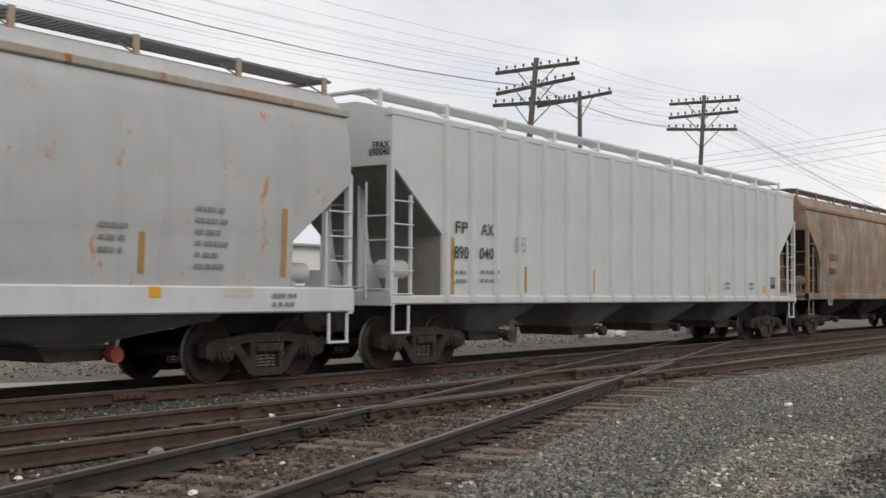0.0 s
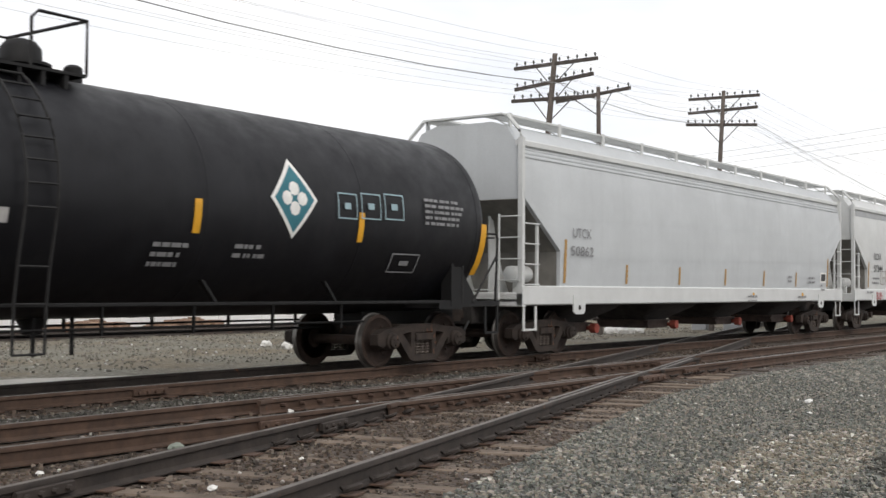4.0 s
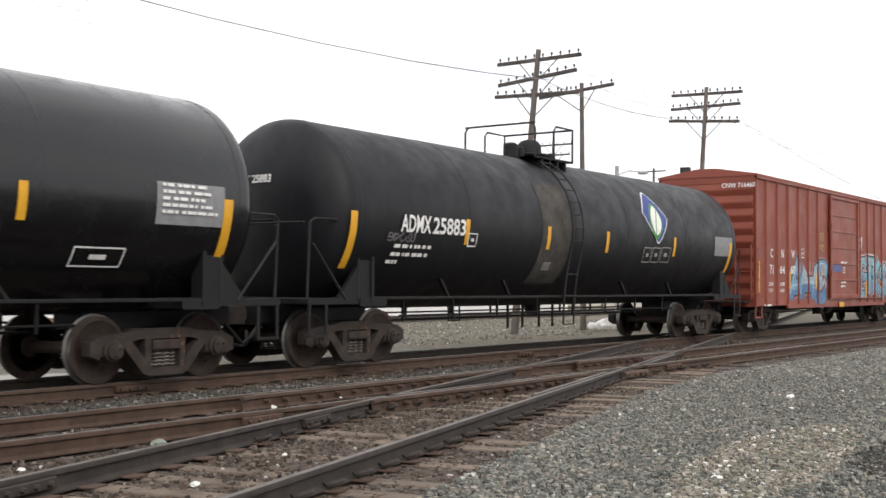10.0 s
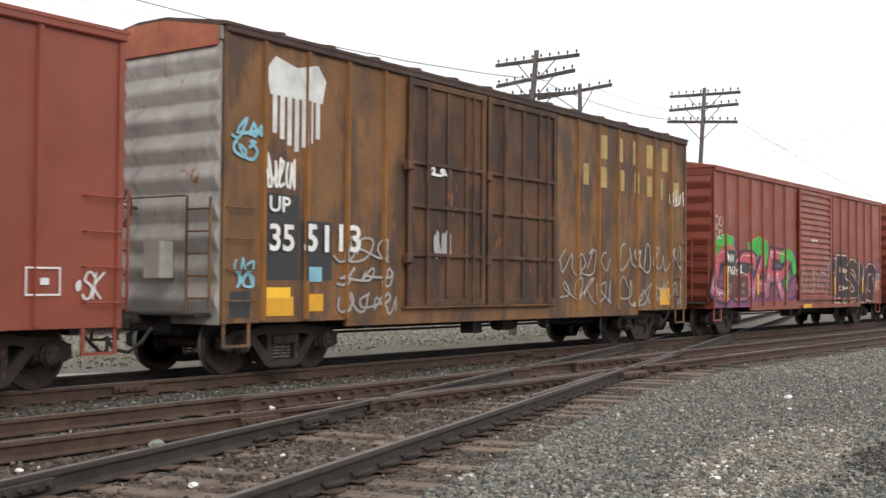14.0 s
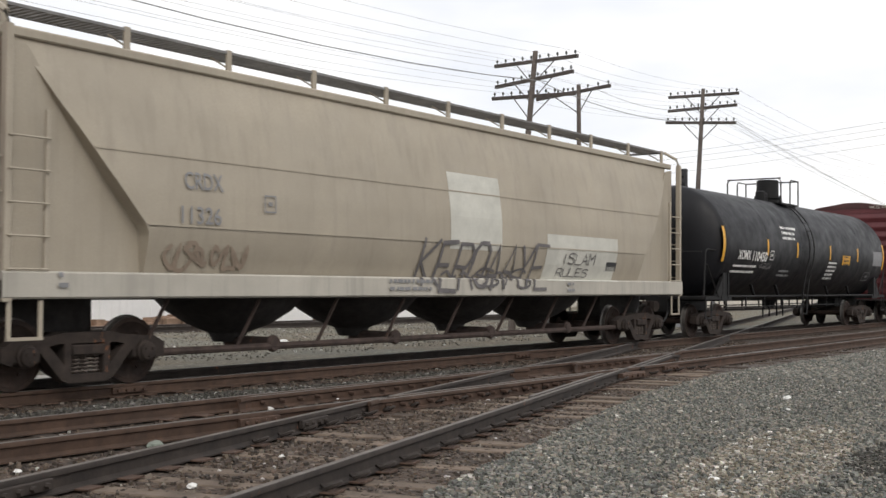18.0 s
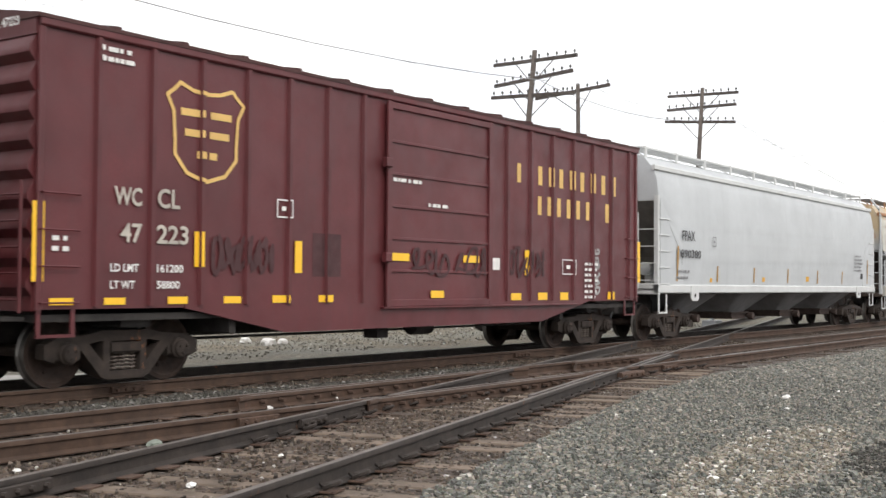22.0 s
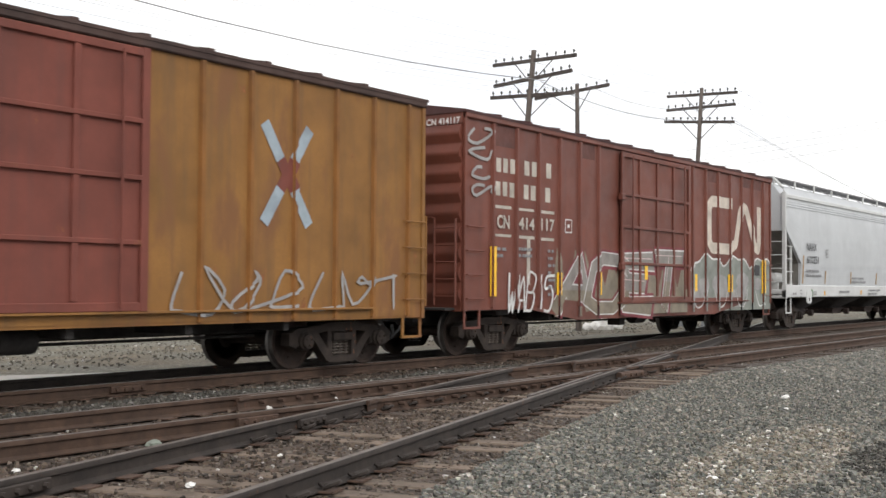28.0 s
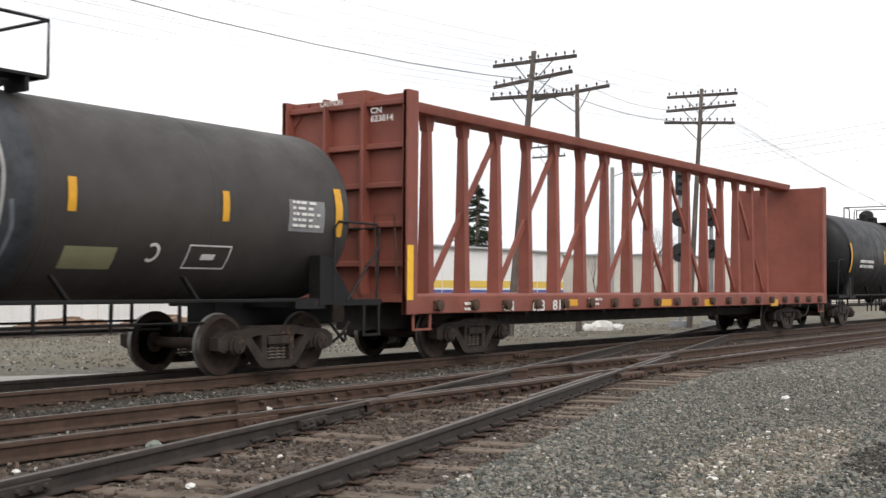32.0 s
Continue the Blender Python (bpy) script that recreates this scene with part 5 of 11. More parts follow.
CNW_RED = surface("faded_brick_red_paint", (0.244, 0.053, 0.029), 0.52, spread=0.14, scale=0.6, streak=0.3, grain=40, bump=0.05)
CNW_ROOF = surface("red_roof_paint", (0.27, 0.066, 0.045), 0.65, spread=0.1, scale=0.7, streak=0.1, grain=40, bump=0.05, seed=2)
UP_BROWN = surface("weathered_brown_yellow_paint", (0.205, 0.10, 0.038), 0.75, spread=0.25, scale=1.0, streak=0.9, patch=(0.07, 0.042, 0.03), patch_amount=0.5, rust=0.3, grain=40, bump=0.12, seed=4)
UP_SILVER = surface("stained_silver_end_paint", (0.42, 0.40, 0.37), 0.6, spread=0.25, scale=1.4, streak=0.8, rust=0.3, grain=40, bump=0.1)
UP_DOOR = surface("dark_rusted_door_paint", (0.115, 0.054, 0.026), 0.8, spread=0.3, scale=1.3, streak=0.8, patch=(0.045, 0.026, 0.02), patch_amount=0.5, rust=0.2, grain=40, bump=0.12, seed=6)
TAN_HOPPER = surface("dusty_beige_paint", (0.378, 0.331, 0.260), 0.6, spread=0.10, scale=0.5, streak=0.3, grain=40, bump=0.05, seed=5)
PALE_SILL = surface("washed_pale_sill_paint", (0.46, 0.43, 0.37), 0.6, spread=0.12, scale=0.8, streak=0.5, grain=40, bump=0.05, seed=4)
WC_MAROON = surface("maroon_paint", (0.112, 0.023, 0.026), 0.48, spread=0.18, scale=0.8, streak=0.25, grain=40, bump=0.05, seed=6)
WC_ROOF = surface("dark_maroon_roof", (0.07, 0.028, 0.026), 0.8, spread=0.3, scale=1.2, grain=40, bump=0.1)
RAIL_YELLOW = surface("rusted_yellow_brown_paint", (0.180, 0.064, 0.016), 0.75, spread=0.28, scale=1.0, streak=0.95, patch=(0.062, 0.024, 0.014), patch_amount=0.62, soft=0.05, rust=0.34, rust_colour=(0.06, 0.026, 0.018), grain=40, bump=0.12, seed=7)
POST_YELLOW = surface("worn_yellow_post_paint", (0.24, 0.100, 0.022), 0.75, spread=0.3, scale=1.0, streak=0.9, rust=0.3, rust_colour=(0.09, 0.035, 0.02), grain=40, bump=0.1, seed=3)
RUST_END = surface("rusted_end_sheet", (0.075, 0.036, 0.018), 0.8, spread=0.35, scale=1.2, streak=0.9, rust=0.5, rust_colour=(0.075, 0.03, 0.02), grain=40, bump=0.12, seed=5)
END_YELLOW = surface("stained_yellow_end_sheet", (0.42, 0.19, 0.028), 0.7, spread=0.2, scale=1.0, streak=0.7, patch=(0.16, 0.065, 0.02), patch_amount=0.5, rust=0.25, rust_colour=(0.08, 0.03, 0.018), grain=40, bump=0.1, seed=9)
YELLOW_CAR = surface("streaked_yellow_paint", (0.27, 0.125, 0.030), 0.7, spread=0.2, scale=1.0, streak=0.7, patch=(0.2, 0.085, 0.03), patch_amount=0.3, rust=0.1, grain=40, bump=0.1, seed=8)
OLD_YELLOW = surface("old_yellow_end_paint", (0.38, 0.19, 0.03), 0.75, spread=0.25, scale=1.4, streak=0.8, rust=0.4, grain=40, bump=0.1, seed=9)
DARK_DOOR = surface("dark_brown_door_paint", (0.075, 0.045, 0.038), 0.8, spread=0.25, scale=1.2, streak=0.5, grain=40, bump=0.1)
RED_DOOR = surface("dull_red_door_paint", (0.20, 0.055, 0.038), 0.75, spread=0.2, scale=1.2, streak=0.5, rust=0.1, grain=40, bump=0.1)
CN_BROWN = surface("red_brown_paint", (0.168, 0.050, 0.032), 0.55, spread=0.2, scale=0.7, streak=0.5, grain=40, bump=0.06, seed=10)
BEAM_RED = surface("rust_red_paint", (0.25, 0.075, 0.052), 0.65, spread=0.15, scale=0.9, streak=0.25, grain=40, bump=0.06, seed=11)
DARK_ROOF = surface("rusted_dark_roof", (0.075, 0.045, 0.038), 0.85, spread=0.3, scale=1.2, grain=40, bump=0.15)
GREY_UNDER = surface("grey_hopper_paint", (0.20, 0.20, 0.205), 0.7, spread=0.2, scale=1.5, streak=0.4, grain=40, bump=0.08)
WALK_GREY = surface("dark_grating", (0.20, 0.195, 0.19), 0.8, spread=0.2, scale=3.0, grain=40, bump=0.3)
RED_GATE = surface("red_gate_paint", (0.30, 0.06, 0.04), 0.75, spread=0.25, scale=3.0, grain=40, bump=0.1)


C = {}
C[1] = hopper(-5.4, 19.94, "grey covered hopper with rust spots and a white side sill", OLD_GREY, WHITE_TRIM, STAINED_TRIM, pad=False, stripes=[(18.29, 1.6, 2.62, 0.1), (15.57, 1.6, 2.15, 0.1)], eave=4.25, frame_mat=WHITE_GREY, walk_mat=WALK_GREY, under=GREY_UNDER, gate_mat=RED_GATE)
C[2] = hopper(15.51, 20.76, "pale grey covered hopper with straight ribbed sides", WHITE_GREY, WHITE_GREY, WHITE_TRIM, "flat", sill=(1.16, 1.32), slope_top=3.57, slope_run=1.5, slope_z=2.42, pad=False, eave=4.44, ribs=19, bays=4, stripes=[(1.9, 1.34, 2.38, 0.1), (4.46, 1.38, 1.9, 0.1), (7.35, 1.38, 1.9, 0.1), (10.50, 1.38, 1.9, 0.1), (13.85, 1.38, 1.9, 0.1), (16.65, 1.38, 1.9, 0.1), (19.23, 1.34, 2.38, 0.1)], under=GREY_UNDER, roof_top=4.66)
C[3] = hopper(37.52, 18.38, "tan covered hopper streaked all over with rust", TAN_RUST, TAN_RUST, RUST_TRIM, sill=(1.22, 1.42), slope_top=3.45, slope_run=1.15, slope_z=2.0, eave=4.2, frame_mat=TAN_RUST, walk_mat=WALK_GREY, slope_edge=[(0.0, 3.5), (0.55, 3.05), (0.87, 2.75), (1.05, 2.45), (1.12, 2.0)], slope_mat=SOOTY_SHADE_SHEET, panel_seams=[1.42, 3.0, 4.7, 6.46, 8.35, 10.05, 11.9, 13.57, 15.4, 16.9])
C[4] = tank_car(58.1, 16.32, "dull black tank car with white scrawls and a leaf emblem", BLACK_TANK, platform=(6.68, 8.3), ladder_x=7.12, dome_x=7.92, rail_top=4.84, stripes=[(-0.02, 1.62, 2.55, 0.17), (3.29, 2.1, 2.57, 0.13), (6.53, 2.1, 2.57, 0.13), (9.73, 2.1, 2.57, 0.13), (13.15, 2.1, 2.57, 0.13), (16.6, 1.62, 2.55, 0.17)])
C[5] = hopper(76.11, 19.75, "pale grey covered hopper with a white side sill", LIGHT_GREY, WHITE_TRIM, WHITE_TRIM, stripes=[(1.64, 1.5, 2.4, 0.1), (4.39, 1.5, 1.93, 0.1), (7.17, 1.5, 1.93, 0.1), (10, 1.5, 1.93, 0.1), (12.75, 1.5, 1.93, 0.1), (15.36, 1.5, 1.93, 0.1), (18.24, 1.5, 2.4, 0.1)], stripe_mat=STRIPE_DULL, bays=4, posts_up=True, frame_mat=WHITE_TRIM, gate_mat=RED_GATE, band=(3.98, 4.06, 4.14))
C[6] = hopper(97.23, 19.46, "off-white covered hopper with coloured scrawls along its sill", WHITE_GREY, WHITE_TRIM, WHITE_TRIM, stripes=[(1.58, 1.5, 2.4, 0.1), (5.19, 1.5, 1.93, 0.1), (8.09, 1.5, 1.93, 0.1), (11.23, 1.5, 1.93, 0.1), (14.21, 1.5, 1.93, 0.1), (17.91, 1.5, 2.4, 0.1)], bays=4, posts_up=True, frame_mat=WHITE_TRIM)
C[7] = tank_car(118.98, 16.21, "dull black tank car with a blue and green leaf emblem", BLACK_TANK, platform=(6.68, 8.3), ladder_x=7.12, dome_x=7.92, rail_top=4.84, stripes=[(-0.02, 1.62, 2.55, 0.17), (3.25, 2.1, 2.57, 0.13), (6.13, 2.1, 2.57, 0.13), (9.05, 2.1, 2.57, 0.13), (12.2, 2.1, 2.57, 0.13), (16.1, 1.62, 2.55, 0.17)])
C[8] = tank_car(137.95, 16.42, "glossy black tank car with white lettering", BLACK_GLOSS, stripes=[(-0.02, 1.62, 2.55, 0.17), (3.28, 2.1, 2.57, 0.13), (6.6, 2.1, 2.57, 0.13), (9.65, 2.1, 2.57, 0.13), (12.93, 2.1, 2.57, 0.13), (16.25, 1.62, 2.55, 0.17)])
C[9] = tank_car(156.99, 16.11, "dull black tank car with rust streaks round its middle", BLACK_TANK, platform=(6.68, 8.3), ladder_x=7.12, dome_x=7.92, rail_top=4.84, stripes=[(-0.02, 1.62, 2.55, 0.17), (3.23, 2.1, 2.57, 0.13), (6.19, 2.1, 2.57, 0.13), (8.77, 2.1, 2.57, 0.13), (12.33, 2.1, 2.57, 0.13), (15.95, 1.62, 2.55, 0.17)])
C[10] = boxcar(175.06, 16.45, "brick red boxcar with blue sprayed letters", CNW_RED, CNW_ROOF, stripes=[(0.25, 1.2, 2.1, 0.10)])
C[11] = boxcar(192.86, 16.5, "brick red boxcar with a louvred door and pale blue sprayed letters", CNW_RED, CNW_ROOF, door_style="louvre", stripes=[(0.95, 1.2, 2.1, 0.10)])
C[12] = boxcar(211.13, 16.12, "weathered brown boxcar with double doors and white scrawls", UP_BROWN, DARK_ROOF, UP_SILVER, door=(4.3, 6.65), door_style="plug", second_door=(6.8, 9.35, "plug", UP_DOOR), door_mat=UP_DOOR, eave=5.08, post_mat=POST_YELLOW, roof_style="dark", stripes=[])
C[13] = boxcar(229.09, 16.46, "brick red boxcar with pink and black sprayed letters", CNW_RED, CNW_ROOF, door_style="louvre", stripes=[(0.95, 1.2, 2.1, 0.10)])
C[14] = boxcar(246.88, 16.4, "brick red boxcar with silver sprayed letters", CNW_RED, CNW_ROOF, door_style="louvre")
C[15] = hopper(264.7, 19.49, "dusty beige covered hopper with bulging sides", TAN_HOPPER, PALE_SILL, TAN_HOPPER, "bulge", sill=(1.18, 1.52), slope_top=4.0, slope_run=1.75, slope_z=1.65, eave=4.42, roof_top=4.60, bays=4, posts_up=True, pad=False, walk_mat=WALK_GREY, stripes=[])
C[16] = tank_car(286.86, 15.78, "black tank car with yellow marker strips", BLACK_TANK, radius=1.64, zc=2.60, trucks=(0.45, -0.95), stripes=[(-0.1, 2.09, 3.05, 0.17), (3.3, 2.33, 2.8, 0.13), (5.95, 2.33, 2.8, 0.13), (9.3, 2.33, 2.8, 0.13), (12.5, 2.33, 2.8, 0.13), (15.9, 2.09, 3.05, 0.17)], platform=(6.42, 8.1), ladder_x=6.95, dome_x=7.7, dome="tall", platform_z=4.12, rail_top=4.92)
C[17] = boxcar(304.55, 16.52, "maroon boxcar with a louvred door and orange and grey sprayed shapes", WC_MAROON, WC_ROOF, door_style="louvre", roof_style="ribbed", stripe_mat=STRIPE_BRIGHT, corner_z=0.9, post_gap=0.89, post_from=0.89)
C[18] = boxcar(322.28, 16.43, "maroon boxcar with cream lettering and yellow reflectors", WC_MAROON, WC_ROOF, roof_style="ribbed", sill="belly", stripe_mat=STRIPE_BRIGHT, corner_z=1.03, post_gap=0.89, post_from=0.89)
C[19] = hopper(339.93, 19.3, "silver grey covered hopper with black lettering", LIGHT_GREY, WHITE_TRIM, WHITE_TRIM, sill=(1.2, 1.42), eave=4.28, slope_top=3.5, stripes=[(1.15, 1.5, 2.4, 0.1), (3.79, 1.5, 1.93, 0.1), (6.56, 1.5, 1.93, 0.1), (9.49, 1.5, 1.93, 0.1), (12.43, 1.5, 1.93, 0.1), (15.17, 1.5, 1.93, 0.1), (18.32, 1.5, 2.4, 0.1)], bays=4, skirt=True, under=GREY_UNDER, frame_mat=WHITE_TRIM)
C[20] = hopper(360.29, 20.0, "grey covered hopper with pale patches and rust along its roof", RUST_GREY, CREAM_TRIM, RUST_CHORD, slope_top=2.95, slope_z=2.1, slope_edge=[(0.0, 2.86), (0.3, 2.72), (1.25, 2.1)], sill_in=0.5, stripes=[(1.6, 1.5, 2.4, 0.1), (3.63, 1.5, 1.93, 0.1), (6.08, 1.5, 1.93, 0.1), (9.28, 1.5, 1.93, 0.1), (12.14, 1.5, 1.93, 0.1), (15.21, 1.5, 1.93, 0.1), (18.6, 1.5, 2.4, 0.1)], bays=4, frame_mat=LIGHT_GREY, posts_up=False, walk_mat=WALK_GREY, under=GATE_BROWN, slope_mat=SOOTY_SHADE_SHEET, web=True)
for s in (-1, 1):
    m = Mesh()
    m.tube([(0.05, s * 1.43, 2.8), (0.05, s * 1.43, 4.2), (0.06, s * 1.36, 4.45), (0.1, s * 1.04, 4.85)], 0.04, 6)
    part("post_brace", m, LIGHT_GREY, C[20][0])
C[21] = boxcar(381.65, 16.46, "rusted yellow-brown boxcar with a dark louvred door", RAIL_YELLOW, DARK_ROOF, RUST_END, end_top=END_YELLOW, door=(6.9, 10.0), door_style="louvre", door_mat=DARK_DOOR, second_door=(4.85, 6.72, "plug", RAIL_YELLOW), post_mat=POST_YELLOW, roof_style="dark", stripe_mat=STRIPE_BRIGHT)
C[22] = boxcar(399.47, 16.66, "streaked yellow boxcar with a dull red door", YELLOW_CAR, DARK_ROOF, OLD_YELLOW, door=(5.85, 10.35), door_style="plug", door_mat=RED_DOOR, post_mat=POST_YELLOW, roof_style="dark", sill="none")
C[23] = boxcar(417.38, 16.41, "red-brown boxcar with white lettering and grey sprayed letters", CN_BROWN, WC_ROOF, door=(6.35, 10.2), post_gap=0.87, post_from=0.98, corner_z=0.89, door_style="plug", roof_style="ribbed", sill="belly", stripe_mat=STRIPE_BRIGHT)
C[24] = hopper(435.19, 20.44, "pale grey covered hopper with beaded upper sides", LIGHT_GREY, WHITE_TRIM, WHITE_TRIM, slope_top=3.15, stripes=[(1.65, 1.5, 2.4, 0.1), (3.99, 1.5, 1.93, 0.1), (6.97, 1.5, 1.93, 0.1), (10.32, 1.5, 1.93, 0.1), (13.36, 1.5, 1.93, 0.1), (16.13, 1.5, 1.93, 0.1), (19.09, 1.5, 2.4, 0.1)], stripe_mat=STRIPE_DULL, bays=4, posts_up=True, walk_mat=GREY_UNDER, frame_mat=WHITE_TRIM, band=(3.92, 4.0, 4.08, 4.16))
C[25] = tank_car(457.49, 13.98, "faded black tank car with a blue-grey worn band", BLACK_BROWN, radius=1.40, zc=2.50, trucks=(0.8, -1.15), platform=(5.45, 8.7), dome_x=7.45, dome="tall", ladder_x=6.95, platform_z=4.02, rail_top=4.75, stripes=[(-0.02, 2.15, 2.93, 0.17), (2.74, 2.28, 2.72, 0.13), (5.48, 2.28, 2.72, 0.13), (8.85, 2.28, 2.72, 0.13), (11.5, 2.28, 2.72, 0.13), (14, 2.15, 2.93, 0.17)])
C[26] = centerbeam(473.08, 23.64, "rust red centerbeam flatcar, empty", BEAM_RED, RUST_IRON)
C[27] = tank_car(499.4, 16.3, "black tank car with white marks", BLACK_TANK, stripes=[(0, 1.95, 3.0, 0.17), (4.4, 2.3, 2.85, 0.13)])

m = Mesh()
m.prism([(-1.44, 4.78), (1.44, 4.78), (1.44, 5.06), (0.35, 5.26), (-0.35, 5.26), (-1.44, 5.06)], -0.11, -0.06, "x")
part("end_panel", m, steel("faded_red_end_panel", (0.40, 0.12, 0.06), rough=0.7, spread=0.25, scale=1.5, streak=0.7), C[12][0], "faded red top panel of the end")

# ---- lettering, emblems and sprayed paint ----
def flat_paint(name, colour, rough=0.7, spread=0.1):
    return surface(name, colour, rough, spread=spread, scale=2.5, grain=50, bump=0.03)


BAND_GREY = flat_paint("grey_stripe_paint", (0.30, 0.31, 0.315))
PALE_PATCH = flat_paint("pale_repaint_patch", (0.55, 0.54, 0.48))
CREAM_PATCH = flat_paint("cream_repaint_patch", (0.60, 0.56, 0.45))
CREAM_YELLOW = flat_paint("cream_yellow_panel", (0.46, 0.30, 0.10), spread=0.25)
OLIVE_PATCH = flat_paint("olive_placard", (0.26, 0.25, 0.14))
FADED_WHITE = flat_paint("faded_white_lettering", (0.50, 0.46, 0.40), spread=0.25)
FADED_BLACK = flat_paint("faded_black_lettering", (0.055, 0.05, 0.045), spread=0.35)
FADED_YELLOW = flat_paint("faded_yellow_lettering", (0.42, 0.30, 0.11), spread=0.25)
LETTER_CREAM = flat_paint("cream_outline_paint", (0.62, 0.50, 0.38))
LETTER_GOLD = flat_paint("gold_lettering", (0.72, 0.47, 0.16))
PANEL_BROWN = flat_paint("dull_brown_panel", (0.12, 0.045, 0.035), spread=0.2)
MAROON_MARK = flat_paint("dark_maroon_smear", (0.065, 0.024, 0.026), spread=0.2)
RED_MARK = flat_paint("red_tracks_paint", (0.42, 0.08, 0.03))
TANK_STAIN = surface("rust_stain_on_black", (0.05, 0.042, 0.034), 0.75, spread=0.5, scale=3.0, streak=0.9, grain=40)
TAN_STAIN = flat_paint("brown_stain", (0.27, 0.21, 0.16))
BAND_BLUE = surface("worn_blue_grey_band", (0.036, 0.040, 0.047), 0.6, spread=0.5, scale=2.5, streak=0.9, grain=40)
BAND_PALE = surface("pale_blue_grey_streak", (0.13, 0.15, 0.17), 0.6, spread=0.5, scale=2.5, streak=0.6, grain=40)
EMBLEM_GREEN = flat_paint("green_emblem_paint", (0.07, 0.24, 0.05))
EMBLEM_TEAL = flat_paint("teal_emblem_paint", (0.03, 0.16, 0.20))
EMBLEM_BLUE = flat_paint("blue_emblem_paint", (0.05, 0.07, 0.26))
EMBLEM_PALE = flat_paint("pale_blue_outline", (0.30, 0.42, 0.46))
EMBLEM_GREY = flat_paint("grey_outline", (0.32, 0.31, 0.29))
SPRAY = dict(WHITE=(0.66, 0.66, 0.64), PALE=(0.62, 0.62, 0.66), PALEGREEN=(0.50, 0.60, 0.42), GREEN=(0.34, 0.50, 0.25), GREEN2=(0.05, 0.42, 0.06), DKGREEN=(0.04, 0.14, 0.07), LILAC=(0.46, 0.43, 0.60), PURPLE=(0.09, 0.07, 0.20),
             RED=(0.42, 0.06, 0.07), GREYMARK=(0.14, 0.13, 0.13), BROWN=(0.32, 0.27, 0.23), OCHRE=(0.46, 0.30, 0.09), BLUE=(0.16, 0.33, 0.46), CYAN=(0.22, 0.48, 0.58), PALEBLUE=(0.45, 0.58, 0.66), BLUEHAZE=(0.10, 0.12, 0.26),
             GREYBLUE=(0.34, 0.41, 0.46), SLATE=(0.10, 0.13, 0.18), DARK=(0.045, 0.04, 0.05), BLACK=(0.025, 0.022, 0.028), GREYHAZE=(0.36, 0.35, 0.34), PINKWHITE=(0.62, 0.50, 0.48), PINKHAZE=(0.42, 0.18, 0.17), PINK=(0.52, 0.09, 0.12),
             PALEPINK=(0.72, 0.42, 0.42), PURPLEHAZE=(0.12, 0.07, 0.20), CREAM=(0.64, 0.50, 0.36), SILVER=(0.50, 0.51, 0.52), ORANGE=(0.62, 0.30, 0.07), TAUPE=(0.38, 0.35, 0.31), REDLINE=(0.22, 0.05, 0.06), FADEDGREY=(0.27, 0.25, 0.23), DEEPBLUE=(0.10, 0.20, 0.36), ROSE=(0.42, 0.13, 0.20), PURPLEPINK=(0.24, 0.07, 0.15), NAVY=(0.035, 0.045, 0.085), VIOLET=(0.12, 0.08, 0.26), GREYDARK=(0.20, 0.20, 0.19), MAROONFILL=(0.16, 0.06, 0.06), GREYTAN=(0.24, 0.205, 0.155), OFFWHITE=(0.52, 0.52, 0.50), GREYGREEN=(0.25, 0.27, 0.24))
SPRAYS = {k: flat_paint("spray_" + k.lower(), v, 0.65, 0.22) for k, v in SPRAY.items()}


def octagon(x, z, r):
    return [(x + r * math.cos(k * math.tau / 8), z + r * math.sin(k * math.tau / 8)) for k in range(8)]


def ribbon(points, width):
    """A painted line of that width as convex pieces."""
    out = []
    for (ax, az), (bx, bz) in zip(points, points[1:]):
        n = math.hypot(bx - ax, bz - az)
        if n > 1e-6:
            u, w = -(bz - az) / n * width / 2, (bx - ax) / n * width / 2
            out.append([(ax - u, az - w), (bx - u, bz - w), (bx + u, bz + w), (ax + u, az + w)])
    return out + [octagon(x, z, width / 2) for x, z in points[1:-1]]


def letter(c, text, x0, x1, z, height, material):
    polys = word(text, 0.0, 0.0, height, 1.0, 0.008 if C[c][0].name.startswith("covered_hopper") else 0.022)
    xs = [p[0] for poly in polys for p in poly]
    k = (x1 - x0) / (max(xs) - min(xs))
    low = min(xs)
    return paint("lettering", [[(x0 + (p[0] - low) * k, z + p[1]) for p in poly] for poly in polys], C[c][1], material, C[c][0], 9, "painted letters " + text)


def fine_print(c, x, z, width, rows, material, pitch, height):
    return paint("small_print", small_print(x, z, width, rows, pitch, height, int(x * 31 + z * 17)), C[c][1], material, C[c][0], 8, "lines of small stencilled writing")


def patch(c, name, x0, x1, z0, z1, material, layer):
    return paint(name, [rect(x0, x1, z0, z1)], C[c][1], material, C[c][0], layer)


def frame_box(c, x0, x1, z0, z1, material):
    w = 0.022
    polys = [rect(x0, x1, z0, z0 + w), rect(x0, x1, z1 - w, z1), rect(x0, x0 + w, z0 + w, z1 - w), rect(x1 - w, x1, z0 + w, z1 - w)]
    xm, zm, hx, hz = (x0 + x1) / 2, (z0 + z1) / 2, (x1 - x0) * 0.16, (z1 - z0) * 0.12
    return paint("boxed_mark", polys + [rect(xm - hx, xm + hx, zm - hz, zm + hz)], C[c][1], material, C[c][0], 8, "small boxed stencil mark")


def ring_mark(c, x, z, r, material):
    pts = [(x + r * math.cos(a), z + r * math.sin(a)) for a in np.linspace(-2.2, 2.2, 22)]
    return paint("emblem", ribbon(pts, r * 0.4), C[c][1], material, C[c][0], 3, "round painted emblem")


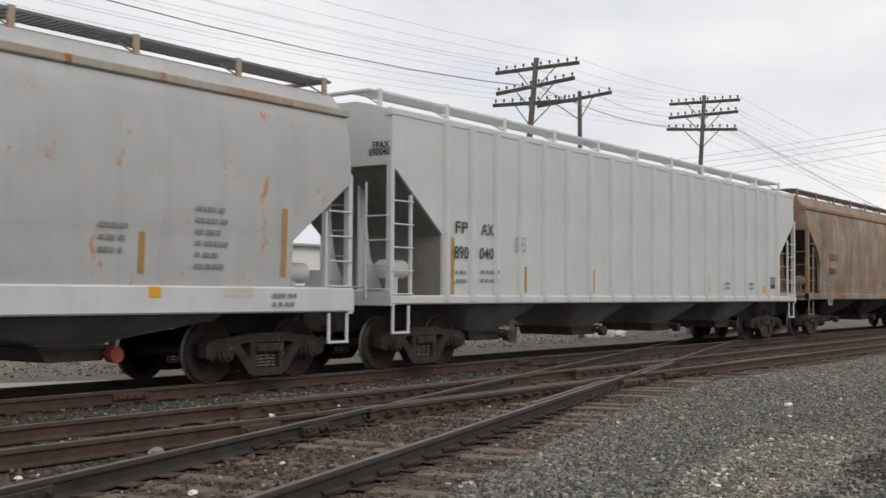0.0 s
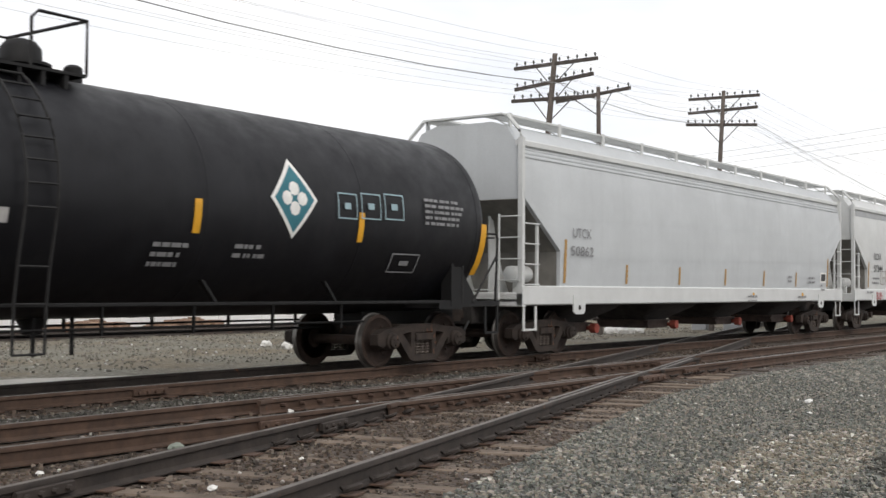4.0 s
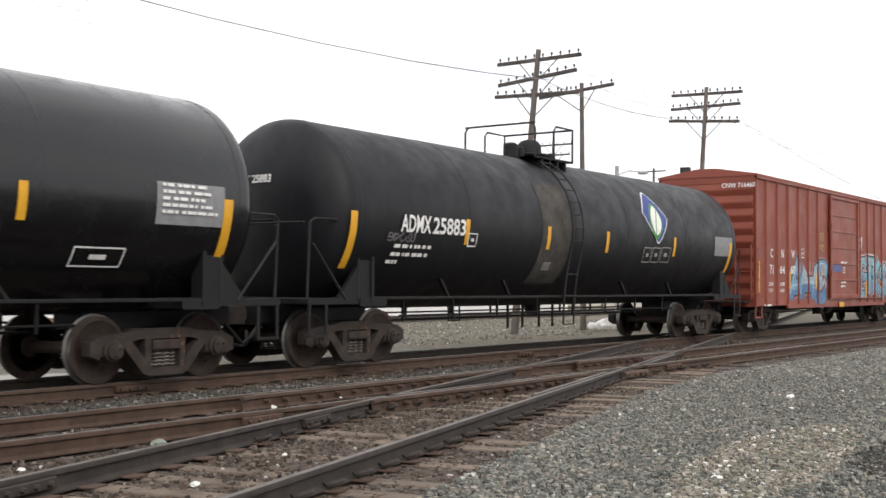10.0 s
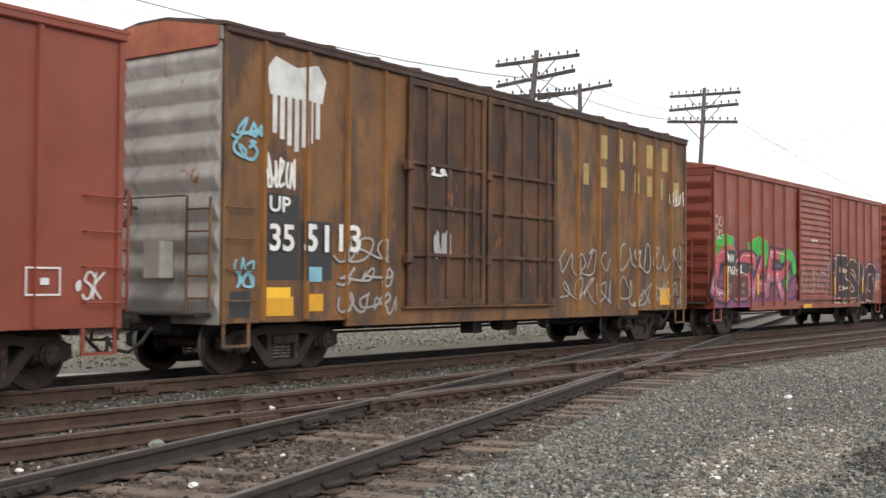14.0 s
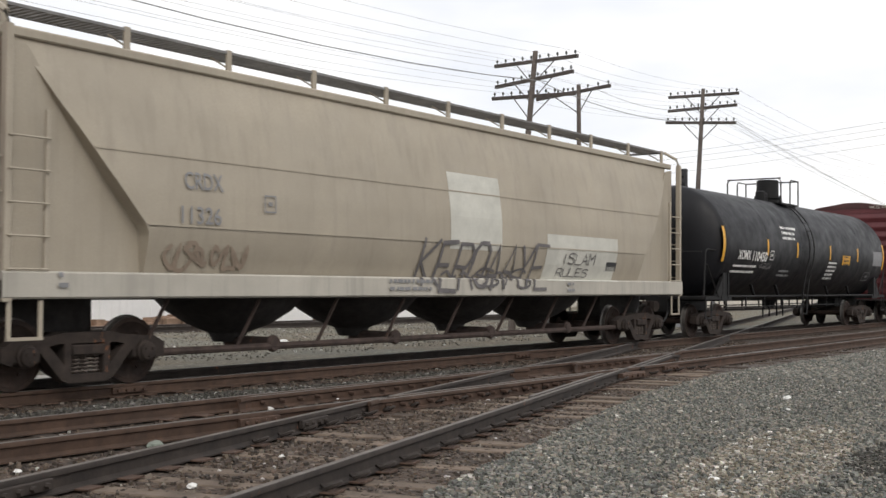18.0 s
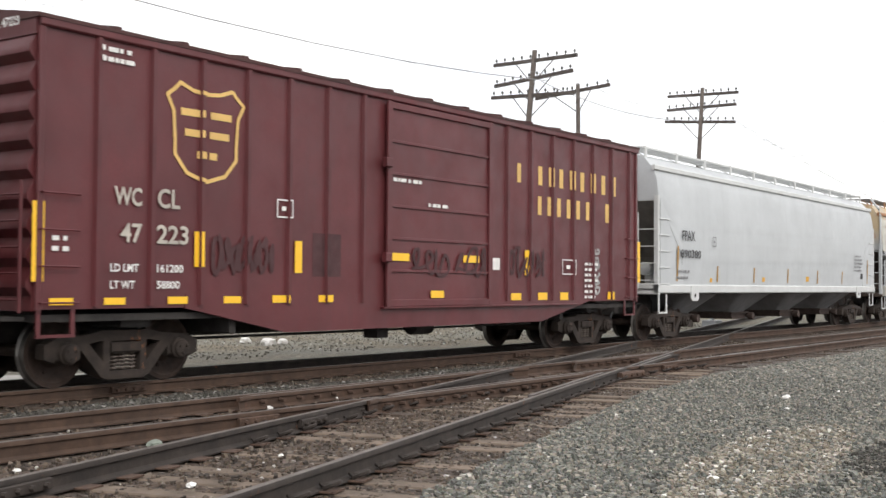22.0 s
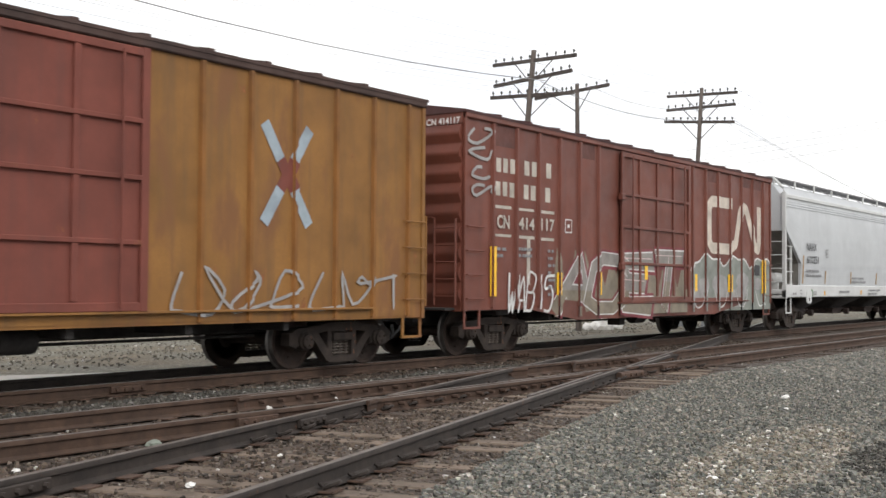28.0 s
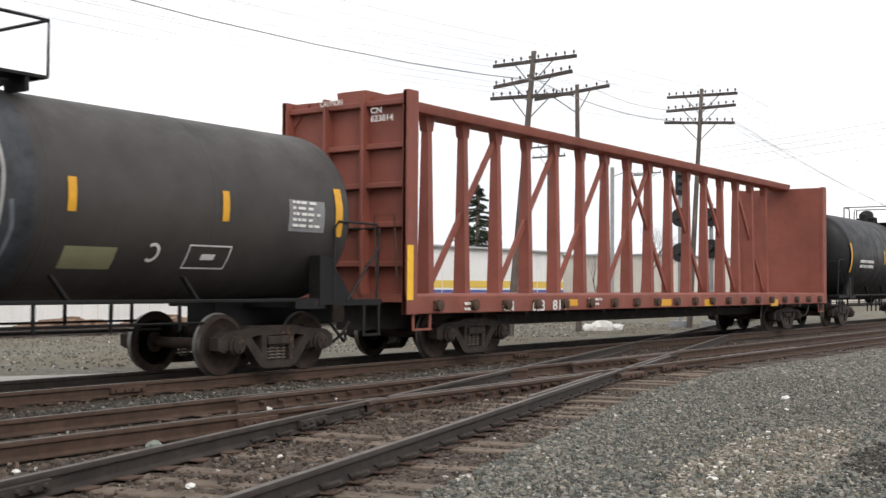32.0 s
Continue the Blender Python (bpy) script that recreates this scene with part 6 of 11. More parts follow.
def leaf_mark(c, x, z, w, h, back, front, style):
    """A diamond emblem with a pale leaf on it."""
    car, side = C[c]
    if style:
        def rhomb(k):
            corners = [(-0.52, 0.02), (-0.12, -0.40), (0.10, -0.46), (0.50, -0.06), (0.50, 0.06), (0.10, 0.42), (-0.14, 0.50), (-0.54, 0.14)]
            return smooth([(x + a * w * k, z + b * h * k) for a, b in corners], True, 3)

        def drop(k):
            return smooth([(x + w * (0.02 + (a - 0.02) * k), z + h * (b - 0.02 + 0.02) * k) for a, b in ((-0.16, -0.42), (-0.34, -0.12), (-0.26, 0.14), (0.02, 0.34), (0.24, 0.10), (0.26, -0.16), (0.08, -0.38))], True, 3)

        paint("emblem", fan(x, z, rhomb(1.06)), side, front, car, 1, "white edge of a diamond emblem")
        paint("emblem", fan(x, z, rhomb(1.0)), side, back, car, 2, "blue diamond emblem")
        paint("emblem_leaf", fan(x, z, drop(0.98)), side, EMBLEM_GREEN, car, 3, "green edge of the leaf")
        paint("emblem_leaf", fan(x, z, drop(0.78)), side, front, car, 4, "white leaf of the emblem")
        paint("emblem_vein", ribbon(smooth([(x - 0.12 * w, z - 0.46 * h), (x - 0.06 * w, z - 0.1 * h), (x + 0.10 * w, z + 0.18 * h)]), 0.04), side, EMBLEM_GREEN, car, 5, "green vein of the emblem")
    else:
        for k, mat, layer in ((1.0, front, 1), (0.84, back, 2)):
            paint("emblem", [[(x, z - 0.5 * h * k), (x + w / 2 * k, z + 0.02 * h), (x, z + 0.55 * h * k), (x - w / 2 * k, z + 0.02 * h)]], side, mat, car, layer, "leaf-shaped diamond emblem")
        for a in range(4):
            dx, dz = 0.16 * w * math.cos(a * math.pi / 2), 0.13 * h * math.sin(a * math.pi / 2)
            paint("emblem_leaf", [octagon(x + dx, z + 0.03 + dz, 0.11)], side, front, car, 3, "white lobe of the emblem")


def shield_mark(c, x, z, w, h, fill, line):
    car, side = C[c]
    half = [(0.0, 0.42), (0.18, 0.44), (0.34, 0.5), (0.42, 0.42), (0.5, 0.36), (0.42, 0.2), (0.40, -0.1), (0.40, -0.24), (0.25, -0.42), (0.0, -0.5)]
    ring = [(x + a * w, z + b * h) for a, b in half] + [(x - a * w, z + b * h) for a, b in reversed(half[1:-1])]
    if fill:
        paint("emblem", [[(x - 0.42 * w, z + 0.08 * h), (x + 0.42 * w, z + 0.08 * h), (x + 0.48 * w, z + 0.34 * h), (x + 0.34 * w, z + 0.5 * h), (x, z + 0.42 * h), (x - 0.34 * w, z + 0.5 * h), (x - 0.48 * w, z + 0.34 * h)]], side, fill, car, 1, "worn pale shield emblem")
        for k in range(7):
            u = (k - 3) * 0.115
            paint("emblem_stripe", [rect(x + (u - 0.035) * w, x + (u + 0.035) * w, z - (0.5 - 0.5 * abs(u)) * h, z + 0.08 * h)], side, fill, car, 1, "pale stripe of the shield")
    if line:
        paint("emblem", ribbon(ring + ring[:1], 0.055), side, line, car, 2, "outlined shield emblem")
        bars = [rect(x + a * w, x + b * w, z + d * h, z + (d + 0.075) * h) for a, b, d in ((-0.33, -0.05, 0.17), (0.05, 0.33, 0.17), (-0.28, -0.05, -0.04), (0.04, 0.30, -0.04), (-0.12, -0.03, -0.26), (0.04, 0.14, -0.26))]
        paint("emblem_bars", bars, side, line, car, 2, "plain bars in place of a company name")


def cross_mark(c, x, z, w, h):
    car, side = C[c]
    for s in (-1, 1):
        for a, b, mat in ((-0.5, -0.15, SPRAYS["GREYBLUE"]), (-0.15, 0.15, RED_DOOR), (0.15, 0.5, SPRAYS["GREYBLUE"])):
            paint("emblem", ribbon([(x + s * a * w, z + a * h), (x + s * b * w, z + b * h)], 0.2), side, mat, car, 2, "faded crossed bars emblem")


def worm_mark(c, x0, z0, x1, z1, material):
    """A logo as one thick bent band."""
    w, h, t = x1 - x0, z1 - z0, 0.30
    pts = [(0.44, 0.93), (0.10, 0.93), (0.05, 0.85), (0.05, 0.2), (0.10, 0.09), (0.40, 0.09), (0.52, 0.2), (0.60, 0.80), (0.66, 0.9), (0.72, 0.86), (0.90, 0.16), (0.95, 0.12), (0.97, 0.25), (0.97, 0.95)]
    return paint("emblem", ribbon([(x0 + a * w, z0 + b * h) for a, b in pts], t), C[c][1], material, C[c][0], 1, "faded white bent-band logo")


def smooth(points, closed=False, steps=5):
    """A round curve through the points."""
    n, out = len(points), []
    for i in range(n if closed else n - 1):
        p = [points[(i + k) % n] if closed else points[min(max(i + k, 0), n - 1)] for k in (-1, 0, 1, 2)]
        for j in range(steps):
            t = j / steps
            out.append(tuple(0.5 * (2 * p[1][d] + (p[2][d] - p[0][d]) * t + (2 * p[0][d] - 5 * p[1][d] + 4 * p[2][d] - p[3][d]) * t * t + (3 * p[1][d] - p[0][d] - 3 * p[2][d] + p[3][d]) * t ** 3) for d in (0, 1)))
    return out if closed else out + [points[-1]]


def sweep(points, width, ends=0.25):
    """A brush stroke that thins towards both ends."""
    n, rows = len(points), []
    for i, (x, z) in enumerate(points):
        ax, az = points[max(i - 1, 0)]
        bx, bz = points[min(i + 1, n - 1)]
        k = math.hypot(bx - ax, bz - az) or 1.0
        w = width / 2 * (ends + (1 - ends) * math.sin(math.pi * (i + 0.3) / (n - 0.4)))
        rows.append((x - (bz - az) / k * w, z + (bx - ax) / k * w, x + (bz - az) / k * w, z - (bx - ax) / k * w))
    return [[(p[0], p[1]), (q[0], q[1]), (q[2], q[3]), (p[2], p[3])] for p, q in zip(rows, rows[1:])]


def fan(x, z, ring):
    return [[(x, z), ring[i], ring[(i + 1) % len(ring)]] for i in range(len(ring))]


def sprayed(c, x0, x1, z0, z1, n, fill, line, glow, haze, seed):
    """A row of fat interlocking sprayed shapes: haze, dark outline, fill, curved cuts and shine."""
    car, side = C[c]
    r = random.Random(seed)
    n = max(n, round(n * 1.6))
    w, h = (x1 - x0) / n, z1 - z0

    def inside(p):
        return (min(max(p[0], x0 - 0.12), x1 + 0.12), min(max(p[1], z0), z1 + 0.12))

    if haze:
        blobs = []
        for k in range(n * 4):
            bx, bz, br = x0 + r.random() * (x1 - x0), z0 + h * r.uniform(0.25, 0.85), h * r.uniform(0.14, 0.28)
            ring = [inside((bx + br * 1.3 * r.uniform(0.8, 1.1) * math.cos(a * math.tau / 15), bz + br * r.uniform(0.75, 1.15) * math.sin(a * math.tau / 15))) for a in range(15)]
            blobs += fan(bx, bz, ring)
        paint("spray_haze", blobs, side, haze, car, 0, "cloud of sprayed paint")
    order = list(range(n))
    r.shuffle(order)
    for rank, i in enumerate(order):
        cx, cz = x0 + w * (i + 0.5), z0 + h * r.uniform(0.44, 0.54)
        lean, tall = r.uniform(-0.1, 0.3) * w, r.uniform(0.40, 0.52) * h
        control = []
        for k in range(11):
            a = (k + r.uniform(-0.25, 0.25)) * math.tau / 11
            ca, sa = math.cos(a), math.sin(a)
            q = (abs(ca) ** 3.5 + abs(sa) ** 3.5) ** (-1 / 3.5) * r.choice((0.62, 0.9, 1.0, 1.15))
            control.append((cx + ca * q * w * 0.78 + lean * sa * q, cz + sa * q * tall))
        ring = [inside(p) for p in smooth(control, True, 4)]
        lift = 1 + 2 * (rank % 3)
        edge = min(0.10, 0.12 * h + 0.01)
        if line and fill:
            paint("spray_outline", fan(cx, cz, ring), side, line, car, lift, "sprayed dark outline")
            inner = [(cx + (p[0] - cx) * max(0.5, 1 - edge / max(0.05, math.hypot(p[0] - cx, p[1] - cz))), cz + (p[1] - cz) * max(0.5, 1 - edge / max(0.05, math.hypot(p[0] - cx, p[1] - cz)))) for p in ring]
            paint("spray_fill", fan(cx, cz, inner), side, fill, car, lift + 1, "sprayed shape")
        elif line:
            paint("spray_outline", ribbon(ring + ring[:1], 0.045), side, line, car, lift, "sprayed outline")
        elif fill:
            paint("spray_fill", fan(cx, cz, ring), side, fill, car, lift, "sprayed shape")
        if line:
            cuts = []
            for k in range(3 if w > 0.5 else 2):
                p = (cx + r.uniform(-0.34, 0.34) * w, cz + r.uniform(0.1, 0.75) * tall)
                d = r.choice((-1, 1))
                pts = [p, (p[0] + d * 0.16 * w, p[1] - 0.28 * tall), (p[0] + r.uniform(-0.1, 0.1) * w, p[1] - 0.6 * tall), (p[0] - d * 0.2 * w, p[1] - r.uniform(0.7, 1.1) * tall)]
                cuts += sweep([inside(v) for v in smooth(pts)], r.uniform(0.07, 0.15) * min(w, h) if fill else 0.05)
            paint("spray_cut", cuts, side, line, car, lift + 2 if rank % 3 == 2 else 7, "curved dark cuts in the sprayed shape")
        if glow:
            k0 = r.randrange(len(ring))
            arc = [ring[(k0 + k) % len(ring)] for k in range(len(ring) // 3)]
            arc = [(cx + (p[0] - cx) * 0.80, cz + (p[1] - cz) * 0.82) for p in arc]
            bits = sweep(arc, 0.16 * min(w, h))
            q = (cx + r.uniform(-0.25, 0.25) * w, cz + r.uniform(-0.5, 0.1) * tall)
            bits += sweep(smooth([q, (q[0] + 0.12 * w, q[1] + 0.2 * tall), (q[0] + 0.05 * w, q[1] + 0.5 * tall)]), 0.2 * min(w, h))
            paint("spray_shine", bits, side, glow, car, 8, "pale sprayed highlights")


def rust_bloom(c, x, z, w, h, n, seed):
    """An oval of rust, thick in the middle and loose at its edge."""
    car, side = C[c]
    material = bloom_material("rust_bloom", (0.36, 0.125, 0.038) if n > 100 else (0.34, 0.16, 0.06), x, z, w, h, seed)
    xs, zs = np.linspace(max(0.15, x - w), min(19.9, x + w), 5), np.linspace(z - h, min(4.17, z + h), 7)
    paint("rust_patch", [[(x0, z0), (x1, z0), (x1, z1), (x0, z1)] for x0, x1 in zip(xs, xs[1:]) for z0, z1 in zip(zs, zs[1:])], side, material, car, 0, "bloom of orange rust through the paint")


def mural(c, x0, x1, z0, z1, fill, shade, line, seed):
    """A painted-over field with a cloudy upper edge and a pale outline along it."""
    car, side = C[c]
    r = random.Random(seed)
    xs = np.linspace(x0, x1, 40)
    tops, level = [], r.uniform(0, 6)
    for x in xs:
        u = (x - x0) / (x1 - x0)
        tops.append((float(x), z0 + (z1 - z0) * (0.80 + 0.17 * abs(math.sin(u * 9.5 + level)) - 0.35 * max(0, 0.06 - u) / 0.06 + 0.04 * math.sin(u * 41))))
    paint("spray_fill", [[(a[0], z0), (b[0], z0), b, a] for a, b in zip(tops, tops[1:])], side, fill, car, 1, "grey sprayed field")
    blobs = []
    for k in range(9):
        bx, bz, br = r.uniform(x0 + 0.4, x1 - 0.4), r.uniform(z0 + 0.25, z0 + (z1 - z0) * 0.6), r.uniform(0.2, 0.42)
        blobs += fan(bx, bz, [(min(max(bx + br * 1.5 * math.cos(a * math.tau / 14), x0), x1), max(z0, bz + br * 0.7 * math.sin(a * math.tau / 14))) for a in range(14)])
    paint("spray_haze", blobs, side, shade, car, 2, "paler clouds of sprayed paint")
    paint("spray_outline", ribbon(tops, 0.05), side, line, car, 3, "white edge of the sprayed field")
    for k in range(4):
        px = x0 + (x1 - x0) * (k + 0.5) / 4
        paint("spray_shine", sweep(smooth([(px - 0.5, z0 + 0.55), (px - 0.2, z0 + 0.12), (px + 0.25, z0 + 0.22), (px + 0.45, z0 + 0.7)]), 0.045), side, line, car, 3, "white sprayed curve")


def backing(c, x0, x1, z0, z1, material, layer, seed, grow=0.0, rough=0.16):
    """The sprayed ground of a piece: a closed field with a jagged upper edge and a ragged foot."""
    r = random.Random(seed)
    n = max(4, int((x1 - x0) / 0.17))
    xs = [x0 - grow + (x1 - x0 + 2 * grow) * k / n for k in range(n + 1)]
    lean = [z1 + grow - (z1 - z0) * rough * (r.random() + (0.9 if k in (0, n) else 0.0)) for k in range(n + 1)]
    foot = [z0 - grow * 0.5 + 0.09 * r.random() for k in range(n + 1)]
    polys = [[(xs[k], foot[k]), (xs[k + 1], foot[k + 1]), (xs[k + 1], lean[k + 1]), (xs[k], lean[k])] for k in range(n)]
    return paint("sprayed_ground", polys, C[c][1], material, C[c][0], layer, "sprayed ground colour of a graffiti piece")


def scrawl(c, x0, x1, z0, z1, n, material, width, seed):
    """A loose looping scribble of n strokes, in rows where the field is tall."""
    car, side = C[c]
    r = random.Random(seed)
    rows = max(1, round((z1 - z0) / ((x1 - x0) / n) / 2.6)) if n > 3 else 1
    h = (z1 - z0) / rows
    for row in range(rows):
        base, x, turn = z0 + h * row, x0, r.uniform(0, 6)
        w = (x1 - x0) / max(1, n // rows)
        pts = []
        while x < x1 - 0.3 * w:
            size, skew = r.uniform(0.6, 1.0), r.uniform(0.1, 0.4)
            for k in range(6):
                a = turn + k * r.uniform(0.9, 1.5)
                u, v = 0.5 + 0.5 * math.cos(a) * size, 0.5 + 0.48 * math.sin(a * r.uniform(0.9, 1.1)) * size
                pts.append((min(x1, x + w * (0.85 * u + skew * (v - 0.5) + 0.06 * k)), base + h * min(0.95, max(0.02, v))))
            x += w * r.uniform(0.75, 1.05)
            turn += r.uniform(1.0, 2.5)
            if len(pts) > 12:
                paint("scrawl", band(smooth(pts, False, 3), width), side, material, car, 7, "loose sprayed scribble")
                pts = []
        if len(pts) > 2:
            paint("scrawl", band(smooth(pts, False, 3), width), side, material, car, 7, "loose sprayed scribble")


GLYPHS = {  # brush paths of capital letters on a grid 4 wide and 6 high
    "A": "00 26 40|12 32", "B": "00 06 36 45 33 03|33 42 30 00", "C": "45 36 16 05 01 10 30 41", "D": "00 06 26 45 41 20 00", "E": "46 06 00 40|03 33", "F": "46 06 00|03 33",
    "G": "45 36 16 05 01 10 30 41 43 23", "H": "00 06|40 46|03 43", "I": "20 26", "J": "36 31 20 10 01", "K": "00 06|46 03 40", "L": "06 00 40", "M": "00 06 23 46 40", "N": "00 06 40 46",
    "O": "16 05 01 10 30 41 45 36 16", "P": "00 06 36 45 44 33 03", "R": "00 06 36 45 44 33 03|23 40", "S": "45 36 16 05 04 33 42 41 30 10 01", "T": "06 46|26 20", "U": "06 01 10 30 41 46",
    "V": "06 20 46", "W": "06 10 23 30 46", "X": "06 40|00 46", "Y": "06 23 46|23 20", "Z": "06 46 00 40", "n": "00 06|04 26 45 40", "0": "16 05 01 10 30 41 45 36 16", "1": "14 26 20",
    "4": "30 36 02 42", "3": "05 16 36 45 33 42 30 10 01", "2": "05 16 36 45 44 00 40", "5": "46 06 04 34 42 30 00", "8": "23 04 16 36 44 02 10 30 42 23", "-": "03 43", "~": "04 15 24 33 44", "@": "23 34 14 12 31 43 35 15 03 10 40", "*": "33 24 13 22 33|14 32"}


def brush_paths(sign, x0, x1, z0, z1, lean, r, round_it):
    """The strokes of one sign in its own box, bent a little by hand."""
    out = []
    for stroke in GLYPHS[sign].split("|"):
        pts = []
        for q in stroke.split():
            u, v = int(q[0]) / 4 + r.uniform(-0.05, 0.05), int(q[1]) / 6 + r.uniform(-0.03, 0.03)
            pts.append((x0 + (x1 - x0) * u + lean * (v - 0.5), z0 + (z1 - z0) * v))
        out.append(smooth(pts, False, 4) if round_it else pts)
    return out


def band(points, width, flare=0.0):
    """A mitred stroke of one width; flare widens and slants its two ends."""
    n, rows = len(points), []
    for i, (x, z) in enumerate(points):
        ways = [(b[0] - a[0], b[1] - a[1]) for a, b in zip(points[max(i - 1, 0):i + 1], points[max(i - 1, 0) + 1:i + 2])]
        ways = [(u / math.hypot(u, v), v / math.hypot(u, v)) for u, v in ways if math.hypot(u, v) > 1e-6]
        u, v = sum(q[0] for q in ways), sum(q[1] for q in ways)
        k = math.hypot(u, v) or 1.0
        u, v = u / k, v / k
        w = width / 2 / max(0.62, u * ways[0][0] + v * ways[0][1])
        push = 0.0
        if i in (0, n - 1):
            w, push = w * (1 + flare), width * flare * (0.9 if i else -0.9)
        rows.append(((x - v * w + u * push, z + u * w + v * push), (x + v * w - u * push * 0.3, z - u * w - v * push * 0.3)))
    return [[a[0], b[0], b[1], a[1]] for a, b in zip(rows, rows[1:])]


def tag(c, text, x0, x1, z0, z1, width, material, seed, round_it=True, layer=7):
    """A quick tag in thin strokes, each a painted line of its own."""
    car, side = C[c]
    r = random.Random(seed)
    w = (x1 - x0) / len(text)
    for i, sign in enumerate(text):
        if sign != " ":
            a, lift = x0 + w * (i + 0.08), r.uniform(-0.10, 0.10) * (z1 - z0)
            for path in brush_paths(sign, a, a + w * 0.88, z0 + max(0, lift), z1 + min(0, lift), 0.16 * (z1 - z0), r, round_it):
                paint("sprayed_stroke", band(path, width * r.uniform(0.8, 1.15)), side, material, car, layer, "thin sprayed stroke")


def throw_up(c, text, x0, x1, z0, z1, fill, line, glow=None, drop=None, thick=0.3, edge=0.055, lean=0.1, seed=1, round_it=False, squeeze=1.2, dots=None, second=None, rim=None, low_fill=None):
    """Crowded letters with flared feet: haze, drop shade, rim, outline, fill in two tones and a shine along each stroke."""
    car, side = C[c]
    r = random.Random(seed)
    w = (x1 - x0) / len(text)
    for i, sign in enumerate(text):
        mid, t = x0 + w * (i + 0.5), thick * w * r.uniform(0.85, 1.1)
        half = w * squeeze * r.uniform(0.92, 1.08) / 2 - t / 2
        low, high = z0 + t / 2 + edge + r.uniform(0, 0.06) * (z1 - z0), z1 - t / 2 - edge - r.uniform(0, 0.16) * (z1 - z0)
        paths = brush_paths(sign, mid - half, mid + half, low, high, (lean + r.uniform(-0.08, 0.08)) * (z1 - z0), r, round_it)
        lift, flare = 1 + 2 * (i % 2), 0.0 if round_it else 0.28
        for p in paths:
            if drop:
                paint("spray_shade", band([(x + 0.11, max(z - 0.08, z0 + t / 2)) for x, z in p], t + 2 * edge, flare), side, drop, car, 0, "sprayed drop shade")
            if rim:
                paint("spray_rim", band(p, t + 2 * edge + 0.10, flare), side, rim, car, 0.4, "pale sprayed rim")
        for p in paths:
            paint("spray_outline", band(p, t + 2 * edge, flare), side, line, car, lift, "sprayed outline of a letter")
        cut = z0 + (z1 - z0) * r.uniform(0.34, 0.5)
        for p in paths:
            pieces = band(p, t, flare)
            paint("spray_fill", pieces, side, second if second and i % 2 else fill, car, lift + 1, "sprayed letter")
            if low_fill:
                lower = [q for q in (clip(piece, 1, -9.0, cut) for piece in pieces) if q]
                if lower:
                    paint("spray_fill", lower, side, low_fill, car, lift + 1.4, "darker foot of a sprayed letter")
            if glow:
                arc = p[:max(3, len(p) * 2 // 3)]
                paint("spray_shine", sweep([(x - 0.30 * t, z + 0.20 * t) for x, z in arc], max(0.03, 0.13 * t)), side, glow, car, 8, "pale sprayed highlight")
        if dots:
            for k in range(3):
                x, z = r.choice(r.choice(paths))
                for dx, dz in ((0, 0), (0.09, 0.05), (0.05, -0.08)):
                    paint("spray_dot", [octagon(x + dx, z + dz, r.uniform(0.03, 0.05))], side, dots, car, 8, "sprayed dot")


def flames(c, x0, x1, z0, z1, n, material, seed):
    """A haze of sprayed tongues that stand up behind the letters."""
    car, side = C[c]
    r = random.Random(seed)
    w = (x1 - x0) / n
    for k in range(n):
        x, h = x0 + w * (k + r.uniform(0.2, 0.8)), r.uniform(0.6, 1.0) * (z1 - z0)
        top = (min(x1, x + r.uniform(-0.2, 0.3) * w), z0 + h)
        left, right = max(x0, x - 0.75 * w), min(x1, x + 0.75 * w)
        paint("spray_haze", [[(left, z0), (right, z0), (min(right, x + 0.3 * w), z0 + 0.55 * h), top, (max(left, x - 0.3 * w), z0 + 0.5 * h)]], side, material, car, -1 + 0.3 * (k % 2), "tongue of sprayed paint")


class EndFace:
    """The face of a car's leading end; for tanks the curve of the head."""

    def __init__(self, x, tank=None):
        self.x, self.tank = x, tank

    def lay(self, mesh, poly, lift):
        pts = []
        for u, z in poly:
            x = self.x
            if self.tank:
                radius, zc, head = self.tank
                x = -0.05 - head * math.sqrt(max(0.0, 1 - min(1.0, (u * u + (z - zc) ** 2) / radius ** 2)))
            pts.append((x - lift, -u, z))
        mesh.add(pts, [tuple(range(len(pts)))])


TANK_HEADS = {4: (1.57, 2.59, 0.62), 7: (1.57, 2.59, 0.62), 8: (1.57, 2.59, 0.62), 9: (1.57, 2.59, 0.62), 16: (1.58, 2.66, 0.62), 25: (1.40, 2.50, 0.62), 27: (1.57, 2.59, 0.62)}


def end_letter(c, text, u0, u1, z, height, material):
    polys = word(text, 0.0, 0.0, height, 1.0, 0.02)
    xs = [p[0] for poly in polys for p in poly]
    k = (u1 - u0) / (max(xs) - min(xs))
    low = min(xs)
    face = EndFace(-0.095 if C[c][0].name.startswith("boxcar") else (0.0 if c == 26 else 0.08), TANK_HEADS.get(c))
    return paint("end_lettering", [[(u0 + (p[0] - low) * k, z + p[1]) for p in poly] for poly in polys], face, material, C[c][0], 3, "painted letters " + text)


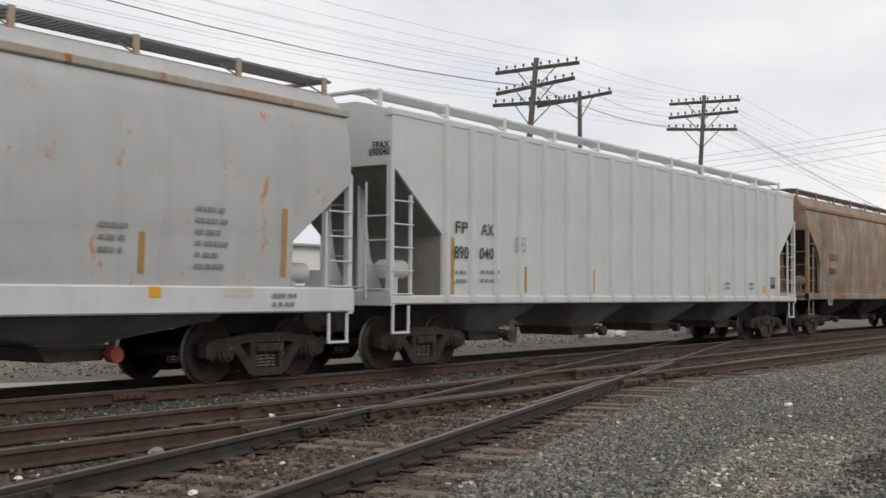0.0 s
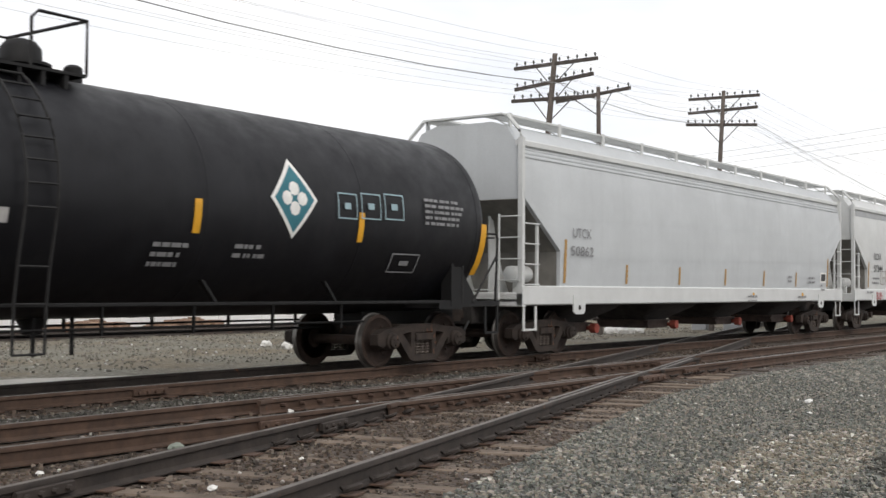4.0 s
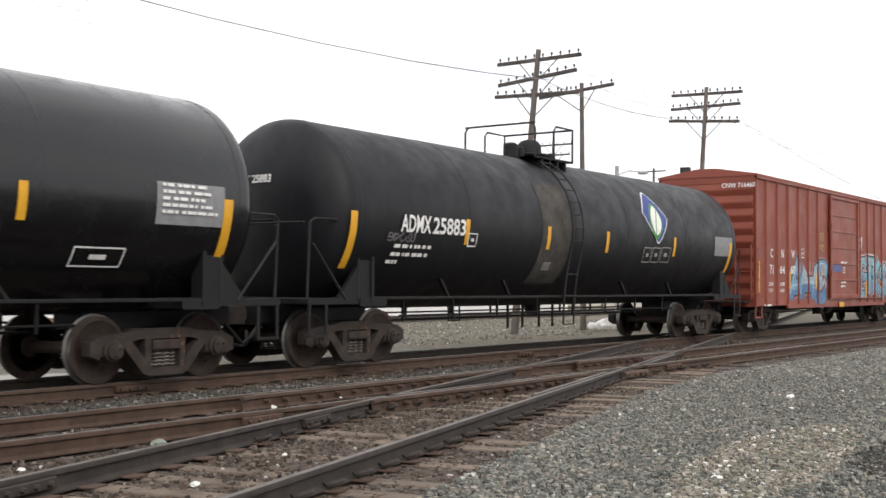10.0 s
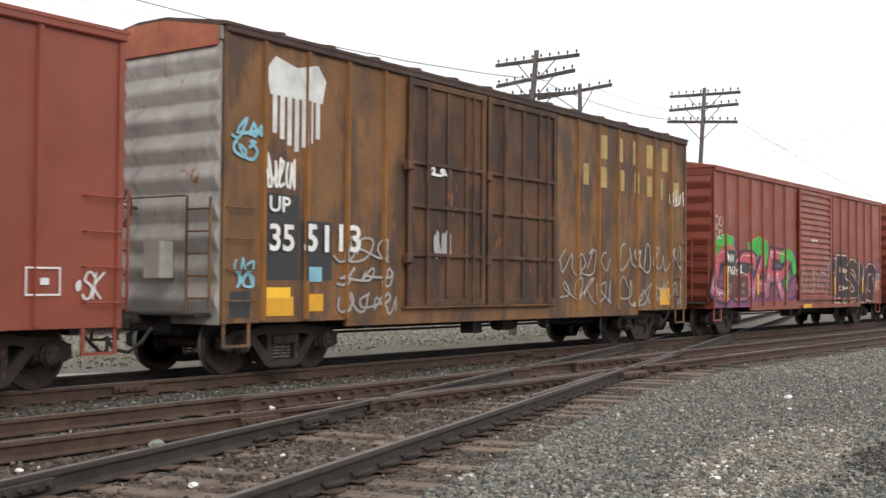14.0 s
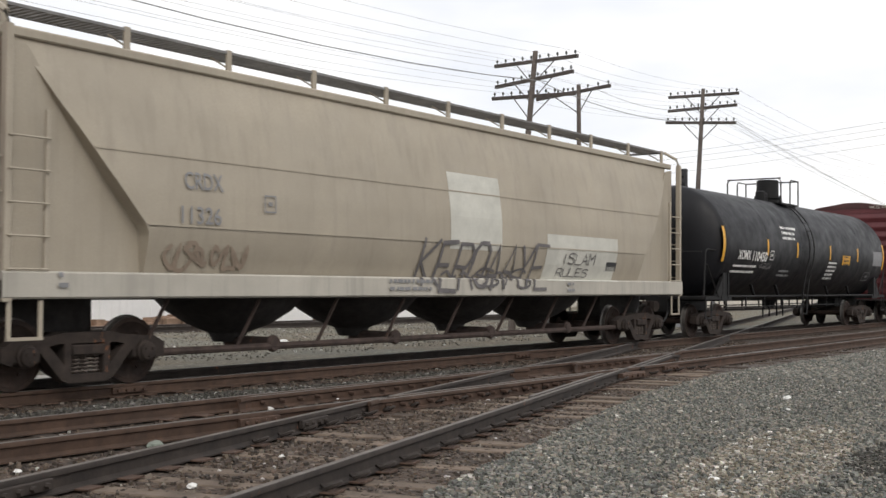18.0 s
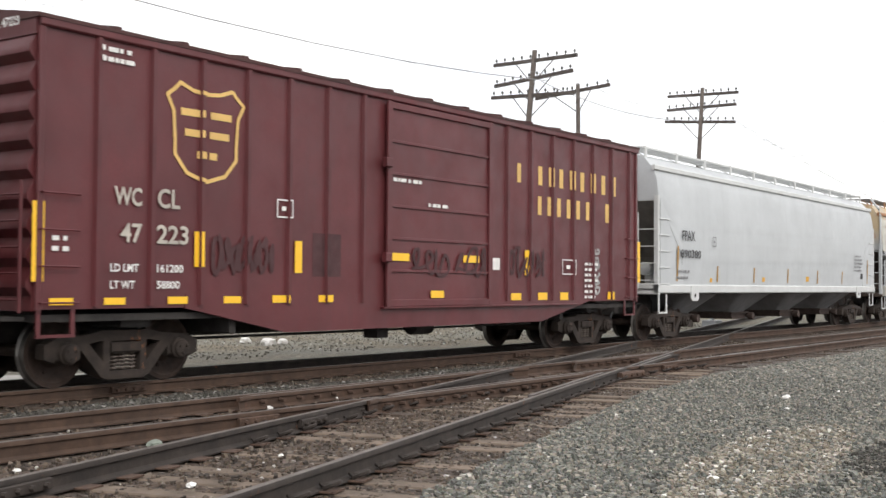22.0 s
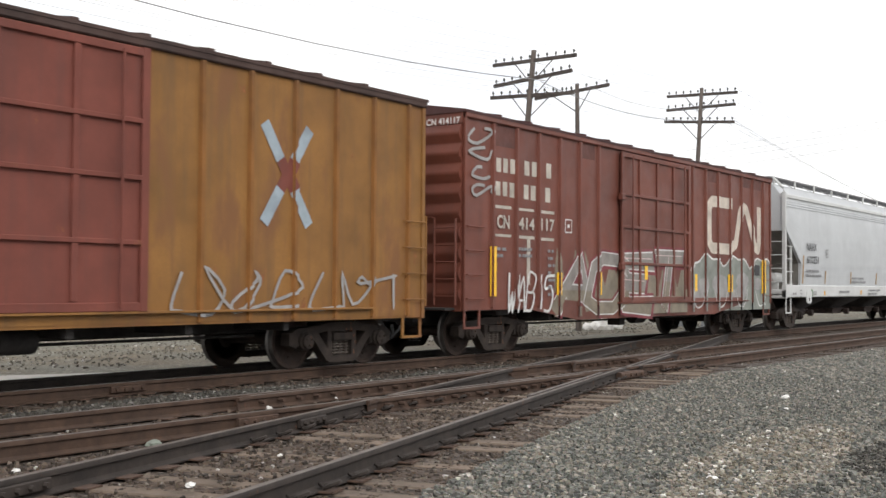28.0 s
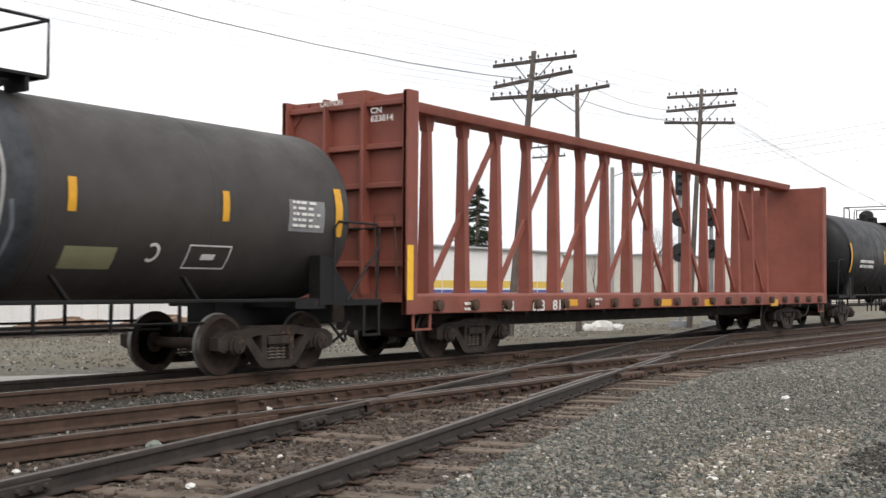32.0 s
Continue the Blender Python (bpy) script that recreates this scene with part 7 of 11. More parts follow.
fine_print(1, 16.49, 2.49, 0.65, 6, GREY_LETTER, 0.16, 0.07)
fine_print(1, 14.85, 2.19, 0.61, 3, GREY_LETTER, 0.16, 0.07)
patch(1, "patch", 15.69, 15.90, 1.28, 1.43, STRIPE_YELLOW, 0)
patch(1, "patch", 17.06, 17.63, 1.29, 1.47, PALE_PATCH, 0)
fine_print(1, 18.02, 1.28, 0.61, 2, GREY_LETTER, 0.13, 0.07)
letter(2, "FP", 1.96, 2.36, 2.47, 0.22, BLACK_LETTER)
letter(2, "AX", 2.82, 3.25, 2.47, 0.22, BLACK_LETTER)
letter(2, "890", 1.92, 2.38, 2.00, 0.23, BLACK_LETTER)
letter(2, "040", 2.76, 3.24, 2.02, 0.21, BLACK_LETTER)
fine_print(2, 1.98, 1.72, 0.43, 2, GREY_LETTER, 0.16, 0.07)
fine_print(2, 2.81, 1.74, 0.53, 2, GREY_LETTER, 0.16, 0.07)
frame_box(2, 4.06, 4.29, 2.20, 2.47, GREY_LETTER)
fine_print(2, 15.02, 1.65, 0.31, 2, GREY_LETTER, 0.13, 0.07)
fine_print(2, 16.83, 1.65, 0.31, 2, GREY_LETTER, 0.13, 0.07)
patch(2, "patch", 18.55, 18.98, 1.55, 1.89, BLACK_LETTER, 0)
patch(2, "patch", 18.58, 18.94, 1.67, 1.86, GREY_LETTER, 1)
patch(2, "patch", 17.95, 18.14, 1.42, 1.61, STRIPE_YELLOW, 0)
letter(3, "CGOX", 2.08, 2.97, 2.54, 0.23, BLACK_LETTER)
letter(3, "5000", 2.01, 2.85, 2.09, 0.21, BLACK_LETTER)
fine_print(3, 1.93, 1.87, 0.85, 1, GREY_LETTER, 0.13, 0.07)
fine_print(3, 1.88, 1.68, 0.80, 1, GREY_LETTER, 0.13, 0.07)
frame_box(3, 4.53, 4.75, 2.30, 2.55, GREY_LETTER)
ring_mark(3, 11.16, 3.23, 0.5, EMBLEM_GREEN)
patch(3, "patch", 10.78, 11.22, 3.14, 3.32, BLACK_LETTER, 2)
patch(3, "patch", 1.44, 1.65, 1.68, 1.82, GREY_LETTER, 1)
patch(3, "patch", 14.80, 15.24, 1.73, 2.01, BLACK_LETTER, 0)
paint("panel_rule", [rect(14.83, 15.00, 1.865, 1.885), rect(15.04, 15.21, 1.865, 1.885), rect(15.01, 15.03, 1.75, 1.99)], C[3][1], GREY_LETTER, C[3][0], 3)
fine_print(3, 15.72, 2.06, 0.95, 3, GREY_LETTER, 0.11, 0.05)
fine_print(3, 7.2, 1.88, 0.46, 4, RED_MARK, 0.055, 0.03)
patch(3, "paper_label", 8.36, 8.61, 1.70, 1.81, SPRAYS["OFFWHITE"], 1)
paint("label_line", [rect(8.38, 8.58, 1.765, 1.785), rect(8.38, 8.52, 1.73, 1.745)], C[3][1], BLACK_LETTER, C[3][0], 3)
patch(3, "dark_rule", 8.98, 9.58, 1.755, 1.77, BLACK_LETTER, 1)
patch(3, "dark_rule", 8.99, 9.56, 1.715, 1.73, BLACK_LETTER, 1)
letter(4, "ADMX", 0.93, 1.95, 2.12, 0.24, WHITE_LETTER)
letter(4, "26022", 2.12, 3.16, 2.11, 0.25, WHITE_LETTER)
frame_box(4, 3.43, 3.76, 2.11, 2.40, WHITE_LETTER)
fine_print(4, 0.88, 1.87, 1.80, 1, WHITE_LETTER, 0.13, 0.07)
fine_print(4, 0.82, 1.70, 2.51, 1, WHITE_LETTER, 0.13, 0.07)
tag(4, "BTIO", -0.1, 1.5, 2.5, 3.05, 0.045, SPRAYS["GREYHAZE"], 1)
tag(4, "CUSD", 4.0, 5.4, 2.15, 2.85, 0.04, SPRAYS["GREYHAZE"], 2)
tag(4, "BRO", 5.3, 6.4, 2.7, 3.15, 0.035, SPRAYS["WHITE"], 3)
tag(4, "RAR5", 5.35, 6.45, 2.15, 2.6, 0.035, SPRAYS["WHITE"], 6)
leaf_mark(4, 11.61, 2.67, 1.0, 1.15, EMBLEM_TEAL, WHITE_LETTER, 0)
frame_box(4, 12.56, 13.02, 2.45, 2.86, EMBLEM_PALE)
frame_box(4, 13.12, 13.61, 2.47, 2.89, EMBLEM_PALE)
frame_box(4, 13.71, 14.21, 2.49, 2.92, EMBLEM_PALE)
fine_print(4, 14.80, 2.86, 1.16, 5, GREY_LETTER, 0.10, 0.06)
fine_print(4, 9.04, 1.90, 0.68, 3, GREY_LETTER, 0.13, 0.07)
fine_print(4, 10.49, 1.92, 0.68, 2, GREY_LETTER, 0.13, 0.07)
frame_box(4, 14.05, 14.80, 1.63, 1.95, GREY_LETTER)
patch(4, "patch", 6.57, 6.87, 2.10, 2.28, SPRAYS["GREYHAZE"], 0)
letter(5, "UTCX", 1.90, 2.68, 2.45, 0.20, GREY_LETTER)
letter(5, "50862", 1.83, 2.79, 2.07, 0.20, GREY_LETTER)
fine_print(5, 14.64, 1.75, 0.40, 2, GREY_LETTER, 0.13, 0.07)
fine_print(5, 16.43, 1.74, 0.71, 2, GREY_LETTER, 0.13, 0.07)
patch(5, "patch", 17.58, 18.13, 1.63, 1.95, WHITE_LETTER, 0)
patch(5, "patch", 17.66, 18.06, 1.68, 1.90, BLACK_LETTER, 1)
fine_print(5, 11.46, 1.18, 0.92, 2, GREY_LETTER, 0.13, 0.07)
fine_print(5, 15.42, 1.16, 0.91, 2, GREY_LETTER, 0.13, 0.07)
patch(5, "patch", 11.86, 11.98, 1.20, 1.31, STRIPE_YELLOW, 0)
patch(5, "patch", 15.80, 15.95, 1.20, 1.31, STRIPE_YELLOW, 0)
fine_print(5, 17.60, 1.51, 0.35, 2, GREY_LETTER, 0.13, 0.07)
patch(6, "grey_band", 0.12, 19.34, 3.96, 4.17, BAND_GREY, 0)
letter(6, "ROIX", 2.16, 3.04, 2.50, 0.23, BLACK_LETTER)
letter(6, "57344", 2.14, 3.21, 2.07, 0.24, BLACK_LETTER)
fine_print(6, 2.06, 1.80, 0.92, 1, GREY_LETTER, 0.13, 0.07)
fine_print(6, 2.01, 1.64, 0.97, 1, GREY_LETTER, 0.13, 0.07)
frame_box(6, 3.69, 3.96, 2.27, 2.53, GREY_LETTER)
throw_up(6, "CR", 3.15, 4.3, 1.58, 2.2, SPRAYS["OFFWHITE"], SPRAYS["BROWN"], None, None, 0.35, 0.025, 0.1, 5, True)
tag(6, "ESSE", 4.29, 5.1, 1.6, 1.88, 0.025, SPRAYS["BROWN"], 4)
throw_up(6, "SC", 9.5, 11.0, 1.42, 2.36, SPRAYS["GREEN"], BLACK_LETTER, None, BLACK_LETTER, 0.34, 0.05, 0.1, 7, True, 1.25)
tag(6, "SPECY", 11.05, 12.4, 1.8, 2.3, 0.032, SPRAYS["GREYMARK"], 8)
paint("sprayed_stroke", ribbon(smooth([(12.55, 1.5), (12.5, 2.0), (12.95, 2.34), (13.35, 2.1), (13.3, 1.55), (12.95, 1.42)]), 0.035), C[6][1], SPRAYS["GREYMARK"], C[6][0], 7, "sprayed round face")
tag(6, "C88", 12.5, 13.3, 1.48, 1.85, 0.035, SPRAYS["GREYMARK"], 9)
tag(6, "~~", 11.3, 11.8, 1.48, 1.75, 0.06, SPRAYS["GREYMARK"], 10)
throw_up(6, "MURSE", 13.25, 15.6, 1.03, 1.78, SPRAYS["LILAC"], SPRAYS["PURPLE"], None, None, 0.30, 0.03, 0.0, 11, True)

throw_up(6, "VIG", 15.6, 17.2, 1.03, 1.95, SPRAYS["PALE"], SPRAYS["RED"], None, None, 0.24, 0.03, 0.1, 13, True)
tag(6, "*MMM", 15.5, 17.3, 1.9, 2.25, 0.045, SPRAYS["RED"], 14, False)
tag(6, "WISE", 17.1, 17.95, 1.08, 1.32, 0.03, BLACK_LETTER, 15, False)
tag(6, "*WX", 18.2, 19.1, 3.3, 3.66, 0.035, SPRAYS["GREYMARK"], 16)
tag(6, "RLY", 18.3, 19.15, 3.0, 3.3, 0.035, SPRAYS["GREYMARK"], 19)
tag(6, "XWK", 12.2, 13.0, 1.04, 1.33, 0.045, SPRAYS["GREYMARK"], 17, False)
tag(6, "BUSH", 2.42, 3.2, 1.1, 1.32, 0.035, SPRAYS["RED"], 18)
fine_print(6, 1.28, 1.31, 0.82, 1, GREY_LETTER, 0.13, 0.07)
patch(6, "patch", 11.66, 11.78, 1.22, 1.33, STRIPE_YELLOW, 0)
patch(6, "patch", 17.02, 17.44, 1.55, 1.83, BLACK_LETTER, 0)

letter(7, "ADMX", 1.20, 1.99, 2.31, 0.25, WHITE_LETTER)
letter(7, "26154", 2.23, 3.12, 2.32, 0.24, WHITE_LETTER)
tag(7, "~SRGE", -0.3, 1.1, 1.95, 2.25, 0.03, SPRAYS["GREYHAZE"], 20)
tag(7, "SEE~OX", 3.97, 5.65, 2.02, 2.33, 0.035, SPRAYS["WHITE"], 21)
fine_print(7, 1.14, 2.00, 1.28, 2, GREY_LETTER, 0.13, 0.07)
leaf_mark(7, 11.28, 2.95, 1.12, 1.18, EMBLEM_BLUE, WHITE_LETTER, 1)
frame_box(7, 10.57, 10.98, 1.88, 2.27, EMBLEM_GREY)
frame_box(7, 11.03, 11.45, 1.89, 2.30, EMBLEM_GREY)
frame_box(7, 11.51, 12.04, 1.91, 2.32, EMBLEM_GREY)
tag(7, "5UR2", 9.05, 10.05, 2.56, 2.9, 0.035, SPRAYS["WHITE"], 22)
patch(7, "patch", 14.80, 16.03, 2.39, 2.68, GREY_LETTER, 0)
fine_print(7, 14.81, 2.33, 1.17, 2, GREY_LETTER, 0.13, 0.07)
fine_print(7, 7.92, 1.52, 0.40, 2, GREY_LETTER, 0.13, 0.07)
letter(8, "ADMX", 0.69, 1.55, 2.26, 0.26, WHITE_LETTER)
letter(8, "25308", 1.79, 2.77, 2.26, 0.28, WHITE_LETTER)
frame_box(8, 2.69, 3.03, 2.05, 2.30, WHITE_LETTER)
fine_print(8, 0.86, 1.93, 1.22, 1, WHITE_LETTER, 0.13, 0.07)
fine_print(8, 0.82, 1.80, 1.22, 1, WHITE_LETTER, 0.13, 0.07)
fine_print(8, 0.78, 1.68, 0.37, 1, WHITE_LETTER, 0.13, 0.07)
fine_print(8, 2.83, 1.51, 0.52, 1, WHITE_LETTER, 0.13, 0.07)
fine_print(8, 6.69, 1.49, 0.48, 3, WHITE_LETTER, 0.09, 0.05)
patch(8, "patch", 14.96, 16.18, 2.15, 2.72, GREY_LETTER, 0)
fine_print(8, 15.04, 2.66, 1.08, 5, WHITE_LETTER, 0.09, 0.05)
frame_box(8, 13.77, 14.58, 1.56, 1.82, WHITE_LETTER)
patch(8, "patch", 9.18, 9.44, 1.80, 1.99, WHITE_LETTER, 0)
letter(9, "ADMX", 1.20, 2.06, 2.27, 0.29, WHITE_LETTER)
letter(9, "25883", 2.12, 3.13, 2.27, 0.28, WHITE_LETTER)
frame_box(9, 3.25, 3.54, 2.07, 2.32, WHITE_LETTER)
fine_print(9, 1.11, 1.99, 1.24, 1, WHITE_LETTER, 0.13, 0.07)
fine_print(9, 1.07, 1.85, 1.23, 1, WHITE_LETTER, 0.13, 0.07)
fine_print(9, 1.02, 1.72, 0.38, 1, WHITE_LETTER, 0.13, 0.07)
leaf_mark(9, 11.35, 2.99, 1.12, 1.18, EMBLEM_BLUE, WHITE_LETTER, 1)
frame_box(9, 10.61, 11.03, 1.92, 2.28, EMBLEM_GREY)
frame_box(9, 11.08, 11.51, 1.93, 2.29, EMBLEM_GREY)
frame_box(9, 11.56, 12.09, 1.94, 2.31, EMBLEM_GREY)
patch(9, "patch", 14.88, 16.07, 2.18, 2.69, GREY_LETTER, 0)
patch(9, "patch", 6.23, 6.54, 1.68, 1.84, GREY_LETTER, 0)
scrawl(9, 0.84, 1.64, 2.09, 2.27, 4, SPRAYS["GREYMARK"], 0.025, 24)
patch(9, "patch", 5.91, 7.11, 1.40, 3.47, TANK_STAIN, 0)
letter(10, "C", 1.16, 1.37, 2.25, 0.25, WHITE_LETTER)
letter(10, "N", 2.10, 2.32, 2.25, 0.25, WHITE_LETTER)
letter(10, "W", 3.01, 3.33, 2.25, 0.26, WHITE_LETTER)
letter(10, "71", 1.11, 1.41, 1.76, 0.26, WHITE_LETTER)
letter(10, "64", 1.98, 2.41, 1.77, 0.24, WHITE_LETTER)
letter(10, "60", 2.93, 3.38, 1.77, 0.25, WHITE_LETTER)
letter(10, "LD LMT", 1.01, 1.40, 1.40, 0.10, WHITE_LETTER)
letter(10, "LT WT", 1.01, 1.35, 1.21, 0.10, WHITE_LETTER)
letter(10, "158900", 2.00, 2.40, 1.40, 0.10, WHITE_LETTER)
letter(10, "61100", 2.00, 2.34, 1.21, 0.10, WHITE_LETTER)
frame_box(10, 3.96, 4.25, 2.29, 2.58, WHITE_LETTER)
tag(10, "180", 5.80, 6.22, 2.92, 3.16, 0.03, SPRAYS["OCHRE"], 25)
tag(10, "~45", 5.72, 6.26, 2.56, 2.78, 0.03, SPRAYS["OCHRE"], 24)
tag(10, "510", 10.09, 10.68, 2.78, 3.14, 0.045, WHITE_LETTER, 23)
patch(10, "underline", 10.22, 10.55, 2.71, 2.735, WHITE_LETTER, 8)
flames(10, 2.9, 6.6, 1.3, 2.42, 7, SPRAYS["GREYBLUE"], 26)
throw_up(10, "AHC", 2.95, 6.55, 0.71, 2.32, SPRAYS["BLUE"], SPRAYS["DARK"], SPRAYS["PALEBLUE"], SPRAYS["SLATE"], 0.30, 0.045, 0.12, 27, second=SPRAYS["GREYBLUE"], low_fill=SPRAYS["DEEPBLUE"], rim=SPRAYS["PINKHAZE"])
patch(10, "patch", 5.95, 6.35, 1.75, 2.1, SPRAYS["GREYHAZE"], 7)
patch(10, "reflector", 2.84, 2.96, 1.3, 1.85, STRIPE_YELLOW, 6)
patch(10, "reflector", 5.33, 5.47, 1.3, 1.8, STRIPE_YELLOW, 9)
throw_up(10, "GTKS", 10.4, 13.95, 0.90, 2.58, SPRAYS["CYAN"], SPRAYS["DARK"], SPRAYS["WHITE"], SPRAYS["DARK"], 0.30, 0.055, 0.06, 28, dots=SPRAYS["PINK"], rim=SPRAYS["PINKWHITE"], low_fill=SPRAYS["BLUE"])
for x, z in ((11.0, 1.78), (12.1, 1.82), (13.3, 1.75)):
    paint("spray_cut", sweep(smooth([(x - 0.5, z), (x - 0.2, z + 0.14), (x + 0.1, z - 0.12), (x + 0.45, z + 0.06)]), 0.11), C[10][1], SPRAYS["BLUE"], C[10][0], 9, "blue sprayed swirl")
patch(10, "reflector", 11.1, 11.25, 1.0, 1.6, STRIPE_YELLOW, 9)
patch(10, "reflector", 13.4, 13.55, 1.0, 1.5, STRIPE_YELLOW, 9)
patch(10, "reflector", 16.0, 16.15, 1.2, 2.1, STRIPE_YELLOW, 6)
tag(10, "HYSLI", 14.0, 15.0, 2.3, 2.58, 0.035, SPRAYS["WHITE"], 29, False)
tag(10, "TSG", 14.1, 14.6, 1.93, 2.2, 0.035, SPRAYS["WHITE"], 30, False)
patch(10, "underline", 14.16, 14.52, 1.84, 1.865, WHITE_LETTER, 7)
fine_print(10, 14.15, 1.66, 0.6, 4, GREY_LETTER, 0.10, 0.05)
patch(10, "patch", 14.96, 15.55, 1.26, 1.63, BLACK_LETTER, 0)
frame_box(10, 14.93, 15.59, 1.25, 1.65, WHITE_LETTER)
fine_print(10, 0.66, 0.79, 0.68, 1, WHITE_LETTER, 0.13, 0.07)
frame_box(10, 8.13, 8.40, 1.86, 2.06, WHITE_LETTER)
fine_print(10, 7.92, 2.19, 0.78, 1, WHITE_LETTER, 0.13, 0.07)
fine_print(10, 7.92, 1.50, 0.64, 2, WHITE_LETTER, 0.13, 0.07)
patch(10, "patch", 7.80, 8.34, 0.69, 0.85, STRIPE_YELLOW, 0)
patch(10, "patch", 7.06, 8.13, 1.89, 2.14, SPRAYS["BLUEHAZE"], 0)
letter(11, "C", 1.18, 1.38, 2.32, 0.23, WHITE_LETTER)
letter(11, "N", 2.13, 2.37, 2.30, 0.26, WHITE_LETTER)
letter(11, "W", 3.08, 3.38, 2.30, 0.25, WHITE_LETTER)
letter(11, "71", 1.13, 1.43, 1.81, 0.24, WHITE_LETTER)
letter(11, "63", 2.01, 2.43, 1.80, 0.25, WHITE_LETTER)
letter(11, "07", 3.02, 3.44, 1.81, 0.24, WHITE_LETTER)
letter(11, "LD LMT", 1.04, 1.41, 1.39, 0.10, WHITE_LETTER)
letter(11, "LT WT", 1.04, 1.36, 1.20, 0.10, WHITE_LETTER)
letter(11, "158900", 2.02, 2.41, 1.39, 0.10, WHITE_LETTER)
letter(11, "61100", 2.02, 2.36, 1.20, 0.10, WHITE_LETTER)
frame_box(11, 4.03, 4.34, 2.34, 2.64, WHITE_LETTER)
letter(11, "182", 5.85, 6.14, 3.10, 0.17, WHITE_LETTER)
letter(11, "45-2", 5.84, 6.27, 2.88, 0.17, WHITE_LETTER)
letter(11, "46-2", 5.86, 6.28, 2.64, 0.17, WHITE_LETTER)
flames(11, 3.0, 6.7, 1.5, 2.3, 7, SPRAYS["GREYHAZE"], 30)
backing(11, 2.25, 6.64, 0.76, 1.97, SPRAYS["DEEPBLUE"], 0.5, 622, 0.0, 0.28)
throw_up(11, "AMSI", 2.15, 6.74, 0.76, 2.12, SPRAYS["CYAN"], SPRAYS["WHITE"], SPRAYS["PALEBLUE"], SPRAYS["BLUE"], 0.34, 0.06, 0.1, 31, True, second=SPRAYS["BLUE"], rim=SPRAYS["SLATE"], low_fill=SPRAYS["GREYBLUE"])
patch(11, "patch", 5.55, 6.45, 1.28, 1.72, PANEL_BROWN, 7)
throw_up(11, "8", 6.85, 8.05, 0.98, 2.0, SPRAYS["GREYBLUE"], SPRAYS["WHITE"], SPRAYS["PALEBLUE"], SPRAYS["SLATE"], 0.15, 0.04, 0.0, 32, True)
flames(11, 10.2, 13.0, 1.05, 2.1, 9, SPRAYS["PINKHAZE"], 33)
tag(11, "SEE", 10.3, 12.9, 1.25, 1.95, 0.09, SPRAYS["TAUPE"], 33)
tag(11, "IIL", 13.1, 13.9, 1.2, 1.75, 0.04, SPRAYS["OCHRE"], 36)
tag(11, "*SK", 15.75, 16.2, 1.15, 1.5, 0.03, SPRAYS["WHITE"], 37)
tag(11, "SURGE", 2.3, 3.2, 1.5, 1.72, 0.03, SPRAYS["GREYBLUE"], 38)
scrawl(11, 1.42, 1.76, 1.16, 1.79, 5, SPRAYS["DARK"], 0.040, 34)
scrawl(11, 0.91, 1.45, 0.87, 1.13, 4, SPRAYS["PINKWHITE"], 0.040, 35)
frame_box(11, 15.06, 15.56, 1.21, 1.56, WHITE_LETTER)
fine_print(11, 14.00, 1.49, 0.67, 4, WHITE_LETTER, 0.13, 0.07)
patch(11, "patch", 3.98, 4.39, 1.48, 1.58, STRIPE_YELLOW, 5)
patch(11, "patch", 5.80, 6.31, 1.41, 1.54, STRIPE_YELLOW, 5)
patch(11, "patch", 8.12, 8.61, 1.49, 1.59, STRIPE_YELLOW, 5)
patch(11, "patch", 10.26, 10.79, 1.54, 1.67, STRIPE_YELLOW, 5)
patch(11, "patch", 12.16, 12.67, 1.48, 1.63, STRIPE_YELLOW, 5)
fine_print(11, 8.04, 2.20, 0.68, 1, WHITE_LETTER, 0.13, 0.07)
patch(11, "patch", 9.25, 9.55, 1.89, 2.07, BLACK_LETTER, 0)
letter(12, "UP", 0.93, 1.39, 2.46, 0.23, WHITE_LETTER)
letter(12, "35", 0.94, 1.48, 1.88, 0.39, WHITE_LETTER)
letter(12, "51", 1.70, 2.28, 1.89, 0.41, WHITE_LETTER)
letter(12, "13", 2.52, 3.07, 1.91, 0.42, WHITE_LETTER)
patch(12, "black_panel", 0.85, 1.60, 1.43, 2.73, BLACK_LETTER, -1)
patch(12, "patch", 1.64, 2.38, 1.43, 2.35, BLACK_LETTER, -1)
shield_mark(12, 1.53, 4.10, 1.4, 1.4, SPRAYS["WHITE"], None)
patch(12, "letter_bar", 11.49, 11.80, 4.23, 4.76, FADED_YELLOW, 0)
patch(12, "letter_bar", 12.29, 12.58, 4.23, 4.77, FADED_YELLOW, 0)
patch(12, "letter_bar", 13.10, 13.24, 4.23, 4.78, FADED_YELLOW, 0)
patch(12, "letter_bar", 13.82, 14.19, 4.21, 4.77, FADED_YELLOW, 0)
patch(12, "letter_bar", 14.71, 15.02, 4.21, 4.78, FADED_YELLOW, 0)
patch(12, "letter_bar", 10.68, 10.93, 3.59, 4.05, FADED_YELLOW, 0)
patch(12, "letter_bar", 11.46, 11.79, 3.58, 4.04, FADED_YELLOW, 0)
patch(12, "letter_bar", 12.37, 12.66, 3.57, 4.05, FADED_YELLOW, 0)
patch(12, "letter_bar", 13.18, 13.33, 3.56, 4.04, FADED_YELLOW, 0)
patch(12, "letter_bar", 13.86, 14.14, 3.53, 4.02, FADED_YELLOW, 0)
patch(12, "letter_bar", 14.63, 14.76, 3.50, 4.01, FADED_YELLOW, 0)
patch(12, "letter_bar", 15.38, 15.71, 3.47, 3.98, FADED_YELLOW, 0)
scrawl(12, 0.82, 1.47, 2.75, 3.33, 4, WHITE_LETTER, 0.050, 40)
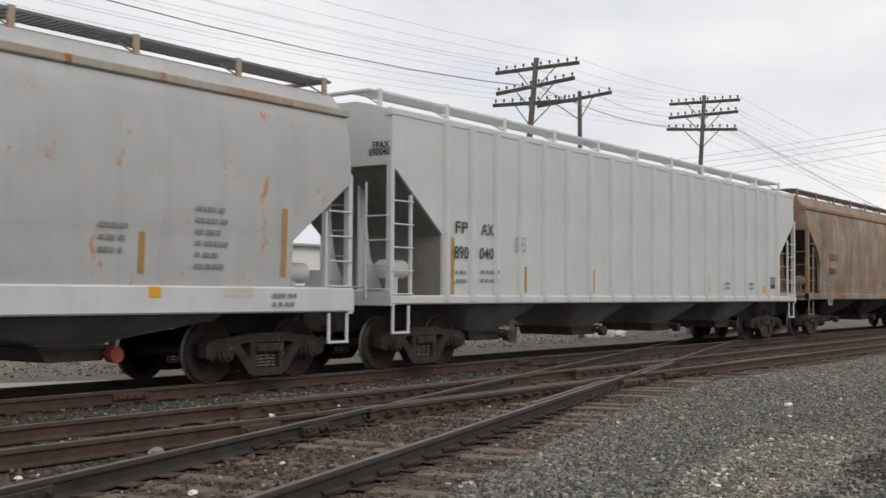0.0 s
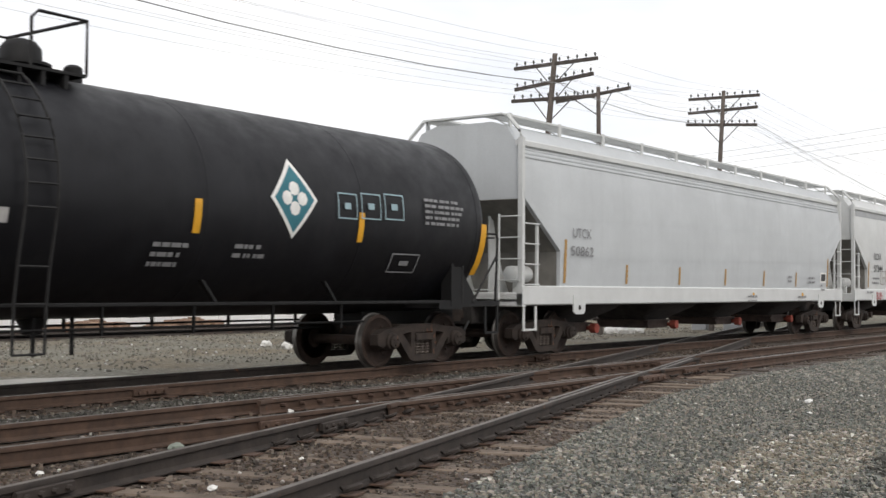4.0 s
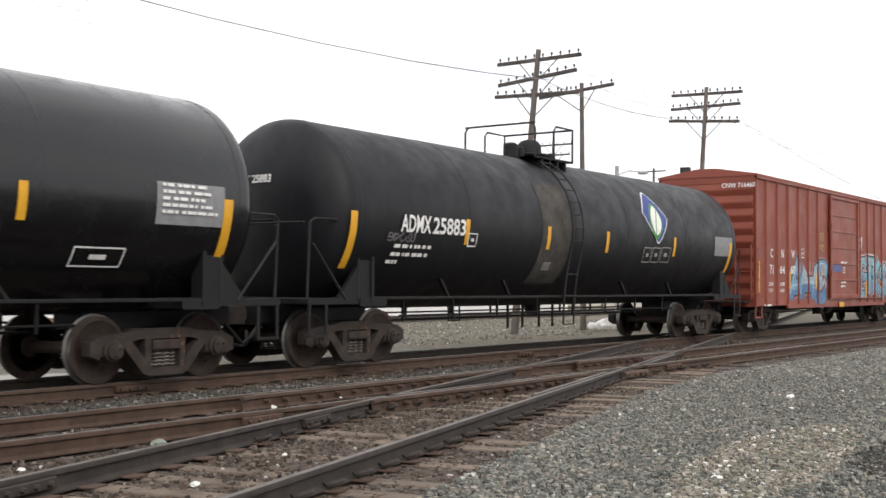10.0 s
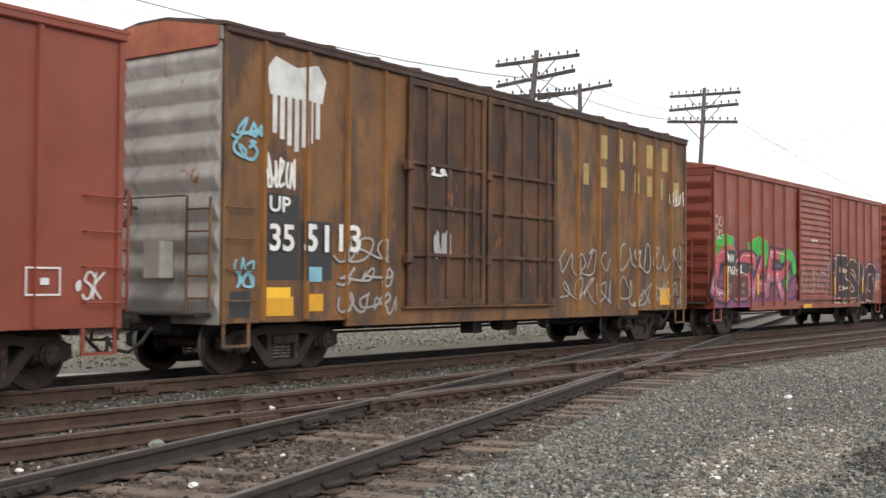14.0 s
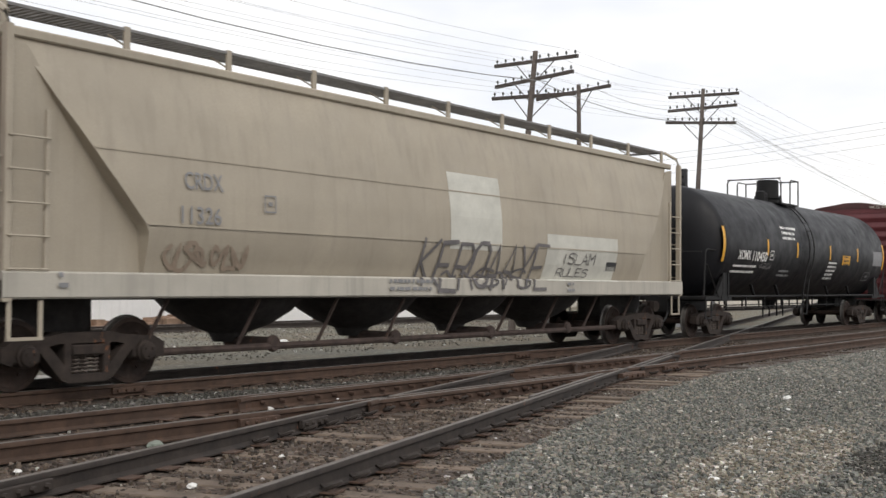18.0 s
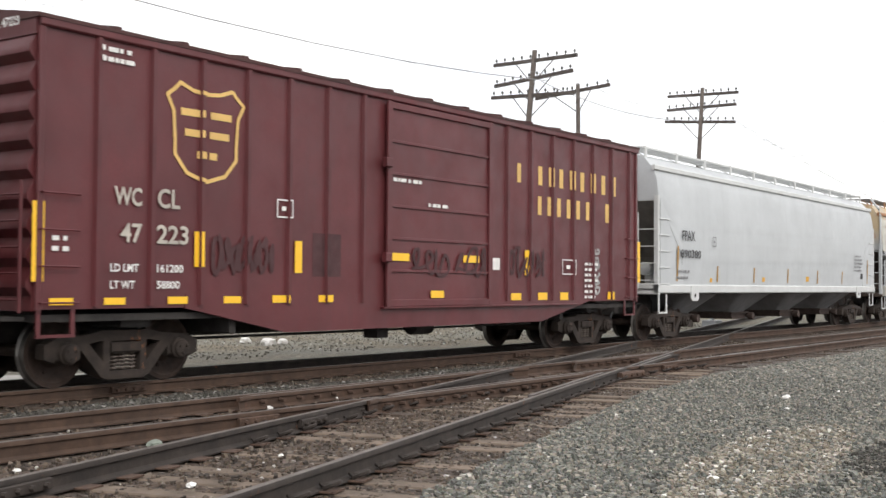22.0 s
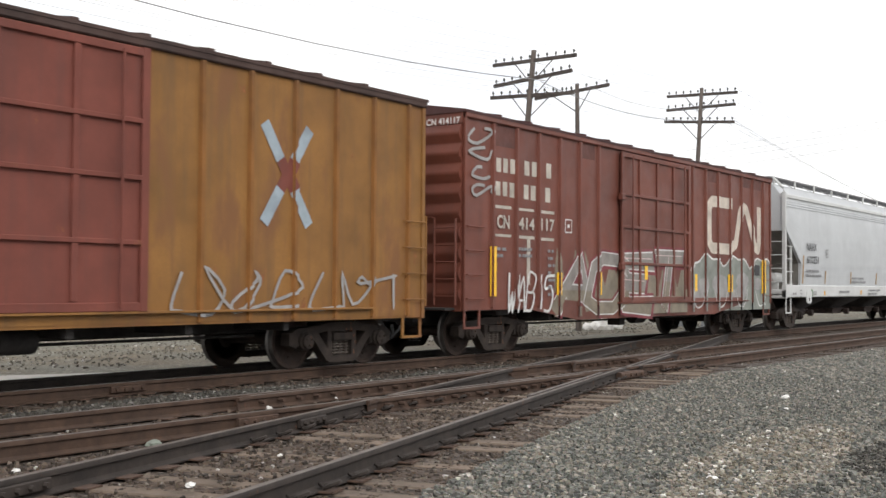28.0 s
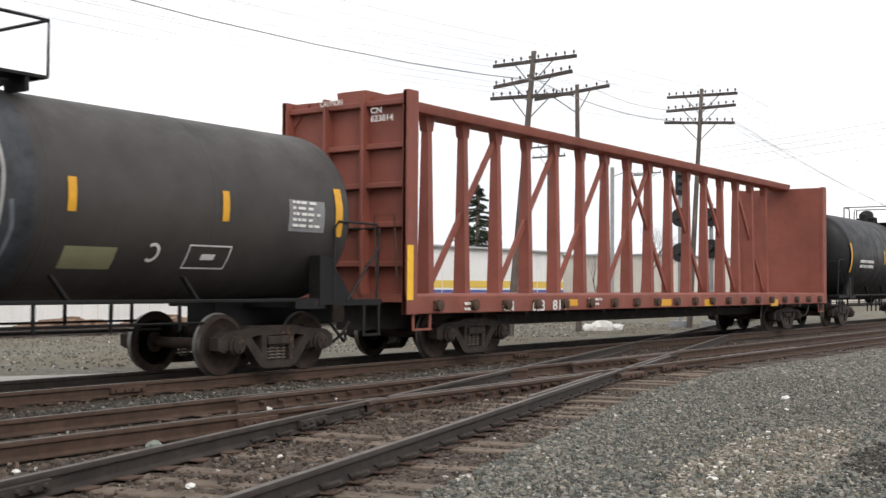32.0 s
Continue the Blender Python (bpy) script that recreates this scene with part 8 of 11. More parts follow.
scrawl(12, 2.41, 4.03, 0.85, 2.15, 9, SPRAYS["GREYHAZE"], 0.040, 41)
scrawl(12, 9.53, 11.92, 0.96, 2.21, 8, SPRAYS["GREYHAZE"], 0.035, 42)
scrawl(12, 12.26, 15.77, 0.86, 2.43, 10, SPRAYS["TAUPE"], 0.040, 43)
scrawl(12, 15.05, 15.94, 3.36, 3.78, 3, WHITE_LETTER, 0.030, 44)
scrawl(12, 0.13, 0.75, 3.17, 3.78, 4, SPRAYS["CYAN"], 0.050, 45)
scrawl(12, 0.21, 0.62, 1.31, 1.75, 4, SPRAYS["CYAN"], 0.040, 46)
patch(12, "patch", 0.90, 1.49, 0.89, 1.18, STRIPE_YELLOW, 3)
patch(12, "patch", 0.90, 1.42, 1.16, 1.32, STRIPE_BRIGHT, 4)
patch(12, "patch", 0.16, 0.57, 0.88, 1.26, BLACK_LETTER, 1)
patch(12, "patch", 1.78, 2.17, 0.95, 1.22, STRIPE_YELLOW, 3)
patch(12, "patch", 14.56, 15.14, 0.92, 1.34, STRIPE_YELLOW, 3)
patch(12, "patch", 1.78, 2.14, 1.41, 1.64, SPRAYS["CYAN"], 2)
scrawl(12, 5.03, 5.52, 1.84, 2.35, 3, SPRAYS["GREYHAZE"], 0.090, 47)
scrawl(12, 4.75, 5.51, 3.28, 3.49, 2, WHITE_LETTER, 0.050, 48)
patch(13, "black_panel", 0.76, 1.56, 1.69, 2.39, BLACK_LETTER, 6)
patch(13, "black_panel", 1.61, 2.48, 1.71, 2.08, BLACK_LETTER, 6)
patch(13, "patch", 0.79, 2.51, 1.07, 1.68, PANEL_BROWN, 6)
letter(13, "CNW", 0.80, 1.44, 2.06, 0.22, WHITE_LETTER)
letter(13, "7163", 0.93, 1.49, 1.72, 0.22, WHITE_LETTER)
letter(13, "81", 1.73, 1.98, 1.75, 0.24, WHITE_LETTER)
fine_print(13, 0.85, 1.38, 0.47, 2, GREY_LETTER, 0.20, 0.10)
fine_print(13, 1.86, 1.39, 0.43, 2, GREY_LETTER, 0.20, 0.10)
flames(13, 0.1, 6.7, 1.6, 3.1, 10, SPRAYS["PURPLEHAZE"], 49)
patch(13, "sprayed_ground", 0.1, 6.7, 0.80, 1.75, SPRAYS["PURPLEPINK"], 0)
throw_up(13, "OSAR", 0.15, 5.6, 0.82, 2.66, SPRAYS["PINK"], SPRAYS["DARK"], SPRAYS["PALEPINK"], SPRAYS["NAVY"], 0.24, 0.08, 0.25, 50, dots=SPRAYS["WHITE"], low_fill=SPRAYS["ROSE"])
throw_up(13, "V", 4.9, 6.6, 0.82, 1.75, SPRAYS["PURPLEPINK"], SPRAYS["NAVY"], None, None, 0.26, 0.06, 0.2, 48, dots=SPRAYS["WHITE"])
throw_up(13, "n", 0.25, 1.35, 2.1, 2.95, SPRAYS["GREEN2"], SPRAYS["OCHRE"], None, None, 0.3, 0.02, 0.0, 51)
throw_up(13, "n", 2.75, 4.15, 1.75, 2.95, SPRAYS["GREEN2"], SPRAYS["OCHRE"], None, None, 0.32, 0.02, -0.15, 52)
throw_up(13, "J", 5.0, 6.0, 1.0, 2.45, SPRAYS["GREEN2"], SPRAYS["OCHRE"], None, None, 0.36, 0.02, 0.0, 53)
paint("spray_fill", ribbon(smooth([(5.25, 2.25), (5.8, 2.4), (6.3, 2.25), (6.48, 1.85)]), 0.34), C[13][1], SPRAYS["GREEN2"], C[13][0], 6, "green sprayed arc")
flames(13, 9.2, 16.3, 1.7, 2.75, 14, SPRAYS["VIOLET"], 54)
backing(13, 10.1, 15.2, 0.84, 2.3, SPRAYS["CREAM"], 0.3, 621, 0.05, 0.3)
backing(13, 10.1, 15.2, 0.84, 2.3, SPRAYS["BLACK"], 0.6, 621, 0.0, 0.3)
throw_up(13, "RESIC", 9.75, 15.6, 0.82, 2.50, SPRAYS["BLACK"], SPRAYS["CREAM"], None, SPRAYS["BLACK"], 0.33, 0.045, 0.06, 54, False, 1.16, rim=SPRAYS["BLACK"])
tag(13, "T~S", 10.9, 11.9, 0.84, 1.02, 0.03, SPRAYS["CREAM"], 58, False, 9)
tag(13, "2011", 12.4, 13.2, 0.84, 1.02, 0.03, SPRAYS["CREAM"], 59, False, 9)
tag(13, "AR", 15.6, 16.2, 1.25, 1.9, 0.06, SPRAYS["CREAM"], 60, False)
patch(13, "reflector", 10.55, 10.72, 1.15, 1.75, STRIPE_YELLOW, 9)
patch(13, "reflector", 13.9, 14.05, 1.2, 1.75, STRIPE_YELLOW, 9)
patch(13, "reflector", 3.2, 3.36, 1.15, 1.75, STRIPE_YELLOW, 9)
scrawl(13, 0.03, 0.62, 2.65, 3.32, 4, SPRAYS["PINKWHITE"], 0.035, 55)
scrawl(13, 0.95, 1.42, 2.93, 3.85, 3, SPRAYS["PINKHAZE"], 0.030, 56)
patch(13, "patch", 14.93, 15.42, 1.25, 1.59, BLACK_LETTER, 6)
patch(13, "patch", 7.15, 7.97, 0.72, 0.84, STRIPE_YELLOW, 0)
patch(13, "patch", 8.06, 8.31, 1.31, 1.92, STRIPE_DULL, 0)
fine_print(13, 7.88, 2.87, 0.67, 1, WHITE_LETTER, 0.13, 0.07)
scrawl(13, 6.81, 9.37, 1.14, 2.07, 5, SPRAYS["GREYHAZE"], 0.030, 57)
patch(13, "patch", 0.72, 0.88, 1.00, 1.95, STRIPE_YELLOW, 7)
letter(14, "C", 1.05, 1.23, 2.76, 0.24, WHITE_LETTER)
letter(14, "N", 2.06, 2.29, 2.75, 0.26, WHITE_LETTER)
letter(14, "W", 2.97, 3.27, 2.75, 0.26, WHITE_LETTER)
letter(14, "71", 0.98, 1.33, 2.28, 0.26, WHITE_LETTER)
letter(14, "62", 1.99, 2.38, 2.27, 0.26, WHITE_LETTER)
letter(14, "73", 2.94, 3.34, 2.27, 0.27, WHITE_LETTER)
frame_box(14, 3.94, 4.24, 2.29, 2.58, WHITE_LETTER)
tag(14, "L", 0.2, 0.62, 3.4, 3.7, 0.05, SPRAYS["WHITE"], 66)
tag(14, "A", 0.2, 0.62, 3.0, 3.35, 0.05, SPRAYS["WHITE"], 67)
tag(14, "E", 0.2, 0.62, 2.6, 2.95, 0.05, SPRAYS["WHITE"], 68)
backing(14, 0.12, 4.45, 0.72, 2.22, SPRAYS["DARK"], 0.3, 601, 0.05)
backing(14, 0.12, 4.45, 0.72, 2.22, SPRAYS["SILVER"], 0.6, 601)
backing(14, 4.6, 6.78, 0.74, 2.3, SPRAYS["DARK"], 0.3, 602, 0.04)
backing(14, 4.6, 6.78, 0.74, 2.3, SPRAYS["GREYMARK"], 0.6, 602)
backing(14, 6.9, 9.9, 0.98, 2.2, SPRAYS["GREYDARK"], 0.5, 603, 0.0, 0.22)
backing(14, 10.15, 13.9, 0.95, 2.1, SPRAYS["SLATE"], 0.5, 604, 0.0, 0.3)
throw_up(14, "DWEA", 0.1, 4.5, 0.74, 2.30, SPRAYS["SILVER"], SPRAYS["DARK"], SPRAYS["WHITE"], SPRAYS["GREYHAZE"], 0.30, 0.045, 0.12, 61, low_fill=SPRAYS["GREYHAZE"])
throw_up(14, "8U", 4.6, 6.72, 0.75, 2.30, SPRAYS["SILVER"], SPRAYS["DARK"], SPRAYS["GREYHAZE"], SPRAYS["GREYMARK"], 0.22, 0.05, 0.0, 62, True)
throw_up(14, "SEEMS", 6.88, 9.9, 1.0, 2.3, SPRAYS["SILVER"], SPRAYS["DARK"], SPRAYS["PINKWHITE"], SPRAYS["GREYMARK"], 0.26, 0.04, 0.05, 63, low_fill=SPRAYS["GREYDARK"])
throw_up(14, "SEMA", 10.2, 14.2, 0.95, 2.3, SPRAYS["GREYDARK"], SPRAYS["DARK"], SPRAYS["SILVER"], SPRAYS["GREYMARK"], 0.26, 0.05, 0.2, 64, low_fill=SPRAYS["GREYMARK"])
patch(14, "patch", 0.87, 1.57, 4.17, 4.34, STRIPE_YELLOW, 0)
fine_print(14, 0.89, 4.28, 0.62, 1, BLACK_LETTER, 0.13, 0.07)
patch(14, "patch", 5.85, 6.19, 2.97, 3.20, WHITE_LETTER, 0)
fine_print(14, 7.92, 2.88, 0.73, 1, WHITE_LETTER, 0.13, 0.07)
patch(14, "patch", 0.78, 1.33, 0.83, 1.08, STRIPE_YELLOW, 6)
patch(14, "patch", 4.51, 4.93, 0.72, 0.93, STRIPE_YELLOW, 6)
patch(14, "patch", 7.93, 8.45, 0.79, 0.93, STRIPE_YELLOW, 6)
patch(14, "patch", 11.43, 12.00, 0.79, 0.91, STRIPE_YELLOW, 6)
patch(14, "patch", 15.02, 15.63, 0.87, 1.09, STRIPE_YELLOW, 6)
patch(14, "patch", 0.28, 0.85, 1.0, 1.55, SPRAYS["DARK"], 4)
scrawl(14, 4.7, 6.7, 0.85, 2.2, 6, SPRAYS["DARK"], 0.045, 611)
scrawl(14, 4.75, 6.6, 0.95, 2.1, 5, SPRAYS["PINKWHITE"], 0.055, 612)
scrawl(14, 7.0, 9.8, 1.05, 2.15, 9, SPRAYS["DARK"], 0.05, 613)
scrawl(14, 7.0, 9.8, 1.05, 2.2, 7, SPRAYS["WHITE"], 0.035, 614)
scrawl(14, 10.3, 13.8, 1.0, 2.0, 8, SPRAYS["SILVER"], 0.03, 615)
scrawl(14, 0.13, 0.80, 2.28, 2.54, 4, SPRAYS["GREYHAZE"], 0.030, 65)
patch(14, "patch", 4.13, 4.50, 1.47, 2.10, SPRAYS["DKGREEN"], 5)
fine_print(14, 14.88, 3.94, 0.57, 2, WHITE_LETTER, 0.13, 0.07)
patch(14, "patch", 14.88, 15.56, 4.32, 4.43, STRIPE_YELLOW, 0)
letter(15, "CRDX", 2.79, 3.51, 2.69, 0.24, GREY_LETTER)
letter(15, "11326", 2.72, 3.47, 2.21, 0.24, GREY_LETTER)
frame_box(15, 4.34, 4.59, 2.44, 2.70, GREY_LETTER)
patch(15, "patch", 9.19, 10.93, 2.05, 3.47, PALE_PATCH, 0)
patch(15, "patch", 12.68, 15.86, 1.49, 2.46, PALE_PATCH, 0)
tag(15, "KEROAAYE", 8.3, 12.7, 1.3, 2.2, 0.075, SPRAYS["GREYMARK"], 70, False)
tag(15, "~~S~S", 9.0, 12.0, 1.35, 1.7, 0.05, SPRAYS["GREYMARK"], 71)
tag(15, "ISLAM", 13.3, 14.8, 1.85, 2.08, 0.03, SPRAYS["GREYMARK"], 72, False)
tag(15, "RULES", 13.2, 14.6, 1.58, 1.76, 0.025, SPRAYS["GREYMARK"], 73, False)
patch(15, "patch", 15.41, 15.91, 1.72, 1.93, BLACK_LETTER, 0)
fine_print(15, 13.49, 1.40, 0.37, 2, GREY_LETTER, 0.13, 0.07)
scrawl(15, 2.46, 4.05, 1.55, 1.96, 5, TAN_STAIN, 0.060, 73)
fine_print(15, 7.36, 1.42, 1.34, 2, GREY_LETTER, 0.13, 0.07)
fine_print(15, 0.76, 1.45, 0.20, 2, GREY_LETTER, 0.13, 0.07)
letter(16, "XOMX", 0.95, 1.90, 2.18, 0.25, WHITE_LETTER)
letter(16, "110450", 2.07, 3.22, 2.15, 0.27, WHITE_LETTER)
frame_box(16, 3.47, 3.77, 2.20, 2.48, WHITE_LETTER)
fine_print(16, 0.76, 1.96, 1.86, 1, WHITE_LETTER, 0.13, 0.07)
fine_print(16, 0.70, 1.80, 1.84, 1, WHITE_LETTER, 0.13, 0.07)
fine_print(16, 4.57, 3.18, 1.59, 3, WHITE_LETTER, 0.16, 0.09)
fine_print(16, 4.55, 1.86, 1.06, 2, GREY_LETTER, 0.13, 0.07)
patch(16, "patch", 10.73, 11.62, 2.18, 2.51, STRIPE_YELLOW, 0)
fine_print(16, 10.83, 2.43, 0.68, 3, BLACK_LETTER, 0.13, 0.07)
patch(16, "patch", 14.54, 15.73, 2.22, 2.76, GREY_LETTER, 0)
fine_print(16, 9.14, 2.20, 1.10, 5, WHITE_LETTER, 0.13, 0.07)
scrawl(16, 2.67, 3.71, 1.93, 2.10, 3, SPRAYS["GREYMARK"], 0.030, 74)
frame_box(16, 13.71, 14.51, 1.67, 1.97, GREY_LETTER)
letter(17, "WC", 1.12, 1.64, 2.39, 0.26, WHITE_LETTER)
letter(17, "CL", 1.86, 2.30, 2.40, 0.26, WHITE_LETTER)
letter(17, "47", 1.25, 1.61, 1.97, 0.25, FADED_WHITE)
letter(17, "400", 1.88, 2.47, 1.96, 0.25, FADED_WHITE)
shield_mark(17, 2.64, 3.43, 1.44, 1.34, None, LETTER_CREAM)
patch(17, "letter_bar", 11.32, 11.46, 3.34, 3.70, WHITE_LETTER, 0)
patch(17, "letter_bar", 12.08, 12.22, 3.34, 3.71, WHITE_LETTER, 0)
patch(17, "letter_bar", 12.47, 12.62, 3.34, 3.72, WHITE_LETTER, 0)
patch(17, "letter_bar", 12.87, 13.02, 3.34, 3.72, WHITE_LETTER, 0)
patch(17, "letter_bar", 13.28, 13.44, 3.34, 3.72, WHITE_LETTER, 0)
patch(17, "letter_bar", 13.71, 13.86, 3.34, 3.73, WHITE_LETTER, 0)
patch(17, "letter_bar", 14.14, 14.29, 3.34, 3.73, WHITE_LETTER, 0)
patch(17, "letter_bar", 14.59, 14.74, 3.34, 3.74, WHITE_LETTER, 0)
patch(17, "letter_bar", 15.04, 15.20, 3.34, 3.74, WHITE_LETTER, 0)
patch(17, "letter_bar", 12.14, 12.28, 2.74, 3.09, WHITE_LETTER, 0)
patch(17, "letter_bar", 12.51, 12.65, 2.73, 3.09, WHITE_LETTER, 0)
patch(17, "letter_bar", 12.89, 13.02, 2.73, 3.09, WHITE_LETTER, 0)
patch(17, "letter_bar", 13.27, 13.41, 2.72, 3.09, WHITE_LETTER, 0)
patch(17, "letter_bar", 13.66, 13.80, 2.71, 3.08, WHITE_LETTER, 0)
patch(17, "letter_bar", 14.47, 14.62, 2.70, 3.08, WHITE_LETTER, 0)
patch(17, "letter_bar", 14.89, 15.05, 2.69, 3.07, WHITE_LETTER, 0)
for x0, z0, x1, z1 in ((0.08, 0.8, 0.95, 2.35), (0.9, 0.8, 2.1, 1.85), (2.0, 0.8, 2.75, 1.65)):
    paint("spray_outline", [[(x0 - 0.05, z0), (x1 + 0.35, z0), (x1 + 0.06, z1 - 0.18), (x1, z1 + 0.05), (x0 + 0.1, z1 - 0.22), (x0 - 0.02, z1 - 0.5)]], C[17][1], SPRAYS["WHITE"], C[17][0], 0, "pale edge of a sprayed field")
    paint("spray_fill", [[(x0 - 0.02, z0), (x1 + 0.28, z0), (x1 + 0.01, z1 - 0.22), (x1 - 0.05, z1 - 0.02), (x0 + 0.12, z1 - 0.28), (x0, z1 - 0.55)]], C[17][1], SPRAYS["GREYTAN"], C[17][0], 0.5, "grey-brown sprayed field")
throw_up(17, "nBAE", 0.05, 2.95, 0.82, 1.85, SPRAYS["TAUPE"], SPRAYS["DARK"], SPRAYS["GREYHAZE"], None, 0.32, 0.03, 0.05, 80, second=SPRAYS["ORANGE"], low_fill=SPRAYS["GREYTAN"])
throw_up(17, "ORSUL", 3.5, 6.8, 0.78, 1.75, SPRAYS["GREYTAN"], SPRAYS["DARK"], SPRAYS["GREYHAZE"], SPRAYS["GREYHAZE"], 0.28, 0.03, 0.05, 81, True, low_fill=SPRAYS["GREYTAN"])
flames(17, 3.6, 6.8, 1.2, 2.15, 6, SPRAYS["TAUPE"], 83)
patch(17, "patch", 5.95, 6.45, 1.65, 2.05, SPRAYS["GREYMARK"], 6)
patch(17, "patch", 5.05, 5.32, 1.6, 1.78, SPRAYS["GREYMARK"], 6)
throw_up(17, "AS", 14.6, 16.1, 0.92, 1.95, SPRAYS["MAROONFILL"], SPRAYS["GREYHAZE"], None, None, 0.24, 0.06, 0.1, 82, True)
patch(17, "patch", 3.15, 3.31, 1.14, 1.73, STRIPE_YELLOW, 6)
patch(17, "patch", 10.20, 10.40, 1.32, 1.75, STRIPE_YELLOW, 6)
frame_box(17, 3.87, 4.17, 1.93, 2.21, WHITE_LETTER)
patch(17, "patch", 13.07, 13.64, 1.58, 1.96, EMBLEM_GREEN, 0)
frame_box(17, 13.07, 13.64, 1.58, 1.96, WHITE_LETTER)
patch(17, "patch", 10.38, 10.75, 1.69, 1.94, WHITE_LETTER, 0)
letter(17, "LD LMT", 1.19, 1.56, 1.59, 0.09, WHITE_LETTER)
letter(17, "LT WT", 1.19, 1.51, 1.40, 0.09, WHITE_LETTER)
letter(17, "156100", 1.89, 2.31, 1.59, 0.09, WHITE_LETTER)
letter(17, "63900", 1.89, 2.26, 1.40, 0.09, WHITE_LETTER)
fine_print(17, 1.01, 4.45, 0.60, 2, WHITE_LETTER, 0.13, 0.07)
fine_print(17, 6.89, 3.13, 0.92, 1, WHITE_LETTER, 0.13, 0.07)
fine_print(17, 7.75, 2.50, 0.98, 1, WHITE_LETTER, 0.13, 0.07)
fine_print(17, 13.96, 1.91, 0.53, 6, WHITE_LETTER, 0.13, 0.07)
patch(17, "patch", 8.05, 8.39, 1.15, 1.25, STRIPE_BRIGHT, 5)
patch(17, "patch", 9.00, 9.37, 1.14, 1.25, STRIPE_BRIGHT, 5)
patch(17, "patch", 10.33, 10.72, 1.13, 1.25, STRIPE_BRIGHT, 5)
patch(17, "patch", 11.29, 11.71, 1.13, 1.25, STRIPE_BRIGHT, 5)
patch(17, "patch", 12.17, 12.62, 1.13, 1.24, STRIPE_BRIGHT, 5)
letter(18, "WC", 1.15, 1.60, 2.39, 0.23, FADED_WHITE)
letter(18, "CL", 1.87, 2.26, 2.39, 0.25, FADED_WHITE)
letter(18, "47", 1.26, 1.61, 1.91, 0.24, FADED_WHITE)
letter(18, "223", 1.86, 2.42, 1.91, 0.24, FADED_WHITE)
shield_mark(18, 2.75, 3.46, 1.44, 1.34, None, LETTER_GOLD)
patch(18, "letter_bar", 11.06, 11.20, 3.43, 3.81, LETTER_GOLD, 0)
patch(18, "letter_bar", 11.88, 12.04, 3.43, 3.82, LETTER_GOLD, 0)
patch(18, "letter_bar", 12.31, 12.46, 3.43, 3.83, LETTER_GOLD, 0)
patch(18, "letter_bar", 12.75, 12.91, 3.43, 3.83, LETTER_GOLD, 0)
patch(18, "letter_bar", 13.20, 13.37, 3.43, 3.84, LETTER_GOLD, 0)
patch(18, "letter_bar", 13.67, 13.84, 3.42, 3.84, LETTER_GOLD, 0)
patch(18, "letter_bar", 14.15, 14.33, 3.42, 3.85, LETTER_GOLD, 0)
patch(18, "letter_bar", 14.65, 14.83, 3.42, 3.85, LETTER_GOLD, 0)
patch(18, "letter_bar", 15.16, 15.35, 3.42, 3.86, LETTER_GOLD, 0)
patch(18, "letter_bar", 11.87, 12.01, 2.82, 3.20, LETTER_GOLD, 0)
patch(18, "letter_bar", 12.26, 12.40, 2.82, 3.21, LETTER_GOLD, 0)
patch(18, "letter_bar", 12.66, 12.81, 2.82, 3.21, LETTER_GOLD, 0)
patch(18, "letter_bar", 13.07, 13.23, 2.81, 3.21, LETTER_GOLD, 0)
patch(18, "letter_bar", 13.49, 13.65, 2.81, 3.21, LETTER_GOLD, 0)
patch(18, "letter_bar", 13.93, 14.08, 2.81, 3.21, LETTER_GOLD, 0)
patch(18, "letter_bar", 14.84, 15.01, 2.80, 3.22, LETTER_GOLD, 0)
patch(18, "patch", -0.06, 0.11, 1.38, 2.36, STRIPE_BRIGHT, 6)
patch(18, "patch", 2.54, 2.68, 1.60, 2.09, STRIPE_BRIGHT, 6)
patch(18, "patch", 4.58, 4.74, 1.54, 2.03, STRIPE_BRIGHT, 6)
patch(18, "patch", 11.34, 11.51, 1.58, 2.08, STRIPE_BRIGHT, 6)
patch(18, "patch", 16.38, 16.59, 1.46, 2.42, STRIPE_BRIGHT, 6)
patch(18, "patch", 0.20, 0.55, 1.09, 1.18, STRIPE_BRIGHT, 5)
patch(18, "patch", 1.02, 1.36, 1.09, 1.18, STRIPE_BRIGHT, 5)
patch(18, "patch", 2.08, 2.43, 1.09, 1.19, STRIPE_BRIGHT, 5)
patch(18, "patch", 3.11, 3.45, 1.09, 1.19, STRIPE_BRIGHT, 5)
patch(18, "patch", 4.10, 4.44, 1.09, 1.20, STRIPE_BRIGHT, 5)
patch(18, "patch", 5.14, 5.49, 1.09, 1.20, STRIPE_BRIGHT, 5)
patch(18, "patch", 10.83, 11.21, 1.08, 1.22, STRIPE_BRIGHT, 5)
patch(18, "patch", 11.87, 12.24, 1.08, 1.23, STRIPE_BRIGHT, 5)
patch(18, "patch", 12.78, 13.12, 1.07, 1.23, STRIPE_BRIGHT, 5)
patch(18, "patch", 14.94, 15.27, 1.07, 1.24, STRIPE_BRIGHT, 5)
patch(18, "patch", 6.88, 7.41, 1.78, 1.91, STRIPE_BRIGHT, 5)
patch(18, "patch", 9.06, 9.59, 1.79, 1.92, STRIPE_BRIGHT, 5)
patch(18, "patch", 8.05, 8.45, 1.14, 1.27, STRIPE_BRIGHT, 5)
letter(18, "LD LMT", 1.10, 1.56, 1.52, 0.10, WHITE_LETTER)
letter(18, "LT WT", 1.10, 1.50, 1.30, 0.10, WHITE_LETTER)
